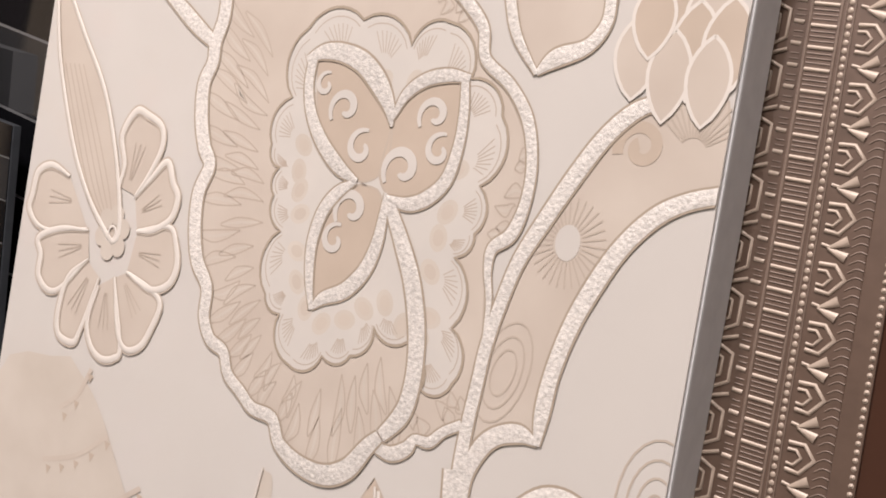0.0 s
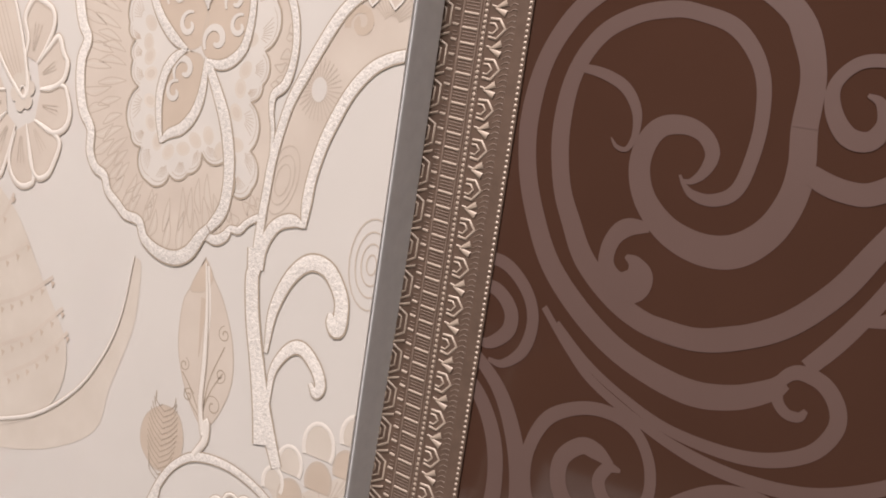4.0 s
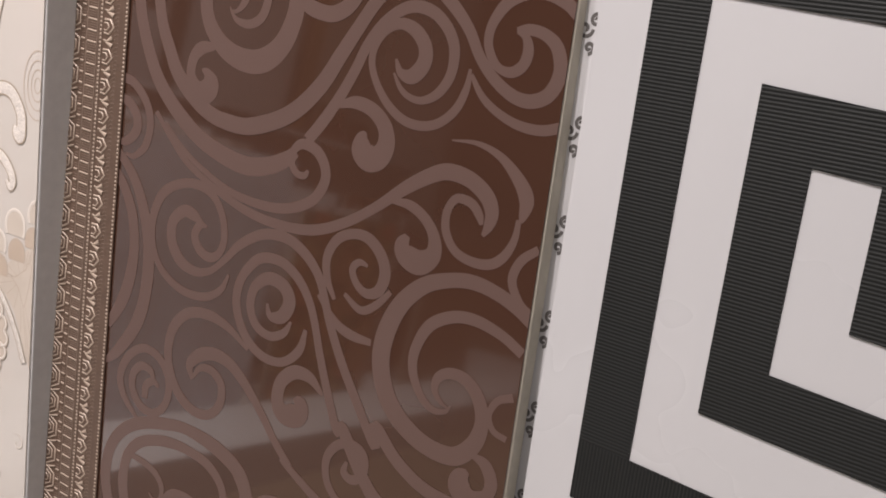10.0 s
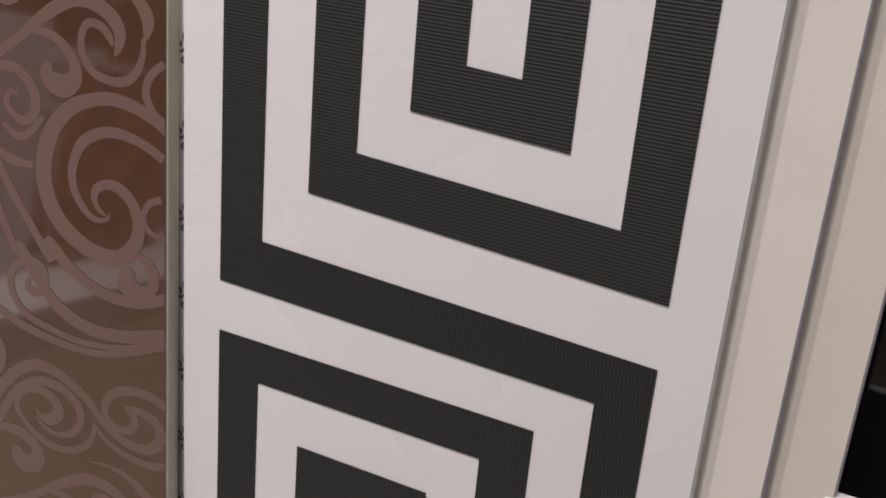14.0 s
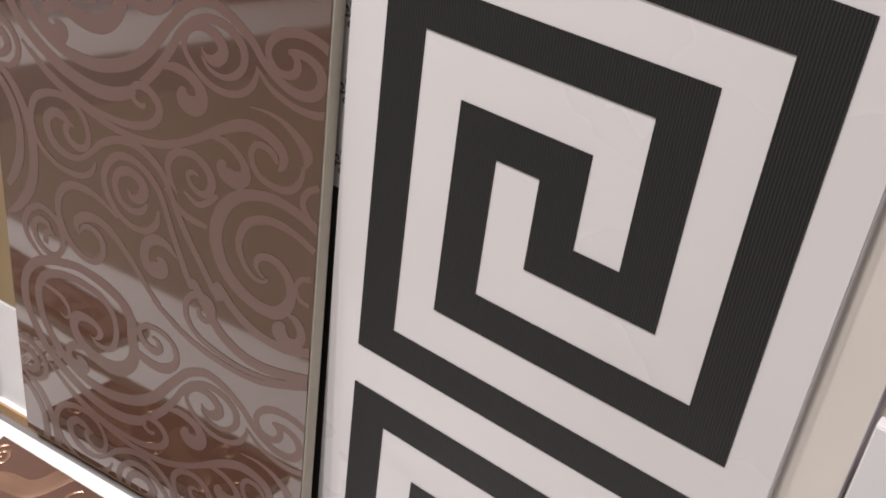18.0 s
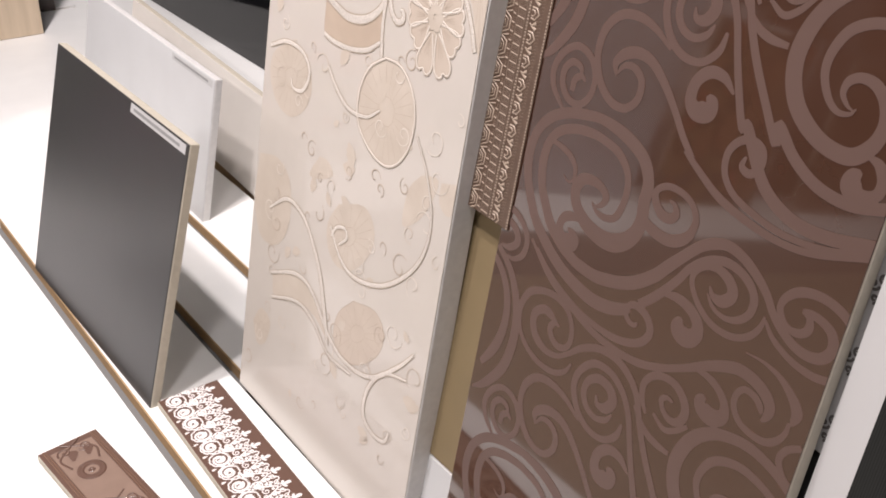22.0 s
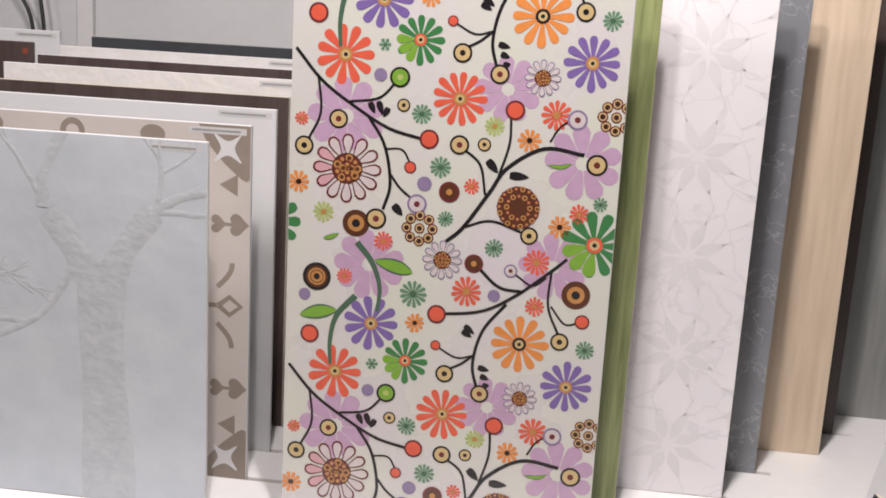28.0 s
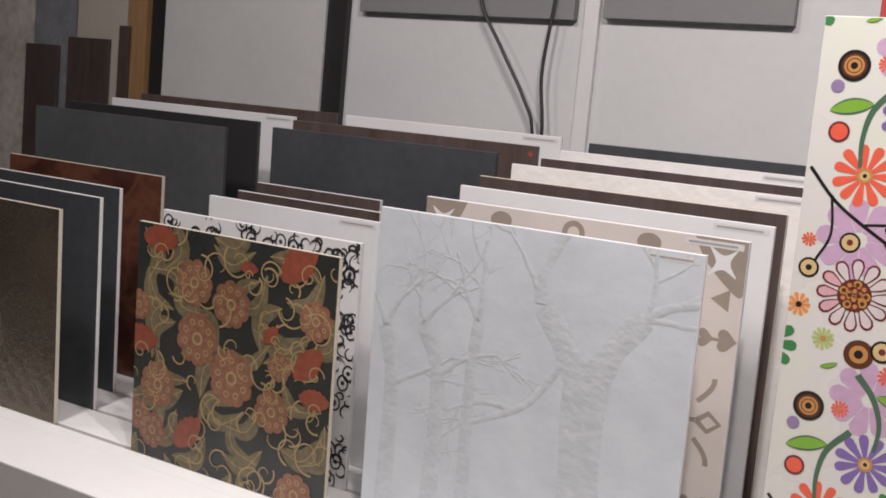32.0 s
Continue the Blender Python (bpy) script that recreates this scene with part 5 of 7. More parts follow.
band("petal_rim", 0.2181, 0.7525, 0.0032, 0.2197, 0.7413, 0.004, 0.2197, 0.7303, 0.0044, 0.2171, 0.719, 0.0052, 0.2106, 0.7122, 0.0057, 0.2032, 0.7094, 0.005, 0.1947, 0.7105, 0.0021)
band("petal_rim", 0.181, 0.7142, 0.0017, 0.1739, 0.7098, 0.0049, 0.1683, 0.7021, 0.0054, 0.1658, 0.6907, 0.005, 0.167, 0.6789, 0.0041, 0.1701, 0.6679, 0.0022)
band("petal_rim", 0.1701, 0.6683, 0.0018, 0.1746, 0.6727, 0.0049, 0.1833, 0.6769, 0.0061, 0.1903, 0.6849, 0.006, 0.1938, 0.6951, 0.0051, 0.1945, 0.7067, 0.0034, 0.1941, 0.712, 0.0013)
band("stem", 0.1956, 0.7097, 0.0046, 0.2039, 0.6966, 0.0066, 0.2105, 0.6846, 0.0073, 0.2152, 0.6705, 0.0073, 0.2171, 0.6578, 0.0069, 0.2165, 0.6465, 0.0069, 0.2139, 0.6398, 0.0069, 0.2083, 0.6328, 0.005)
band("scroll", 0.2882, 0.7508, 0.0037, 0.2792, 0.7473, 0.0055, 0.2708, 0.739, 0.0059, 0.2629, 0.7263, 0.0061, 0.2551, 0.7115, 0.0058, 0.2487, 0.6983, 0.0052, 0.2451, 0.6853, 0.0049, 0.2422, 0.6705, 0.0049, 0.2412, 0.6578, 0.0049, 0.2402, 0.6449, 0.005, 0.2399, 0.6322, 0.0054, 0.2405, 0.6197, 0.0058, 0.2388, 0.6165, 0.0084, 0.242, 0.597, 0.0085, 0.2471, 0.578, 0.0079, 0.2519, 0.559, 0.0079, 0.2561, 0.5397, 0.0091)
band("scroll", 0.3108, 0.7266, 0.0053, 0.2992, 0.723, 0.0055, 0.29, 0.7173, 0.006, 0.2813, 0.707, 0.0061, 0.2746, 0.6941, 0.0063, 0.2696, 0.6813, 0.006, 0.2662, 0.6669, 0.0057, 0.2651, 0.6546, 0.0057, 0.2651, 0.6443, 0.0025)
band("scroll", 0.2655, 0.6447, 0.0014, 0.2588, 0.6464, 0.0062, 0.2512, 0.6438, 0.0063, 0.2461, 0.6384, 0.0064, 0.2426, 0.6293, 0.0057, 0.2423, 0.6202, 0.0054)
band("scroll_curl", 0.2524, 0.5833, 0.0022, 0.2536, 0.6025, 0.0055, 0.2602, 0.6191, 0.007, 0.2706, 0.6295, 0.0079, 0.282, 0.629, 0.0083, 0.2906, 0.6192, 0.0082, 0.2922, 0.6101, 0.0082, 0.2908, 0.6044, 0.0093, 0.2876, 0.6065, 0.0067, 0.2863, 0.6105, 0.0021)
band("scroll_curl", 0.2574, 0.5607, 0.0022, 0.258, 0.5761, 0.0044, 0.2655, 0.5878, 0.006, 0.2736, 0.5905, 0.007, 0.2822, 0.5843, 0.0069, 0.2861, 0.5769, 0.0063, 0.2839, 0.5725, 0.0048, 0.2803, 0.5764, 0.0021)
band("scroll", 0.2377, 0.6295, 0.0076, 0.2407, 0.6062, 0.0076, 0.2473, 0.5804, 0.0084, 0.2563, 0.5551, 0.0084, 0.2675, 0.5319, 0.0063)
band("teardrop_rim", 0.229, 0.7815, 0.0043, 0.2342, 0.7675, 0.0038, 0.2437, 0.7553, 0.0015)
band("teardrop_rim", 0.2436, 0.7556, 0.0019, 0.2496, 0.7607, 0.0063, 0.2594, 0.7647, 0.005, 0.2646, 0.7722, 0.0042, 0.2645, 0.7823, 0.0039)
band("scroll", 0.0725, 0.7768, 0.006, 0.0897, 0.7652, 0.0069, 0.1028, 0.7575, 0.0051)
notched_petal(0.0612, 0.6976, 0.0022, 0.0625, 0.7069, 0.0028, 0.0585, 0.718, 0.0034, 0.0647, 0.7284, 0.0039, 0.0724, 0.7273, 0.0038, 0.0808, 0.7236, 0.0035, 0.0827, 0.7155, 0.0032, 0.0777, 0.7042, 0.0027, 0.0715, 0.695, 0.0016)
notched_petal(0.0716, 0.6944, 0.0016, 0.0796, 0.7033, 0.0027, 0.0871, 0.7104, 0.0037, 0.0921, 0.7026, 0.0037, 0.0958, 0.6975, 0.0037, 0.0937, 0.6889, 0.0034, 0.0843, 0.683, 0.0032, 0.0757, 0.6813, 0.0016)
notched_petal(0.0762, 0.6818, 0.0016, 0.0934, 0.6857, 0.0026, 0.0985, 0.6803, 0.0031, 0.1011, 0.6715, 0.0036, 0.0978, 0.6637, 0.0037, 0.0879, 0.6603, 0.0032, 0.0735, 0.6646, 0.0016)
notched_petal(0.0745, 0.6648, 0.0014, 0.0889, 0.6603, 0.0027, 0.0952, 0.6554, 0.0032, 0.0923, 0.6455, 0.0034, 0.0876, 0.6374, 0.0035, 0.0795, 0.6348, 0.0033, 0.0729, 0.6421, 0.0025, 0.067, 0.6612, 0.0014)
notched_petal(0.0669, 0.6616, 0.0014, 0.0762, 0.6355, 0.0027, 0.0737, 0.6299, 0.0036, 0.0658, 0.6282, 0.0036, 0.0583, 0.6326, 0.0034, 0.0546, 0.642, 0.0028, 0.0583, 0.6566, 0.0014)
notched_petal(0.0576, 0.6596, 0.0014, 0.0508, 0.6365, 0.0029, 0.0471, 0.6308, 0.0038, 0.0376, 0.6327, 0.0038, 0.0353, 0.6423, 0.0035, 0.0385, 0.6567, 0.0029, 0.0486, 0.6655, 0.0014)
notched_petal(0.0495, 0.6661, 0.0014, 0.0313, 0.6495, 0.0033, 0.0194, 0.6534, 0.0039, 0.0183, 0.663, 0.0039, 0.0154, 0.6699, 0.0037, 0.0294, 0.6758, 0.0033, 0.0468, 0.6775, 0.0014)
notched_petal(0.0456, 0.678, 0.0014, 0.0183, 0.674, 0.0024, 0.0064, 0.6804, 0.0037, 0.0068, 0.6883, 0.004, 0.0085, 0.6976, 0.004, 0.0174, 0.7013, 0.0036, 0.0297, 0.6979, 0.0018)
thin("blade", 0.0029, 0.7763, 0.0025, 0.0111, 0.7474, 0.0028, 0.028, 0.7126, 0.003, 0.042, 0.6928, 0.0029, 0.056, 0.6795, 0.0034, 0.063, 0.6753, 0.0034, 0.065, 0.6832, 0.0033, 0.0569, 0.7086, 0.0028, 0.0435, 0.7353, 0.0029, 0.0253, 0.7578, 0.0027, 0.0106, 0.7765, 0.0025)
thin("leaf_rib", 0.2093, 0.6161, 0.0012, 0.2131, 0.5948, 0.0024, 0.2152, 0.569, 0.0036, 0.2158, 0.5478, 0.0036, 0.22, 0.533, 0.0042, 0.221, 0.5406, 0.0052, 0.2213, 0.531, 0.0052, 0.2153, 0.5218, 0.0038)
thin("crescent_edge", 0.1602, 0.609, 0.001, 0.155, 0.5773, 0.0016, 0.1447, 0.5532, 0.002, 0.1255, 0.5282, 0.0024, 0.0934, 0.5054, 0.003, 0.0477, 0.4888, 0.0032)
band("arch", 0.1893, 0.4257, 0.0066, 0.1852, 0.4541, 0.0065, 0.187, 0.4807, 0.0064, 0.195, 0.5012, 0.0063, 0.2054, 0.5143, 0.0061, 0.2189, 0.5216, 0.0071, 0.2404, 0.5228, 0.0066, 0.2622, 0.5161, 0.0064, 0.2802, 0.5036, 0.0063, 0.294, 0.484, 0.0063, 0.3023, 0.4664, 0.0063)
band("hammock_rim", 0.0979, 0.453, 0.0063, 0.1146, 0.4481, 0.0071, 0.1361, 0.4444, 0.0078, 0.1611, 0.45, 0.0076, 0.1793, 0.4633, 0.0065, 0.1871, 0.4797, 0.004)
band("hammock_rim", 0.1008, 0.4203, 0.0064, 0.1174, 0.418, 0.0072, 0.1438, 0.4197, 0.007, 0.1685, 0.4266, 0.0068, 0.185, 0.4379, 0.0049)
band("scroll_curl", 0.1944, 0.4983, 0.0024, 0.191, 0.4786, 0.0056, 0.1952, 0.4662, 0.0056, 0.2034, 0.4604, 0.0056, 0.2109, 0.4631, 0.0055, 0.2111, 0.4692, 0.0047, 0.2069, 0.4705, 0.002)
band("peony_rim", 0.1127, 0.3947, 0.0055, 0.1295, 0.3798, 0.0068, 0.1514, 0.3697, 0.0066, 0.1781, 0.3722, 0.0051, 0.1965, 0.3844, 0.0037)
thin("peony_edge", 0.1961, 0.4284, 0.0024, 0.1748, 0.4137, 0.0031, 0.164, 0.3898, 0.0032, 0.1666, 0.3652, 0.0033, 0.1848, 0.3492, 0.0032, 0.2089, 0.3423, 0.0032, 0.2281, 0.3496, 0.0031, 0.2423, 0.3706, 0.003, 0.2442, 0.3956, 0.0029, 0.2349, 0.4159, 0.0029, 0.2167, 0.4283, 0.0029, 0.1961, 0.4284, 0.0024)
band("oval_curl", 0.0103, 0.382, 0.0046, 0.0385, 0.394, 0.0067, 0.0687, 0.393, 0.0065, 0.0829, 0.379, 0.0064, 0.0745, 0.3597, 0.0066, 0.0572, 0.3562, 0.0052, 0.0518, 0.3643, 0.003)
band("scroll", 0.1444, 0.256, 0.0043, 0.1658, 0.2333, 0.0065, 0.1921, 0.227, 0.007, 0.2305, 0.2393, 0.0066, 0.2621, 0.2647, 0.0063, 0.2805, 0.2928, 0.0054, 0.284, 0.325, 0.0041, 0.2699, 0.358, 0.0035, 0.2503, 0.3836, 0.0029)
band("rose_heart", 0.1469, 0.2469, 0.0036, 0.1537, 0.2588, 0.0057, 0.1671, 0.2637, 0.0056, 0.1712, 0.2561, 0.0056, 0.1605, 0.245, 0.0036)
band("scroll", 0.0338, 0.2255, 0.0041, 0.0656, 0.2482, 0.0071, 0.0945, 0.2449, 0.0077, 0.118, 0.2265, 0.0076, 0.1369, 0.2003, 0.0091, 0.1516, 0.1657, 0.0092, 0.1608, 0.1401, 0.0062)
band("scroll", 0.0467, 0.1598, 0.0051, 0.0944, 0.1819, 0.0072, 0.1268, 0.1777, 0.0078, 0.1597, 0.1519, 0.0077, 0.1919, 0.1405, 0.0075, 0.2337, 0.1488, 0.0071, 0.2701, 0.1808, 0.006, 0.2889, 0.2039, 0.0038)
band("scroll", 0.0529, 0.1356, 0.0052, 0.1016, 0.1548, 0.0065, 0.1344, 0.1495, 0.0071, 0.163, 0.132, 0.0062, 0.2041, 0.1329, 0.0044)
band("scroll_curl", 0.2846, 0.1758, 0.0033, 0.2526, 0.1639, 0.0062, 0.2327, 0.136, 0.0072, 0.2312, 0.1074, 0.0073, 0.2485, 0.0977, 0.0072, 0.2664, 0.1011, 0.0064, 0.2719, 0.1141, 0.0042)

# feathered veins between the heart and the rim of the large flower
corona = closed(CORONA_ROW, 5)
for i in range(0, len(corona) - 1, 5):
    p = corona[i]
    inner = max((q for q in HEART_LINE if (q - mid).normalized().dot((p - mid).normalized()) > 0.985), key=lambda q: (q - mid).length, default=mid)
    gap = p - mid
    reach = (inner - mid).length / max(gap.length, 1e-6)
    out_dir = gap.normalized()
    side = Vector((-out_dir.y, out_dir.x))
    for k, (a, b, w) in enumerate(((0.06, 0.60, 0.0019), (0.36, 0.95, 0.0023))):
        near, far = mid + gap * (reach + (1 - reach) * a), mid + gap * (reach + (1 - reach) * b)
        if (far - near).length < 0.003:
            continue
        shift = side * 0.0024 * k
        bow = side * rnd.uniform(-0.0022, 0.0022)
        line = [near + shift, near.lerp(far, 0.30) + shift + bow * 0.7, near.lerp(far, 0.65) + shift + bow, far + shift + bow * 0.2]
        for sg in (-1, 1):
            ribbon(inked["feather"], smooth([line[0], line[1] + side * w * 0.7 * sg, line[2] + side * w * sg, line[3] + side * w * 0.35 * sg, line[3] + out_dir * 0.0012], 5), 0.00055, FACE + 0.00004 + 0.0000002 * i)
        ribbon(inked["faint"], smooth(line, 4), 0.0011, FACE + 0.00003 + 0.0000002 * i, taper=lambda t: 0.3 + 0.7 * math.sin(math.pi * t))
emboss("feather_vein", "soft tan feathered veins", "stuff")
for x, y, r, flip in ((0.1606, 0.7461, 0.0037, 0), (0.1709, 0.7386, 0.0056, 1), (0.1806, 0.7258, 0.0052, 0), (0.2085, 0.7394, 0.0052, 1), (0.2126, 0.7281, 0.0047, 0), (0.199, 0.7206, 0.0065, 1), (0.1806, 0.7044, 0.006, 1), (0.1754, 0.6932, 0.0047, 0)):
    r *= 1.25
    pts = spiral(x, y, r, 70 + 150 * flip, 0.95, -1 if flip else 1, 0.22)
    ribbon(inked["pale"], pts, r * 0.42, FACE + 0.00028, taper=lambda t: 0.45 + 0.6 * math.sin(math.pi * t))
    emboss("curl", "pale curl inside the petal")

# small flower, paisley and fan printed inside the scroll leaf
for i in range(30):
    a = 2 * math.pi * i / 30
    ribbon(inked["vein"], [Vector((0.2639 + r * math.cos(a), 0.7059 + r * math.sin(a) * 1.1)) for r in (0.0048, 0.0085, 0.0125)], 0.0005, FACE + 0.00013)
disc(inked["pale"], 0.2639, 0.7059, 0.0042, FACE + 0.00014, 18, ry=0.0055)
for q in (1.0, 0.72, 0.46):
    ribbon(inked["vein"], scallop(0.2495, 0.6632, 0.0085 * q, 0.0165 * q, 3, 0.0, turn=-0.25), 0.0006, FACE + 0.00013)
for i in range(14):
    a = 0.5 + 0.15 * i
    ribbon(inked["vein"], [Vector((0.2975 + r * math.cos(a), 0.7369 + r * math.sin(a))) for r in (0.004, 0.010, 0.016)], 0.0006, FACE + 0.00013)
ribbon(inked["deep"], spiral(0.2821, 0.7365, 0.0075, 200, 1.2, -1, 0.2), 0.0035, FACE + 0.00013)
emboss("leaf_print", "soft tan flower and paisley print", "stuff")
patch("faint", "fan_field", "faint beige field under the dotted fan", 0.0476, 0.625, 0.0687, 0.6096, 0.0911, 0.5817, 0.1158, 0.5496, 0.1096, 0.518, 0.0762, 0.4952, 0.0169, 0.4863, 0.0002, 0.6053)
for q in (1.0, 0.72, 0.46, 0.22):
    ribbon(inked["vein"], scallop(0.3045, 0.636, 0.012 * q, 0.020 * q, 3, 0.0), 0.0007, FACE + 0.00003)
emboss("eye_print", "faint concentric oval print", "stuff")

# overlapping lotus petals at the rim
for i, (x, y, w, h) in enumerate(((0.2762, 0.7636, 0.0071, 0.0119), (0.2858, 0.7731, 0.0078, 0.0134), (0.2967, 0.7751, 0.0078, 0.0134), (0.293, 0.7662, 0.0073, 0.0134), (0.2868, 0.7585, 0.0065, 0.0125), (0.3027, 0.7675, 0.0073, 0.0134), (0.2987, 0.7577, 0.0065, 0.0121), (0.2795, 0.7745, 0.0065, 0.0108))):
    pts = [Vector((x + sg * w * math.sin(math.pi * t) ** 0.75, y + h * (1 - 2 * t) * (1.0 if t < 0.5 else 1.15))) for sg, ts in ((1, [k / 10 for k in range(11)]), (-1, [1 - k / 10 for k in range(1, 10)])) for t in ts]
    area(inked["deep" if i % 2 else "fill"], pts, FACE + 0.00040 + 0.00002 * i)
    ribbon(inked["pearl_line"], pts + pts[:1], 0.0011, FACE + 0.00041 + 0.00002 * i)
    emboss("lotus_petal", "beige lotus petal with a pale rim")

for i in range(6):
    a = 2 * math.pi * i / 6 + 0.3
    disc(inked["faint"], 0.0615 + 0.0062 * math.cos(a), 0.6787 + 0.0075 * math.sin(a), 0.0042, FACE + 0.00045 + 0.000004 * i, 14)
ribbon(inked["pearl_line"], scallop(0.0615, 0.6787, 0.0022, 0.0026, 3, 0.0), 0.0011, FACE + 0.00048, 0.0001)
emboss("daisy_heart", "beige lobed daisy heart")
for i in range(10):
    a = 2 * math.pi * i / 10 + 0.15
    d, s = Vector((math.cos(a), math.sin(a))), Vector((-math.sin(a), math.cos(a)))
    c, r, w = Vector((0.2517, 0.4772)), 0.034 if i not in (7, 8) else 0.044, 0.0105
    shape = [(0.28, 0.15), (0.55, 0.62), (0.82, 0.95), (0.97, 0.75), (1.0, 0.35), (0.94, 0.0), (1.0, -0.35), (0.97, -0.75), (0.82, -0.95), (0.55, -0.62), (0.28, -0.15)]
    notched_petal(*[q for t, k in shape for q in (*(c + d * r * t + s * w * k), 0.0022)])
for i in range(6):
    a = 2 * math.pi * i / 6
    disc(inked["faint"], 0.2517 + 0.006 * math.cos(a), 0.4772 + 0.007 * math.sin(a), 0.0042, FACE + 0.00045 + 0.000004 * i, 14)
emboss("daisy_heart", "beige lobed daisy heart")
for i, (x, y, r, tan) in enumerate(((0.2661, 0.5242, 0.0074, 0), (0.2746, 0.5356, 0.0088, 0), (0.2897, 0.5491, 0.0107, 0), (0.309, 0.5592, 0.0096, 0), (0.277, 0.5207, 0.0088, 1), (0.2919, 0.5331, 0.0092, 1), (0.3064, 0.5435, 0.0088, 1))):
    dome = [Vector((x + r * 0.8 * math.cos(q), y + r * math.sin(q))) for q in [-0.5 + (math.pi + 1.0) * k / 14 for k in range(15)]]
    area(inked["deep" if tan else "faint"], dome, FACE + 0.00012 + 0.00001 * i)
    ribbon(inked["vein" if tan else "pearl_line"], dome, 0.0012 if tan else 0.0022, FACE + 0.00013 + 0.00001 * i, 0.0 if tan else 0.00015)
    emboss("cloud_lobe", "rounded apricot lobe" if tan else "rounded pearl-rimmed lobe")
for i in range(13):
    y = 0.5228 - 0.019 + 0.003 * i
    for sg in (-1, 1):
        ribbon(inked["contour"], smooth([(0.1925, y - 0.003), (0.1925 + sg * 0.006, y + 0.001), (0.1925 + sg * 0.0105 * math.cos((i - 6) / 7), y + 0.006)], 4), 0.0005, FACE + 0.0002)
emboss("egg_hatching", "fine tan hatching", "stuff")
for x, y, r, a, sense in ((0.226, 0.5848, 0.0042, 100, 1), (0.2238, 0.5486, 0.0060, 200, -1), (0.2022, 0.5639, 0.0036, 80, -1), (0.2262, 0.5648, 0.0040, 250, 1), (0.2071, 0.5495, 0.0040, 20, 1)):
    ribbon(inked["contour"], spiral(x, y, r, a, 1.3, sense, 0.2), 0.0009, FACE + 0.00009, taper=lambda t: 0.5 + 0.5 * t)
for row in ((0.2175, 0.5400, 0.2195, 0.5600, 0.2270, 0.5790), (0.2165, 0.5420, 0.2215, 0.5560, 0.2275, 0.5660), (0.2160, 0.5420, 0.2075, 0.5540, 0.2015, 0.5600), (0.2165, 0.5400, 0.2095, 0.5460, 0.2040, 0.5520)):
    ribbon(inked["contour"], smooth(pairs(row), 5), 0.0008, FACE + 0.00009)
ribbon(inked["deep"], smooth([(0.2108, 0.5990), (0.2106, 0.5870), (0.2110, 0.5700)], 5), 0.0050, FACE + 0.00008, taper=lambda t: 0.9 * (1 - t) + 0.1)
ribbon(inked["pearl_line"], smooth([(0.2105, 0.6149), (0.2148, 0.5924), (0.2149, 0.5687), (0.2175, 0.5369)], 5), 0.0018, FACE + 0.0001, 0.00012)
emboss("leaf_scroll", "fine tan scrolls and rib on the leaf", "stuff")
for k in range(5):
    ribbon(inked["feather"], smooth([(0.0150 + 0.003 * k, 0.7450), (0.0300 + 0.0035 * k, 0.7160), (0.0430 + 0.0032 * k, 0.6940), (0.0585 + 0.0008 * k, 0.6790)], 5), 0.0006, FACE + 0.00012)
emboss("blade_rib", "fine ribs along the leaf blade", "stuff")
for (xa, ya), (xb, yb), n in (((0.0493, 0.6), (0.0616, 0.6188), 3), ((0.044, 0.5767), (0.0776, 0.5952), 5), ((0.0517, 0.5534), (0.1001, 0.5803), 7), ((0.0635, 0.5327), (0.1102, 0.5656), 7), ((0.0708, 0.5179), (0.1159, 0.5538), 7)):
    for i in range(n):
        q = i / (n - 1)
        x, y = xa + (xb - xa) * q, ya + (yb - ya) * q - 0.003 * math.sin(math.pi * q)
        area(inked["deep"], [Vector((x, y - 0.0020)), Vector((x + 0.0019, y + 0.0014)), Vector((x - 0.0015, y + 0.0018))], FACE + 0.00026)
    ribbon(inked["fill"], smooth([(xa - 0.004, ya + 0.003), ((xa + xb) / 2, (ya + yb) / 2 + 0.001), (xb, yb + 0.004)], 5), 0.0022, FACE + 0.00024)
emboss("fan_dots", "small tan triangles in rows across a fan", "stuff")

# dense fine scrollwork over the foot of the tile
for i in range(95):
    x, y, r = rnd.uniform(0.01, 0.30), rnd.uniform(0.04, 0.44), rnd.uniform(0.005, 0.014)
    kind = ("vein", "faint", "pearl_line")[i % 3]
    if i % 4:
        ribbon(inked[kind], spiral(x, y, r, rnd.uniform(0, 360), rnd.uniform(0.6, 1.3), rnd.choice((-1, 1)), 0.2), 0.0011, FACE + 0.00024 + 0.0000003 * i, 0.00008, taper=lambda t: 0.4 + 0.7 * math.sin(math.pi * t))
    else:
        a = rnd.uniform(0, 6.28)
        for k in range(5):
            petal(inked["faint"], x, y, a + 0.35 * (k - 2), r * 0.15, r * 1.3, r * 0.5, FACE + 0.0002 + 0.000003 * k)
    emboss("fine_scroll", "fine low scrollwork")

# ---- strips and tiles beside the large decor tiles ----
METAL_BASE = surface("umber_metal_glaze", (0.135, 0.088, 0.064), 0.4, 0.2, 200, metal=0.2)
METAL_DULL = surface("dull_bronze_line", (0.21, 0.15, 0.115), 0.45, 0.15, 300, metal=0.1)
METAL_PALE = surface("pale_bronze_relief", (0.42, 0.33, 0.26), 0.42, 0.15, 300, metal=0.1)
TAN_FOOT = 0.105
# Tan taken down: the shade between the two decor tiles is in this colour.
OLIVE = surface("tan_biscuit_shaded", (0.22, 0.165, 0.09), 0.55, 0.1, 20)
IVORY = surface("ivory_porcelain", (0.56, 0.53, 0.49), 0.4, 0.04, 16)
VIOLET_EDGE = surface("violet_grey_tile_edge", (0.36, 0.35, 0.42), 0.7, 0.1, 150)
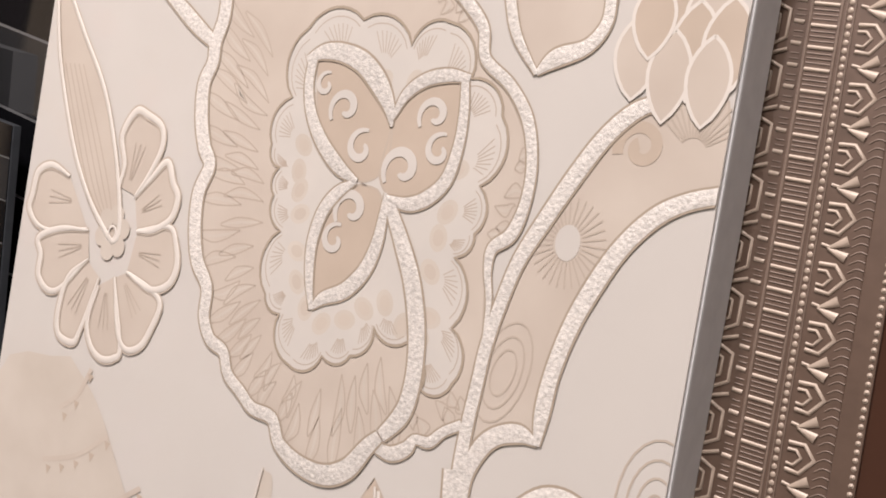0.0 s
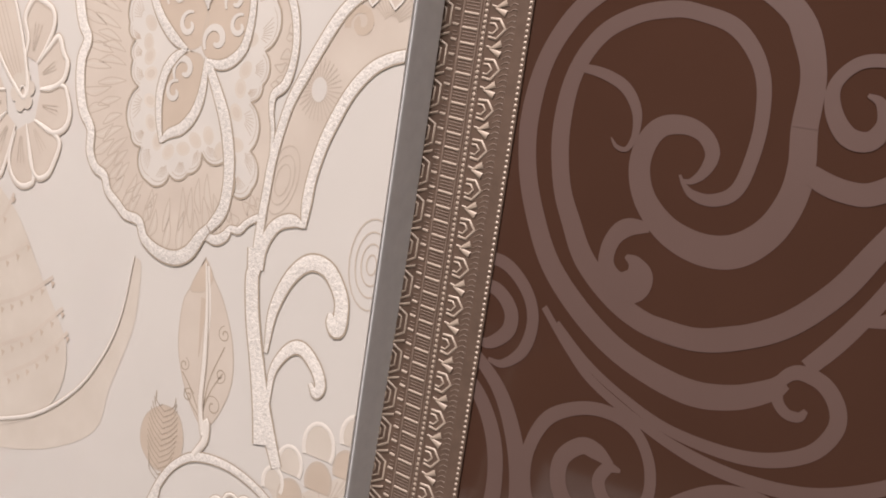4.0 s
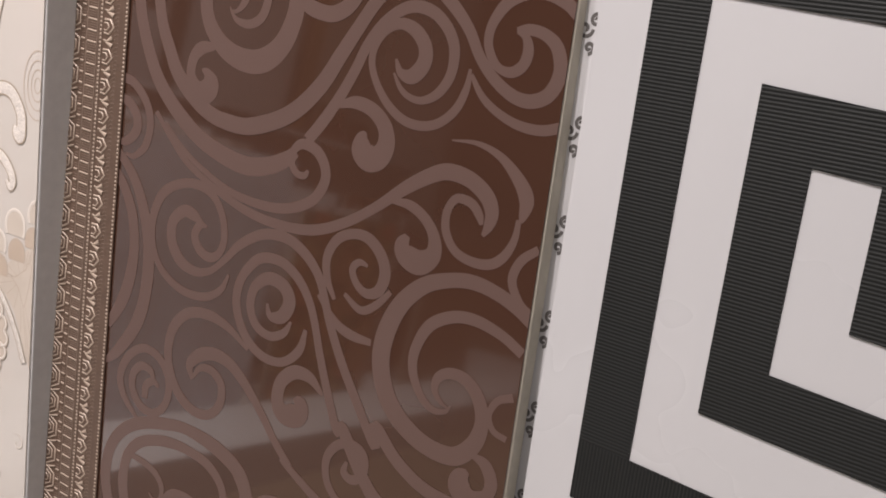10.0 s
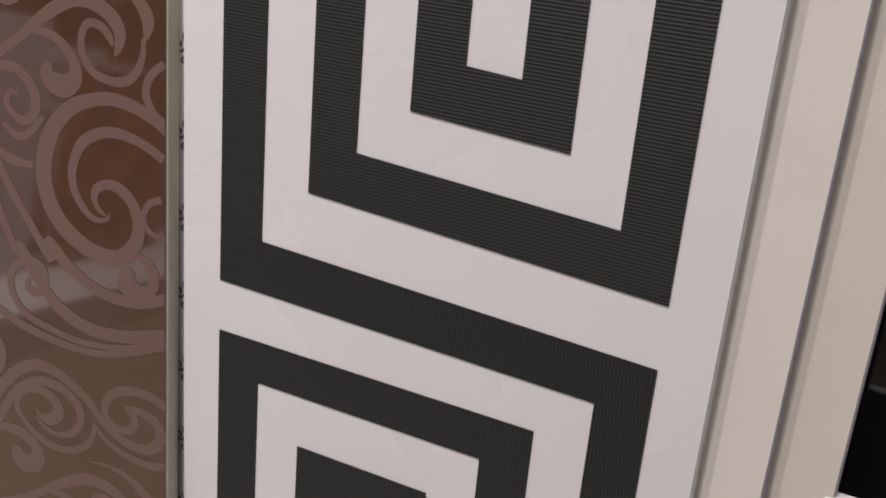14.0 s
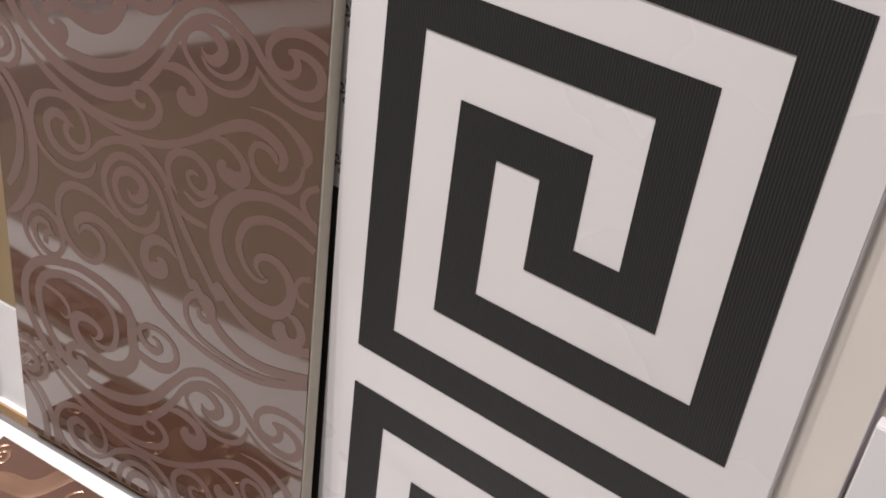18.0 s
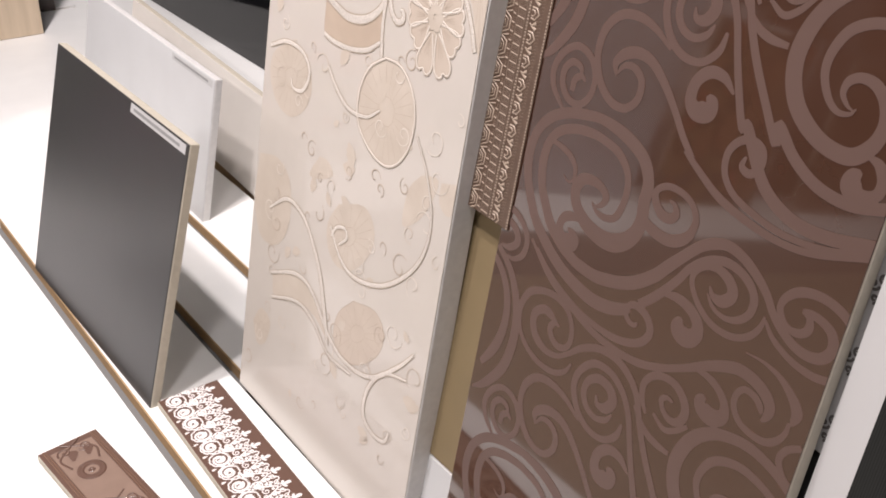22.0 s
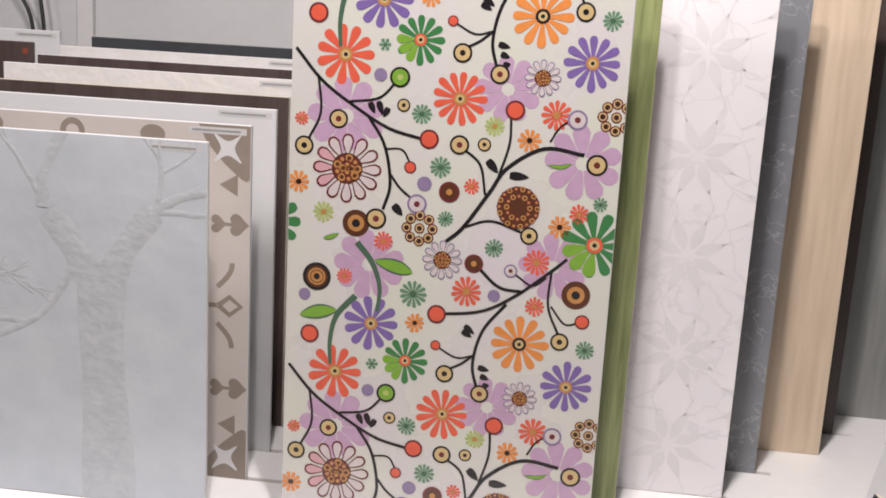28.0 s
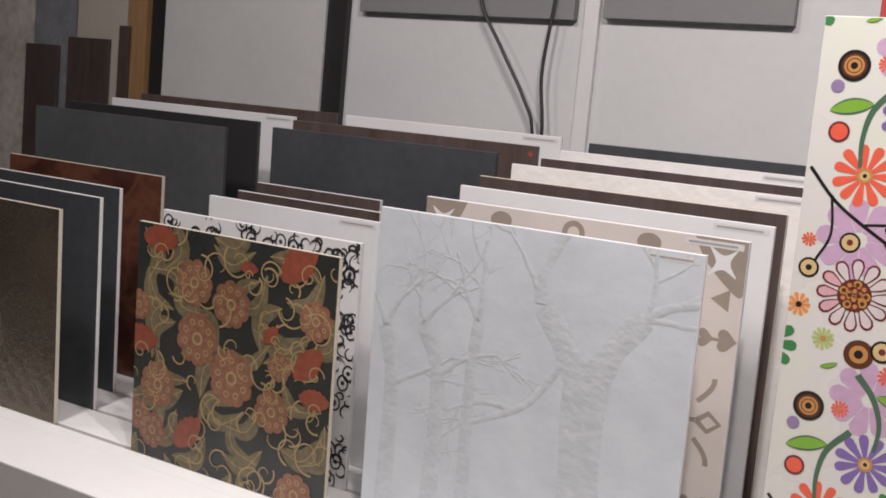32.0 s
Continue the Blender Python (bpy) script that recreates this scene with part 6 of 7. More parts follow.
IVORY_B = surface("ivory_porcelain_satin", (0.52, 0.485, 0.435), 0.35, 0.04, 16)
GREIGE = surface("greige_porcelain", (0.40, 0.36, 0.32), 0.5, 0.06, 20)
LABEL = surface("grey_label_print", (0.28, 0.28, 0.28), 0.6, 0.2, 200)
PAPER = surface("pale_label_paper", (0.50, 0.50, 0.50), 0.6, 0.05)


def label_on(thing, x, y, w=0.06, h=0.008):
    tag = part("label", box(bmesh.new(), (x - w, y - h, 0.0011), (x, y, 0.0014)), PAPER, thing, "small paper label with unreadable print")
    part("print_bar", box(bmesh.new(), (x - w * 0.94, y - h * 0.66, 0.0014), (x - w * 0.1, y - h * 0.34, 0.0016)), LABEL, tag)


edging = tile("border_tile", BROWN_POSE, -0.3415, 0.0435, 0.66, 0.009, METAL_BASE, "narrow umber border tile with bronze zigzag and ladder relief", lift=0.341)
for x, w in ((0.0162, 0.0010), (0.0247, 0.0009), (0.0262, 0.0005), (0.0285, 0.0005)):
    part("rail", ribbon(bmesh.new(), [Vector((x, 0.001)), Vector((x, 0.33)), Vector((x, 0.659))], w, FACE, 0.0003), METAL_DULL, edging, "thin bronze rail")
bars, fine, ticks, beads, hearts, zigzag, hairs = (bmesh.new() for _ in range(7))
for i in range(103):
    y = 0.004 + 0.0064 * i
    ribbon(bars, [Vector((0.0168, y)), Vector((0.0242, y - 0.0006))], 0.0012, FACE, 0.0003)
    ribbon(ticks, [Vector((0.0118, y + 0.0012)), Vector((0.0148, y + 0.0008))], 0.0013, FACE, 0.0003)
    for j in range(3):
        ribbon(fine, [Vector((0.0170, y + 0.0018 + 0.0014 * j)), Vector((0.0240, y + 0.0013 + 0.0014 * j))], 0.00045, FACE, 0.0001)
        if j < 2:
            ribbon(fine, [Vector((0.0122, y + 0.0030 + 0.0016 * j)), Vector((0.0148, y + 0.0028 + 0.0016 * j))], 0.00045, FACE, 0.0001)
for i in range(280):
    disc(beads, 0.0273, 0.002 + 0.00234 * i, 0.00085, FACE, 8, rise=0.0005)
for i in range(38):
    y = 0.004 + 0.0170 * i
    for q, w in ((1.0, 0.0013), (0.52, 0.0010)):
        ribbon(hearts, [Vector((0.0302, y + 0.0040 * q)), Vector((0.0302 + 0.0045 * q, y + 0.0040 * q)), Vector((0.0302 + 0.0076 * q, y + 0.0002)), Vector((0.0302 + 0.0040 * q, y - 0.0042 * q)), Vector((0.0302, y - 0.0036 * q))], w, FACE, 0.0004)
    for tip in (0.0112, 0.0064):
        ribbon(hearts, [Vector((0.0318, y + 0.0085)), Vector((0.0372, y + tip))], 0.0026, FACE + 0.0001, 0.0004, taper=lambda t: 0.25 + 0.95 * t)
    ribbon(hearts, [Vector((0.0300, y + 0.0095)), Vector((0.0322, y + 0.0090))], 0.0010, FACE, 0.0003)
    for q, w in ((1.0, 0.0012), (0.62, 0.0010), (0.3, 0.0008)):
        ribbon(zigzag, [Vector((0.0030, y + 0.0078 * q + 0.004)), Vector((0.0030 + 0.0072 * q, y + 0.0042 * q + 0.004)), Vector((0.0030 + 0.0072 * q, y - 0.0040 * q + 0.004)), Vector((0.0030, y - 0.0078 * q + 0.004))], w, FACE, 0.0004)
    ribbon(zigzag, [Vector((0.0050, y + 0.0118)), Vector((0.0112, y + 0.0136))], 0.0012, FACE + 0.0001, 0.0004)
    for j in range(7):
        ribbon(hairs, smooth([(0.0382, y + 0.0024 * j), (0.0405, y + 0.0024 * j + 0.0014), (0.0430, y + 0.0024 * j + 0.0008)], 3), 0.0004, FACE, 0.0001)
for name, mesh, mat, lab in (("ladder", bars, METAL_PALE, "pale bronze ladder bars"), ("ladder_groove", fine, METAL_DULL, "fine bronze lines"), ("tick", ticks, METAL_PALE, "pale bronze ticks"), ("beading", beads, METAL_PALE, "fine bronze beading"),
                             ("heart_relief", hearts, METAL_PALE, "bronze heart and fan relief"), ("zigzag", zigzag, METAL_PALE, "bronze zigzag relief"), ("hair_line", hairs, METAL_DULL, "fine curved hair lines")):
    part(name, clip(mesh, 0.0435, 0.66), mat, edging, lab, "stuff")
lip = part("lip", box(bmesh.new(), (0.0428, 0.001, 0.0014), (0.0500, 0.659, 0.0024), 0.0003), METAL_BASE, edging, "thin umber lip with a beaded rim")
bm = bmesh.new()
for i in range(280):
    disc(bm, 0.0487, 0.002 + 0.00234 * i, 0.0008, FACE + 0.0013, 8, rise=0.0005)
part("lip_beading", bm, METAL_PALE, lip, "fine bronze beading", "stuff")
tile("tile", BROWN_POSE @ Matrix.Translation((0, 0, -0.012)), -0.368, 0.113, TAN_FOOT, 0.010, PALE_TILE, "short pale grey tile that carries the tan one", GREY_EDGE)
tile("tile", BROWN_POSE @ Matrix.Translation((0, 0, -0.012)), -0.368, 0.113, 0.342 - TAN_FOOT, 0.010, OLIVE, "plain tan tile, coloured dark for the shade between two decor tiles", lift=TAN_FOOT + 0.001)

strip2 = tile("border_tile", MEANDER_POSE @ Matrix.Translation((0, 0, -0.0085)), -0.052, 0.045, 0.69, 0.008, WHITE_GLAZE, "narrow white border tile with grey scroll marks", lift=0.312)
TAUPE = surface("taupe_mark", (0.11, 0.10, 0.095), 0.5, 0.1)
bm = bmesh.new()
for i in range(15):
    y = 0.02 + 0.0455 * i
    for k, (dx, dy, r) in enumerate(((0.0, 0.0, 0.0040), (0.005, 0.004, 0.0028), (-0.004, -0.005, 0.0036), (0.003, -0.008, 0.0028))):
        ribbon(bm, spiral(0.0175 + dx, y + dy, r, 90 * k, 1.2, 1 if k % 2 else -1), 0.0017, FACE)
part("scroll_mark", bm, TAUPE, strip2, "grey scroll marks", "stuff")
# The dark of the gap below the strip is put in as a black sheet.
tile("tile", MEANDER_POSE @ Matrix.Translation((0, 0, -0.0125)), -0.055, 0.05, 0.310, 0.008, BLACK_RIB, "black sheet filling the dark gap below the border tile")

for n, (u, w, z, mat, lab) in enumerate(((0.10, 0.1885, -0.0080, IVORY, "tall ivory satin tile with a grey edge"), (0.12, 0.197, -0.0158, IVORY_B, "tall pale beige tile behind the ivory one"),
                                        (0.15, 0.196, -0.080, BLACK_GLASS, "tall black gloss tile at the end of the row"), (0.18, 0.35, -0.13, GREIGE, "tall greige tile in the last slot"))):
    tile("tile", MEANDER_POSE @ Matrix.Translation((0, 0, z)), u, w, 0.95, 0.007, mat, lab, VIOLET_EDGE)
for u, h, z, mat, lab in ((0.3125, 0.463, -0.014, IVORY, "ivory sample tile with rounded corner"), (0.300, 0.408, 0.0, GREIGE, "beige sample tile with a pale edge"), (0.292, 0.345, 0.014, PALE_TILE, "white sample tile in front of the beige ones")):
    tile("sample_tile", MEANDER_POSE @ Matrix.Translation((0, 0, z)), u, 0.22, h, 0.008, mat, lab, WHITE_EDGE, "sample tiles at the end of the row")

# ---- black glass panel: inlaid lines, violet rod, ivory cap ----
VIOLET = surface("violet_anodised_rod", (0.16, 0.11, 0.36), 0.28, 0.1, metal=0.6)
STEEL = surface("grey_metal_line", (0.30, 0.30, 0.30), 0.35, 0.1, metal=0.7)
CAP_SLOPE, LINE_SLOPE = -0.151, -0.1205
for ob in BLACK_PANEL.children:
    for vert in ob.data.vertices:
        if vert.co.y > 0.4:
            vert.co.y += CAP_SLOPE * vert.co.x


def slanted(u0, u1, v, height, z0, z1, slope):
    """A flat strip across a panel that falls towards its far end."""
    bm = box(bmesh.new(), (u0, v - height / 2, z0), (u1, v + height / 2, z1))
    for vert in bm.verts:
        vert.co.y += slope * vert.co.x
    return bm


for i in range(7):
    part("inlaid_line", slanted(0.001, 0.734, 0.7154 - 0.0465 * i, 0.0014, 0.0011, 0.0016, LINE_SLOPE), STEEL, BLACK_PANEL, "fine grey inlaid line")
for i in (0, 4):
    part("glass_band", slanted(0.001, 0.734, 0.7154 - 0.0465 * (i + 0.5), 0.0450, 0.0011, 0.0013, LINE_SLOPE), CHARCOAL_GLASS, BLACK_PANEL, "charcoal glass band between two lines")
bm = bmesh.new()
bmesh.ops.create_cone(bm, cap_ends=True, segments=16, radius1=0.0085, radius2=0.0085, depth=0.740,
                      matrix=Matrix.Translation((0.366, 0.3792 + LINE_SLOPE * 0.366, 0.010)) @ Matrix.Rotation(LINE_SLOPE, 4, "Z") @ Matrix.Rotation(math.pi / 2, 4, "Y"))
part("rod", bm, VIOLET, BLACK_PANEL, "round violet metal rod")
part("rod_rail", slanted(0.001, 0.734, 0.3665, 0.005, 0.0011, 0.005, LINE_SLOPE), STEEL, BLACK_PANEL, "thin bright rail under the rod")
cap = slanted(-0.004, 0.640, 0.8095, 0.070, -0.03, 0.004, CAP_SLOPE)
part("cap", cap, WHITE_EDGE, BLACK_PANEL, "thick white capping strip")
TALL_PANEL = tile("glass_panel", BLACK_POSE @ Matrix.Translation((0, 0, -0.045)), 0.42, 0.58, 1.05, 0.010, BLACK_GLASS, "tall black glass panel with wide-set grey lines", DARK_STONE)
for i in range(10):
    part("inlaid_line", slanted(0.001, 0.579, 1.002 - 0.0905 * i, 0.0030, 0.0011, 0.0016, -0.21), STEEL, TALL_PANEL, "grey inlaid line")
part("glass_band", slanted(0.001, 0.579, 1.002 - 0.0905 * 2.5, 0.0870, 0.0011, 0.0013, -0.21), CHARCOAL_GLASS, TALL_PANEL, "charcoal glass band between two lines")

# ---- pieces lying on the deck ----


def flat(name, o, u, v, w, h, mat, label):
    thing = stand(name, basis((o[0], o[1], 0.0085), (*u[:2], 0), (*v[:2], 0)), label, "border tile", "border tiles on the deck")
    part("body", slab_mesh(w, h, 0.008, 0.001), BISCUIT, thing)
    part("glaze", box(bmesh.new(), (0.0006, 0.0006, 0.0001), (w - 0.0006, h - 0.0006, 0.0011), 0.0003), mat, thing)
    return thing


COCOA = surface("cocoa_glaze", (0.115, 0.062, 0.045), 0.3, 0.1, 30, coat=0.3)
LACE = surface("white_lace_relief", (0.78, 0.74, 0.73), 0.4, 0.08, 80)
COPPER = surface("copper_satin_glaze", (0.33, 0.20, 0.14), 0.26, 0.12, 40, metal=0.55)
lace = flat("lace_border_tile", (-0.160, 0.343), (0.067, 0.0057), (-0.035, 0.304), 0.068, 0.306, COCOA, "cocoa border tile with raised white lace ornament")
bm = bmesh.new()
for i in range(14):
    y = 0.011 + 0.0218 * i
    for r, w in ((0.0098, 0.0022), (0.0055, 0.0018)):
        ribbon(bm, spiral(0.016, y, r, 30, 1.5, 1 if i % 2 else -1), w, FACE, 0.0007)
    disc(bm, 0.0045, y + 0.011, 0.0016, FACE, 8, rise=0.0005)
    for k in range(3):
        ribbon(bm, spiral(0.031 + 0.003 * (k % 2), y + 0.007 * (k - 1), 0.0042, 90 * k, 1.3, 1 if k % 2 else -1), 0.0013, FACE, 0.0005)
    ribbon(bm, smooth([(0.026, y - 0.01), (0.036, y - 0.006), (0.046, y), (0.036, y + 0.006), (0.026, y + 0.01)], 4), 0.0018, FACE, 0.0006)
    for k in range(-1, 2):
        disc(bm, 0.041, y + 0.0065 * k, 0.0018, FACE, 8, rise=0.0005)
        ribbon(bm, spiral(0.048, y + 0.006 * k, 0.0034, 45 * k, 1.2, -1 if k < 0 else 1), 0.0011, FACE, 0.0005)
    petal(bm, 0.050, y, 0.0, 0.0, 0.010, 0.0045, FACE + 0.0004)
    petal(bm, 0.050, y, 0.9, 0.0, 0.006, 0.003, FACE + 0.0004)
    petal(bm, 0.050, y, -0.9, 0.0, 0.006, 0.003, FACE + 0.0004)
    h = y + 0.0109
    ribbon(bm, spiral(0.0305, h, 0.0062, 160, 1.6, -1 if i % 2 else 1), 0.0017, FACE + 0.0002, 0.0006)
    ribbon(bm, scallop(0.016, y, 0.0102, 0.0102, 9, 0.10), 0.0016, FACE + 0.0001, 0.0006)
    for k in range(4):
        petal(bm, 0.0405, h, 0.785 + 1.571 * k, 0.0008, 0.0055, 0.0034, FACE + 0.0005)
        petal(bm, 0.024, h, 1.571 * k, 0.0006, 0.0042, 0.0028, FACE + 0.0005)
    ribbon(bm, smooth([(0.044, h - 0.007), (0.050, h - 0.003), (0.0525, h), (0.050, h + 0.003), (0.044, h + 0.007)], 4), 0.0014, FACE + 0.0001, 0.0005)
    petal(bm, 0.008, h, math.pi, 0.0, 0.0045, 0.003, FACE + 0.0004)
part("lace_relief", clip(bm, 0.068, 0.306), LACE, lace, "raised white lace ornament", "stuff")

scrolled = flat("scroll_border_tile", (-0.250, 0.325), (0.0605, 0.013), (-0.0427, 0.301), 0.062, 0.304, COCOA, "brown border tile with bronze leaf scrolls")
bm = bmesh.new()
for x in (0.005, 0.0075, 0.0545, 0.057):
    ribbon(bm, [Vector((x, 0.002)), Vector((x, 0.302))], 0.0012, FACE, 0.0006)
part("rail", bm, COPPER, scrolled, "thin bronze rails")
TAUPE_FIELD = surface("taupe_satin_field", (0.27, 0.185, 0.145), 0.35, 0.14, 50, metal=0.2)
field = part("field", box(bmesh.new(), (0.0095, 0.0095, 0.0009), (0.0525, 0.2945, 0.0017), 0.0003), TAUPE_FIELD, scrolled, "paler taupe field")
for i in range(3):
    y = 0.055 + 0.097 * i
    for r, w in ((0.0105, 0.0070), (0.0020, 0.0030)):
        ring = [Vector((0.031 + r * math.cos(q), y + r * math.sin(q))) for q in [math.pi / 12 * k for k in range(25)]]
        part("ring_flower", ribbon(bmesh.new(), ring, w, 0.0019, 0.0005), COCOA, field)
    for sg in (1, -1):
        bm = bmesh.new()
        ribbon(bm, smooth([(0.031 + 0.014 * sg, y + 0.012), (0.031 + 0.018 * sg, y + 0.03), (0.031 + 0.004 * sg, y + 0.042), (0.031 - 0.010 * sg, y + 0.052)]), 0.0022, 0.0019, 0.0005)
        ribbon(bm, spiral(0.031 + 0.010 * sg, y + 0.038, 0.0075, 200, 1.3, sg), 0.0018, 0.0020, 0.0005)
        petal(bm, 0.031 + 0.008 * sg, y + 0.022, 1.2, 0.0, 0.016, 0.010, 0.0021)
        part("leaf_scroll", clip(bm, 0.062, 0.304), COCOA, field)

swirled = flat("swirl_border_tile", (-0.130, 0.090), (0.0746, 0.007), (-0.0235, 0.200), 0.075, 0.201, COCOA, "brown tile with broad copper swirl bands")
bm = bmesh.new()
ribbon(bm, smooth([(-0.005, 0.17), (0.022, 0.185), (0.042, 0.168), (0.05, 0.14), (0.08, 0.125)]), 0.017, FACE, 0.0009)
ribbon(bm, smooth([(-0.005, 0.08), (0.02, 0.10), (0.045, 0.085), (0.055, 0.05), (0.08, 0.04)]), 0.017, FACE, 0.0009)
for x, y, r in ((0.060, 0.185, 0.011), (0.013, 0.145, 0.010), (0.058, 0.10, 0.013), (0.016, 0.055, 0.012), (0.05, 0.015, 0.012)):
    ribbon(bm, spiral(x, y, r, 20, 1.5, 1), 0.0035, FACE + 0.0002, 0.0008)
part("swirl_relief", clip(bm, 0.075, 0.201), COPPER, swirled, "broad copper swirl bands")

# ---- tall tiles standing behind the flower tile ----


def wood(name, a, b, rough=0.45):
    return surface(name, a, rough, 0.1, 9, second=b, second_scale=3, stretch=(9, 0.7, 1), bump=0.1, bump_scale=60)


def veined(name, base, vein, scale, width, rough=0.4, spread=0.2):
    """Stone with thin veins along the rims of a distorted cell pattern."""
    mat = surface(name, base, rough, spread, 14, second_scale=5)
    nt = mat.node_tree
    n, link = nt.nodes, nt.links
    p = n["Principled BSDF"]
    was = p.inputs["Base Color"].links[0].from_socket
    co = n.new("ShaderNodeTexCoord")
    wob = n.new("ShaderNodeTexNoise")
    wob.inputs["Scale"].default_value, wob.inputs["Detail"].default_value = scale * 0.7, 5
    link.new(co.outputs["Object"], wob.inputs["Vector"])
    add = n.new("ShaderNodeMixRGB")
    add.blend_type = "LINEAR_LIGHT"
    add.inputs[0].default_value = 0.18
    link.new(co.outputs["Object"], add.inputs[1])
    link.new(wob.outputs["Color"], add.inputs[2])
    cell = n.new("ShaderNodeTexVoronoi")
    cell.feature = "DISTANCE_TO_EDGE"
    cell.inputs["Scale"].default_value = scale
    link.new(add.outputs[0], cell.inputs["Vector"])
    ramp = n.new("ShaderNodeValToRGB")
    ramp.color_ramp.elements[0].color, ramp.color_ramp.elements[1].color = (1, 1, 1, 1), (0, 0, 0, 1)
    ramp.color_ramp.elements[1].position = width
    link.new(cell.outputs["Distance"], ramp.inputs[0])
    mix = n.new("ShaderNodeMixRGB")
    mix.inputs[2].default_value = (*vein, 1)
    link.new(ramp.outputs[0], mix.inputs[0])
    link.new(was, mix.inputs[1])
    link.new(mix.outputs[0], p.inputs["Base Color"])
    return mat


WOOD_BEIGE = wood("beige_oak_tile", (0.54, 0.43, 0.31), (0.60, 0.49, 0.37))
WOOD_GREY = wood("grey_ash_tile", (0.20, 0.21, 0.205), (0.25, 0.255, 0.245))
WOOD_TAN = wood("tan_oak_tile", (0.36, 0.28, 0.21), (0.42, 0.34, 0.27))
WOOD_DARK = wood("wenge_tile", (0.055, 0.038, 0.034), (0.075, 0.055, 0.05))
SLATE = veined("slate_veined", (0.18, 0.19, 0.205), (0.30, 0.31, 0.325), 9, 0.016)
STAR_WHITE = veined("white_marble_star", (0.72, 0.70, 0.72), (0.65, 0.63, 0.65), 7, 0.03, spread=0.04)
RED_STONE = veined("red_brown_marble", (0.055, 0.020, 0.014), (0.10, 0.04, 0.024), 6, 0.14, 0.25, 0.6)
tile("tile", slot_a(1), -0.95, 0.498, 0.99, 0.012, GREEN_TILE, "tall olive green wood-grain tile behind the flower tile")
STAR_U, STAR_V, STAR_STEP = 0.497, 0.270, 0.176
star = tile("tile", slot_a(2), -0.86, 0.604, 0.985, 0.010, STAR_WHITE, "tall white marble tile with faint grey star flowers")
STAR_GREY = surface("faint_grey_star", (0.655, 0.64, 0.655), 0.4, 0.05)
bm = bmesh.new()
for i in range(-1, 6):
    for x, y in ((STAR_U, STAR_V + STAR_STEP * i), (STAR_U - 0.155, STAR_V + STAR_STEP * (i + 0.5)), (STAR_U + 0.155, STAR_V + STAR_STEP * (i + 0.5))):
        for k in range(8):
            a = math.pi / 8 + math.pi / 4 * k
            d, s = Vector((math.cos(a), math.sin(a))), Vector((-math.sin(a), math.cos(a)))
            area(bm, smooth([Vector((x, y)) + d * r + s * w for r, w in ((0.012, 0.0), (0.030, 0.010), (0.048, 0.008), (0.070, 0.0), (0.048, -0.008), (0.030, -0.010), (0.012, 0.0))], 4)[:-1], FACE + 0.0001)
            ribbon(bm, [Vector((x + r * math.cos(a), y + r * math.sin(a))) for r in (0.062, 0.082, 0.098)], 0.0022, FACE + 0.0001)
part("star_print", clip(bm, 0.604, 0.985), STAR_GREY, star, "faint grey star flowers", "stuff")
tile("tile", slot_a(3), -0.78, 0.60, 0.985, 0.010, SLATE, "tall grey slate tile with pale veins")
tile("tile", slot_a(4), -0.64, 0.606, 0.985, 0.010, WOOD_BEIGE, "tall beige oak-look tile")
tile("tile", slot_a(5), -0.58, 0.60, 0.985, 0.010, WOOD_DARK, "tall dark wenge-look tile")
tile("tile", slot_a(6), -0.40, 0.60, 0.985, 0.010, WOOD_GREY, "tall grey ash-look tile")
tile("tile", slot_a(7), -0.30, 0.61, 0.985, 0.010, WOOD_TAN, "tall tan oak-look tile")
tile("tile", slot_a(8), -0.25, 0.62, 0.985, 0.010, WOOD_DARK, "tall dark brown tile far back in the row")
tile("tile", slot_a(9), -0.22, 0.70, 0.985, 0.010, GREIGE, "tall greige tile in the last slot of the back row")

# ---- square tiles of the back row ----
BARK = surface("grey_bark_relief", (0.395, 0.425, 0.455), 0.38, 0.05, 60, second=(0.455, 0.48, 0.505), second_scale=28, bump=0.7, bump_scale=60, stretch=(1, 1.3, 1))
bm = bmesh.new()
rnd = random.Random(11)


def branch(x, y, a, length, w, depth):
    """A low embossed twig that forks on."""
    pts, p = [], Vector((x, y))
    for i in range(7):
        pts.append(p.copy())
        a += rnd.uniform(-0.26, 0.26)
        p = p + Vector((math.cos(a), math.sin(a))) * length / 6
    ribbon(bm, pts, w, FACE - 0.0001 + 0.00002 * depth, 0.00008 + 0.035 * w, taper=lambda t: 1 - 0.6 * t)
    if depth < 4:
        for k in range(2):
            q = pts[rnd.randint(2, 6)]
            branch(q.x, q.y, a + rnd.choice((-1, 1)) * rnd.uniform(0.3, 0.9), length * rnd.uniform(0.5, 0.75), w * 0.62, depth + 1)


def trunk(w, *row):
    ribbon(bm, smooth(pairs(row)), w, FACE - 0.0001, 0.0007 + 0.006 * w, taper=lambda t: 1.05 - 0.2 * t + 0.08 * math.sin(9 * t))


trunk(0.086, 0.440, -0.01, 0.438, 0.12, 0.430, 0.295, 0.434, 0.410)
trunk(0.050, 0.415, 0.38, 0.387, 0.430, 0.345, 0.490)
trunk(0.046, 0.450, 0.39, 0.473, 0.437, 0.519, 0.500)
trunk(0.022, 0.335, 0.495, 0.338, 0.55, 0.381, 0.640)
trunk(0.018, 0.51, 0.495, 0.56, 0.525, 0.61, 0.540)
trunk(0.014, 0.385, 0.40, 0.350, 0.345, 0.313, 0.306, 0.215, 0.258)
trunk(0.034, 0.048, -0.01, 0.050, 0.296, 0.028, 0.400)
trunk(0.034, 0.143, -0.01, 0.148, 0.311, 0.110, 0.420)
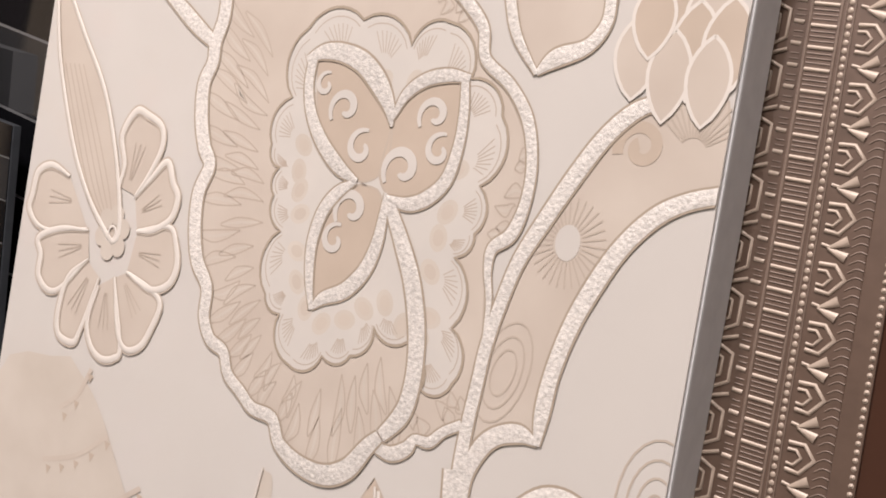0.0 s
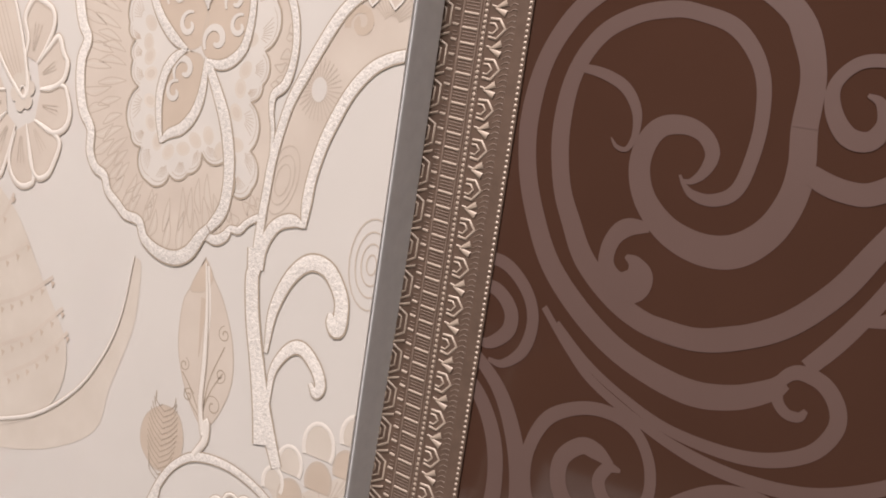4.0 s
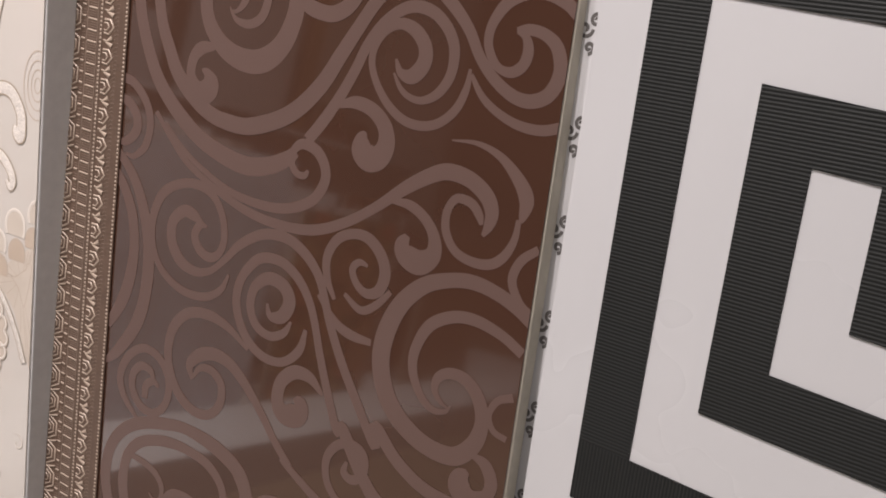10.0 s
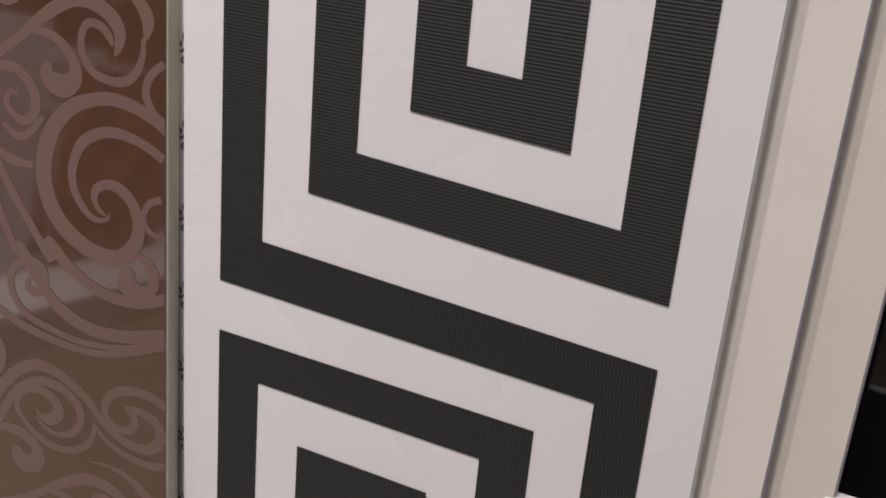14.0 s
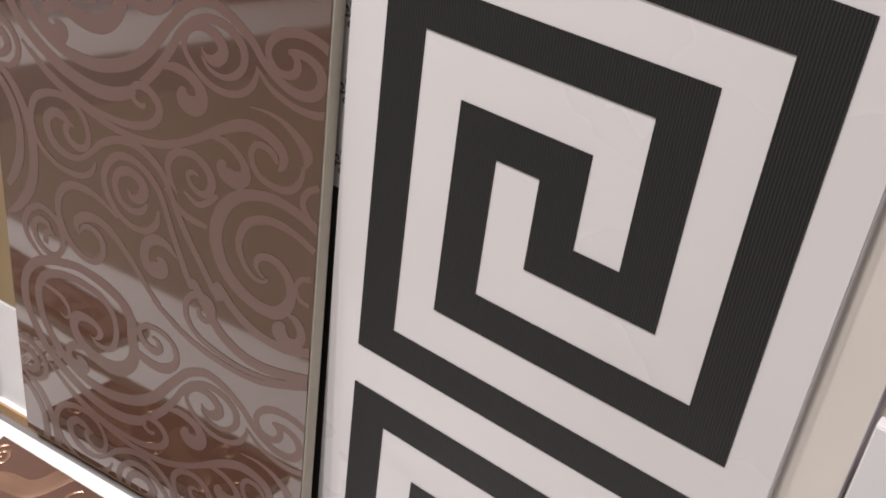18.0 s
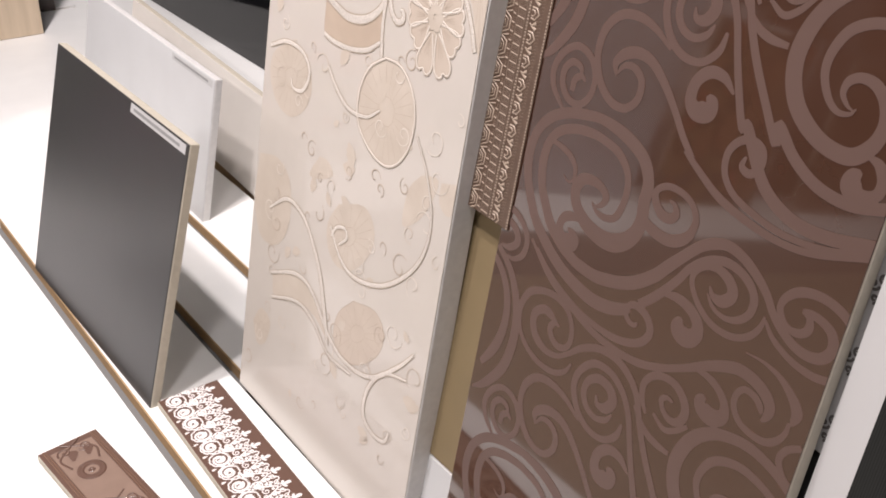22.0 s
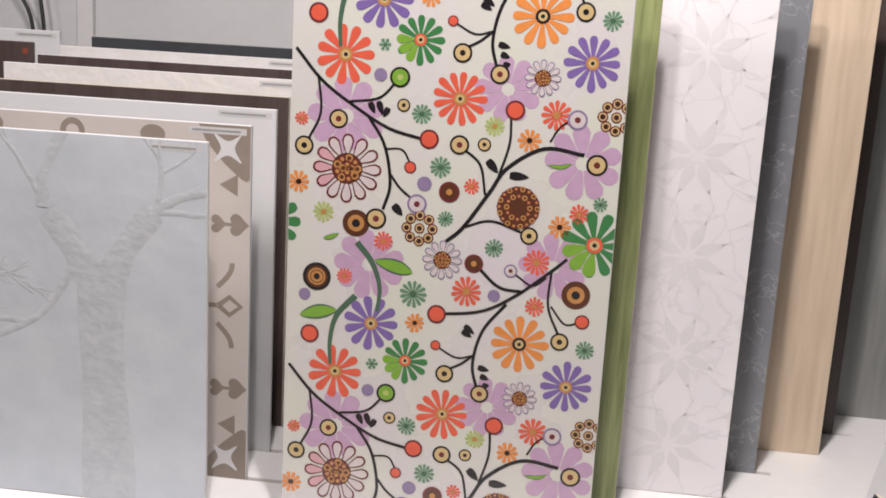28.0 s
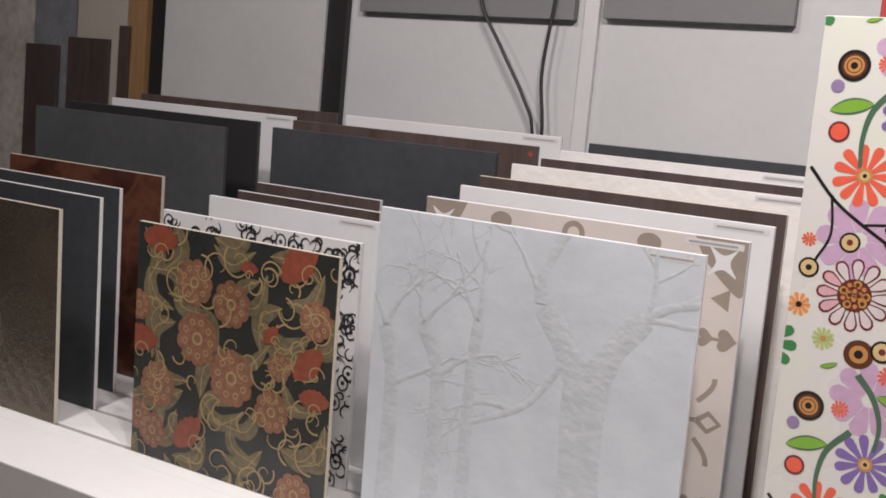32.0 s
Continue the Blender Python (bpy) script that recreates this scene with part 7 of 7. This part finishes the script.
trunk(0.026, 0.217, -0.01, 0.213, 0.321, 0.222, 0.443)
for x, y, a in ((0.03, 0.40, 2.0), (0.03, 0.40, 1.2), (0.11, 0.42, 1.9), (0.11, 0.42, 1.1), (0.22, 0.44, 1.9), (0.22, 0.44, 1.2), (0.34, 0.50, 2.2), (0.36, 0.60, 1.2), (0.52, 0.50, 1.2), (0.58, 0.53, 0.9),
                (0.30, 0.30, 2.9), (0.15, 0.33, 0.9), (0.06, 0.30, 0.7), (0.25, 0.28, 3.4), (0.52, 0.50, 0.2)):
    branch(x, y, a, 0.13, 0.013, 1)
for i in range(55):
    cx, half, low, high = rnd.choice(((0.436, 0.034, 0.02, 0.42), (0.436, 0.034, 0.02, 0.42), (0.050, 0.013, 0.02, 0.36), (0.146, 0.013, 0.02, 0.38), (0.215, 0.010, 0.02, 0.40)))
    y, r = rnd.uniform(low, high), rnd.uniform(0.3, 1.0)
    x = cx + rnd.uniform(-0.4, 0.4) * half
    ribbon(bm, smooth([(x - half * r * 0.6, y + rnd.uniform(-0.003, 0.003)), (x, y + rnd.uniform(-0.009, 0.006)), (x + half * r * 0.6, y + rnd.uniform(-0.003, 0.003))], 4), 0.0036, FACE + 0.0009, 0.00008)
TREE_W, TREE_H = 0.607, 0.617
part("tree_relief", clip(bm, TREE_W, TREE_H), BARK, TREE_TILE, "low embossed grey tree trunks and branches", "stuff")
label_on(TREE_TILE, 0.597, 0.610, 0.085, 0.010)


def square(n, u0, u1, h, mat, label, edge=None, lab=True, off=0.0):
    thing = tile("square_tile", slot_a(n + off), u0, u1 - u0, h, 0.010, mat, label, edge or WHITE_EDGE, "square tiles of the back row")
    if lab:
        label_on(thing, u1 - u0 - 0.008, h - 0.006, 0.10, 0.011)
    return thing


STONE_BEIGE = surface("beige_ornament_ground", (0.50, 0.46, 0.43), 0.45, 0.06, 10)
TAUPE_MOTIF = surface("taupe_motif_glaze", (0.25, 0.21, 0.175), 0.45, 0.12, 30)
orn = square(1, -1.729, -1.105, 0.634, STONE_BEIGE, "beige tile with taupe heart and diamond ornaments")
bm, pale_bm = bmesh.new(), bmesh.new()


def at(x, y, a, pts):
    c, s = math.cos(a), math.sin(a)
    return [Vector((x + p * c - q * s, y + p * s + q * c)) for p, q in pts]


def heart_shape(x, y, a, r):
    """A heart with its tip along a."""
    pts = []
    for i in range(28):
        t = 2 * math.pi * i / 28
        pts.append((-r * (13 * math.cos(t) - 5 * math.cos(2 * t) - 2 * math.cos(3 * t) - math.cos(4 * t)) / 14, r * 16 * math.sin(t) ** 3 / 14))
    area(bm, at(x, y, a, pts), FACE + 0.00004)


def edge_motif(kind, x, y, a):
    """One motif of the border; a points from the middle of the tile to its rim."""
    if kind == "spade":
        heart_shape(x + 0.014 * math.cos(a), y + 0.014 * math.sin(a), a, 0.017)
        heart_shape(x - 0.022 * math.cos(a), y - 0.022 * math.sin(a), a, 0.014)
        ribbon(bm, at(x, y, a, [(-0.014, 0), (0.006, 0)]), 0.006, FACE + 0.00002)
    elif kind == "triangle":
        area(bm, at(x, y, a, [(-0.020, 0.0), (0.012, 0.019), (0.012, -0.019)]), FACE + 0.00003)
    elif kind == "eye":
        ribbon(bm, at(x, y, a, [(-0.020, 0), (0, 0.016), (0.020, 0), (0, -0.016), (-0.020, 0)]), 0.0095, FACE + 0.00003)
        ribbon(bm, at(x, y, a, [(-0.038, 0), (-0.022, 0)]), 0.008, FACE + 0.00002)
    elif kind in ("arc_up", "arc_down"):
        sg = 1 if kind == "arc_up" else -1
        ribbon(bm, at(x, y, a, [(-0.022 + 0.026 * math.sin(q), sg * (-0.022 + 0.044 * q / 1.7)) for q in [0.17 * k for k in range(11)]]), 0.009, FACE + 0.00003)
    elif kind == "mushroom":
        disc(bm, x, y + 0.004, 0.022, FACE + 0.00003, 22, ry=0.016)
        ribbon(bm, at(x, y, -math.pi / 2, [(0.0, 0), (0.034, 0)]), 0.012, FACE + 0.00002)
    else:
        ribbon(bm, [Vector((x + 0.017 * math.cos(q), y + 0.017 * math.sin(q))) for q in [math.pi * (-0.15 + 1.3 * k / 12) for k in range(13)]], 0.0105, FACE + 0.00003)


for kind, y in (("triangle", 0.532), ("spade", 0.464), ("arc_up", 0.375), ("eye", 0.320), ("arc_down", 0.266), ("spade", 0.170), ("triangle", 0.102)):
    edge_motif(kind, 0.590, y, 0.0)
for kind, x in (("mushroom", 0.165), ("arch", 0.311), ("mushroom", 0.453)):
    edge_motif(kind, x, 0.606, math.pi / 2)
for x, sx in ((0.578, 1), (0.046, -1)):
    for y, sy in ((0.588, 1), (0.046, -1)):
        corner_pts = smooth([(x - sx * 0.045, y + sy * 0.045), (x + sx * 0.045, y + sy * 0.045), (x + sx * 0.045, y - sy * 0.045), (x + sx * 0.012, y - sy * 0.030), (x - sx * 0.028, y + sy * 0.012), (x - sx * 0.045, y + sy * 0.045)], 4)
        area(bm, corner_pts[:-1], FACE + 0.00003)
        star_pts = [Vector((x + sx * 0.006 + (0.034 if k % 2 == 0 else 0.012) * math.cos(math.pi / 4 * k + math.pi / 4), y + sy * 0.006 + (0.034 if k % 2 == 0 else 0.012) * math.sin(math.pi / 4 * k + math.pi / 4))) for k in range(8)]
        area(pale_bm, smooth(star_pts + star_pts[:1], 4)[:-1], FACE + 0.00012)
part("motif", clip(bm, 0.624, 0.634), TAUPE_MOTIF, orn, "taupe heart, diamond and hook motifs", "stuff")
part("corner_star", clip(pale_bm, 0.624, 0.634), PALE_TILE, orn, "pale soft-pointed corner stars", "stuff")
square(2, -1.741, -1.106, 0.653, PALE_TILE, "plain white square tile with a paper label")
square(3, -1.779, -1.124, 0.668, WOOD_DARK, "dark brown square tile with a pale edge", BISCUIT, False)
CRINKLE = surface("white_crinkled_glaze", (0.66, 0.64, 0.62), 0.4, 0.06, 20, bump=1.0, bump_scale=45)
square(4, -1.78, -1.12, 0.695, CRINKLE, "white tile with a crinkled leaf relief")
square(5, -1.78, -1.16, 0.71, WOOD_DARK, "dark brown square tile in the back row", None, False)
square(6, -1.80, -1.19, 0.728, CRINKLE, "white woven-relief square tile")
square(7, -1.79, -1.22, 0.75, DARK_STONE, "black slate square tile at the back", DARK_STONE, False)

# flower tile in rust and olive on black
NIGHT = surface("black_green_glaze", (0.022, 0.025, 0.024), 0.28, 0.3, 20)
RUST = surface("rust_flower_glaze", (0.17, 0.075, 0.045), 0.4, 0.35, 90, second=(0.21, 0.10, 0.062))
SCARLET = surface("scarlet_flower_glaze", (0.21, 0.055, 0.032), 0.4, 0.3, 60)
OLIVE_LEAF = surface("olive_leaf_glaze", (0.105, 0.088, 0.05), 0.45, 0.4, 60, second=(0.14, 0.115, 0.065))
OCHRE = surface("ochre_stem_glaze", (0.30, 0.22, 0.11), 0.45, 0.2, 60)
red = square(0, -2.348, -1.82, 0.509, NIGHT, "black tile with rust flowers and olive tendrils", BISCUIT, False)
rust, scar, olive, ochre = (bmesh.new() for _ in range(4))
rnd = random.Random(21)
RW, RH = 0.528, 0.509
for i in range(46):
    x, y = rnd.uniform(0, RW), rnd.uniform(0, RH)
    a = rnd.uniform(0, 6.28)
    pts = smooth([(x, y), (x + 0.06 * math.cos(a), y + 0.06 * math.sin(a)), (x + 0.11 * math.cos(a + 0.6), y + 0.11 * math.sin(a + 0.6))])
    ribbon(olive, pts, rnd.uniform(0.03, 0.05), FACE + 0.00001 * i, taper=lambda t: math.sin(math.pi * t) ** 0.8)
    ribbon(ochre, pts, 0.002, FACE + 0.0005)
for i in range(90):
    x, y = rnd.uniform(0, RW), rnd.uniform(0, RH)
    s, a = rnd.choice((-1, 1)), rnd.uniform(0, 360)
    ribbon(ochre, spiral(x, y, rnd.uniform(0.018, 0.042), a, rnd.uniform(0.5, 1.1), s, 0.3), 0.0045, FACE + 0.0006 + 0.00001 * i, taper=lambda t: 1 - 0.6 * t)
for i, (x, y, r) in enumerate(((0.166, 0.402, 0.050), (0.268, 0.373, 0.050), (0.181, 0.286, 0.058), (0.278, 0.222, 0.060), (0.074, 0.166, 0.050), (0.483, 0.377, 0.040), (0.386, 0.175, 0.044),
                               (0.063, 0.063, 0.040), (0.020, 0.090, 0.036), (0.454, 0.020, 0.046), (0.010, 0.330, 0.034), (0.400, 0.270, 0.030))):
    for k in range(9):
        petal(rust, x, y, 0.698 * k + i, r * 0.2, r, r * 0.62, FACE + 0.0010 + 0.00001 * k)
        disc(ochre, x + r * 0.62 * math.cos(0.698 * k + i), y + r * 0.62 * math.sin(0.698 * k + i), r * 0.13, FACE + 0.0013, 8)
        disc(rust, x + r * 0.62 * math.cos(0.698 * k + i), y + r * 0.62 * math.sin(0.698 * k + i), r * 0.08, FACE + 0.0014, 8)
    disc(ochre, x, y, r * 0.25, FACE + 0.0013, 12)
    disc(rust, x, y, r * 0.16, FACE + 0.0014, 12)
for i, (x, y, r) in enumerate(((0.066, 0.450, 0.060), (0.461, 0.460, 0.070), (0.020, 0.230, 0.060), (0.490, 0.270, 0.055), (0.490, 0.200, 0.045), (0.186, 0.060, 0.060), (0.310, 0.440, 0.028), (0.385, 0.320, 0.030))):
    for k in range(7):
        petal(scar, x, y, 0.3 * (k - 3) + 1.57 + 0.8 * (i % 2), 0.002, r, r * 0.42, FACE + 0.0015 + 0.00001 * k, 0.7)
    ribbon(ochre, spiral(x, y, r * 0.4, 0, 1.2, 1), 0.003, FACE + 0.0018)
for name, mesh, mat, lab in (("leaf_print", olive, OLIVE_LEAF, "olive leaves"), ("tendril_print", ochre, OCHRE, "ochre tendrils"), ("flower_print", rust, RUST, "rust flowers"), ("tulip_print", scar, SCARLET, "scarlet tulips")):
    part(name, clip(mesh, RW, RH), mat, red, lab, "stuff")

# black line ornament on white
ink = square(1, -2.423, -1.874, 0.52, PALE_TILE, "white tile with black hand-drawn curls", None, False)
INK_BLACK = surface("black_ink_glaze", (0.02, 0.02, 0.02), 0.35, 0.2)
bm = bmesh.new()
rnd = random.Random(5)
for i in range(150):
    x, y = (rnd.uniform(0.44, 0.545), rnd.uniform(0, 0.52)) if i % 2 else (rnd.uniform(0, 0.55), rnd.uniform(0.42, 0.52))
    if i % 5 == 0:
        ribbon(bm, scallop(x, y, 0.013, 0.016, 5, 0.05), 0.004, FACE + 0.00001 * i)
        disc(bm, x, y, 0.005, FACE + 0.00001 * i, 10)
    else:
        ribbon(bm, spiral(x, y, rnd.uniform(0.012, 0.026), rnd.uniform(0, 360), rnd.uniform(0.5, 1.0), rnd.choice((-1, 1)), 0.3), 0.0036, FACE + 0.00001 * i, taper=lambda t: 0.4 + math.sin(math.pi * t))
part("curl_print", clip(bm, 0.549, 0.52), INK_BLACK, ink, "black hand-drawn curls", "stuff")
square(2, -2.42, -1.93, 0.55, PALE_TILE, "plain white square tile behind the curl tile")
square(3, -2.46, -2.03, 0.555, WOOD_DARK, "dark brown tile with a white edge", None, False)
square(3, -2.46, -2.08, 0.575, WOOD_DARK, "dark brown tile in the second slot back", None, False, 0.5)
square(4, -2.48, -1.82, 0.715, DARK_STONE, "large black matt square tile", DARK_STONE, False)
dk = square(5, -2.53, -1.79, 0.735, WOOD_DARK, "large dark brown tile with a red dot", WOOD_DARK, False)
bm = bmesh.new()
disc(bm, 0.722, 0.715, 0.007, FACE, 14)
part("dot", bm, SCARLET, dk, "small red dot sticker")
square(6, -2.46, -1.80, 0.76, PALE_TILE, "large white square tile with a paper label")

BRONZE = surface("bronze_glitter_tile", (0.125, 0.102, 0.080), 0.27, 0.45, 160, bump=1.0, bump_scale=75, metal=0.65)
bz = square(0, -3.10, -2.60, 0.50, BRONZE, "bronze glitter tile with embossed fans", BISCUIT, False)
bm = bmesh.new()
for i in range(9):
    for j in range(9):
        for r in (0.03, 0.022, 0.014):
            pts = [Vector((0.5 - 0.056 * i + 0.028 * (j % 2) + r * math.cos(q), 0.02 + 0.03 * j + r * math.sin(q))) for q in [math.pi * k / 7 for k in range(8)]]
            ribbon(bm, pts, 0.003, FACE, 0.0008)
part("fan_relief", clip(bm, 0.5, 0.5), BRONZE, bz, "embossed bronze fans", "stuff")
square(1, -3.10, -2.63, 0.52, DARK_STONE, "anthracite slate tile with a pale edge", GREY_EDGE, False)
square(2, -3.20, -2.72, 0.53, DARK_STONE, "anthracite square tile behind the slate one", GREY_EDGE, False)
square(3, -3.33, -2.72, 0.56, RED_STONE, "polished red-brown marble square tile", BISCUIT, False)
square(4, -3.40, -2.64, 0.70, surface("charcoal_tile", (0.055, 0.058, 0.06), 0.5, 0.2, 30), "large charcoal square tile in the back row", DARK_STONE, False)
square(5, -3.42, -2.65, 0.72, DARK_GLOSS, "large black square tile with a dark edge", DARK_STONE, False)
square(6, -3.39, -2.64, 0.74, PALE_TILE, "large white square tile with a printed label")
square(7, -3.41, -2.60, 0.76, WOOD_DARK, "large dark brown tile at the back", WOOD_DARK, False)

for thing, x, y in ((bpy.data.objects["tile"], 0.352, 0.292), (bpy.data.objects["tile.001"], 0.475, 0.200)):
    label_on(thing, x - 0.006, y, 0.13, 0.010)

# ---- back wall: posts, shelves, framed panel, wood samples, cables ----


def on_wall(name, a, b, mat, label, category, bevel=0.002):
    bm = box(bmesh.new(), a, b, bevel)
    bm.transform(BACK)
    me = bpy.data.meshes.new(name)
    bm.to_mesh(me)
    bm.free()
    me.materials.append(mat)
    return tagged(new(name, me), label, category)


tagged(on_wall("trim", (-2.17, -0.1, 0.0005), (-2.12, 2.8, 0.02), TRIM_WHITE, "white vertical cover strip on the grey wall", "cover strip"), kind="structure")
on_wall("wall_panel", (-3.05, 1.125, 0.0005), (-2.20, 1.75, 0.035), WALL_DARK, "mid-grey wall panel above the tile row", "wall panel")
on_wall("wall_panel", (-2.10, 1.135, 0.0005), (-1.50, 1.75, 0.035), WALL_DARK, "mid-grey wall panel beside the cover strip", "wall panel")
frame_ = stand("display_panel", BACK @ Matrix.Translation((-4.10, 0.0, 0)), "white relief panel mounted on a black board", "panel")
part("board", box(bmesh.new(), (0, 0, 0.001), (0.99, 2.3, 0.03), 0.002), BLACK_RIB, frame_, "black backing board")
part("sheet", box(bmesh.new(), (0.09, 0.745, 0.031), (0.905, 2.2, 0.045), 0.002), surface("white_stone_relief", (0.50, 0.50, 0.50), 0.6, 0.05, bump=0.6, bump_scale=12), frame_, "white stone-relief sheet")
for a, b, mat, top in ((-5.12, -4.815, surface("grey_floral_stone", (0.42, 0.39, 0.36), 0.5, 0.4, 24, bump=0.4, bump_scale=30), None), (-4.80, -4.54, SLATE, 0.92),
                       (-4.525, -4.225, GREIGE, 0.96), (-4.215, -4.11, wood("amber_oak", (0.25, 0.14, 0.06), (0.30, 0.18, 0.09)), 1.02)):
    on_wall("sample_board", (a, -0.1, 0.001), (b, 2.0, 0.05), mat, "tall sample board leaning on the back wall", "sample board")
    if top:
        on_wall("sample_board", (a - 0.03, -0.1, 0.055), (b - 0.08, top, 0.07), WOOD_DARK, "short dark wood sample board", "sample board")
POSTER = {"red": (0.45, 0.045, 0.03), "white": (0.72, 0.70, 0.72), "navy": (0.03, 0.025, 0.06)}
for kind, a, b in (("red", -1.272, -1.172), ("white", -1.170, -1.012), ("navy", -1.010, -0.55)):
    on_wall("wall_poster", (a, 1.172, 0.0005), (b, 1.60, 0.008), surface("poster_" + kind, POSTER[kind], 0.5, 0.05), kind + " poster sheet fixed high on the grey wall", "poster")
CABLE = surface("black_rubber_cable", (0.015, 0.015, 0.015), 0.5, 0.1)


def cable(pts, label):
    path = smooth([Vector(p) for p in pts], 10)
    bm = bmesh.new()
    rings = []
    for i, p in enumerate(path):
        t = (path[min(i + 1, len(path) - 1)] - path[max(i - 1, 0)]).normalized()
        s = t.cross(Vector((0, 0, 1))).normalized()
        q = s.cross(t)
        rings.append([bm.verts.new(p + (s * math.cos(a) + q * math.sin(a)) * 0.006) for a in [math.pi / 4 * k for k in range(8)]])
    for a, b in zip(rings, rings[1:]):
        for k in range(8):
            bm.faces.new((a[k], a[(k + 1) % 8], b[(k + 1) % 8], b[k]))
    bm.transform(BACK)
    thing = tagged(new("power_cable"), label, "cable")
    part("lead", bm, CABLE, thing)
    plug = bmesh.new()
    end = path[-1]
    box(plug, (end.x - 0.014, end.y - 0.05, end.z - 0.012), (end.x + 0.014, end.y + 0.012, end.z + 0.012), 0.003)
    plug.transform(BACK)
    part("plug", plug, CABLE, thing, "black plug")


cable([(-2.56, 1.40, 0.045), (-2.54, 1.18, 0.05), (-2.44, 1.02, 0.06), (-2.34, 0.86, 0.055), (-2.297, 0.74, 0.05), (-2.28, 0.4, 0.05), (-2.27, -0.1, 0.05)], "black power cable hanging down the grey wall")
cable([(-2.26, 1.40, 0.045), (-2.266, 1.19, 0.045), (-2.285, 0.95, 0.05), (-2.262, 0.74, 0.05), (-2.25, 0.3, 0.05), (-2.25, -0.1, 0.05)], "thin black power cable beside the cover strip")
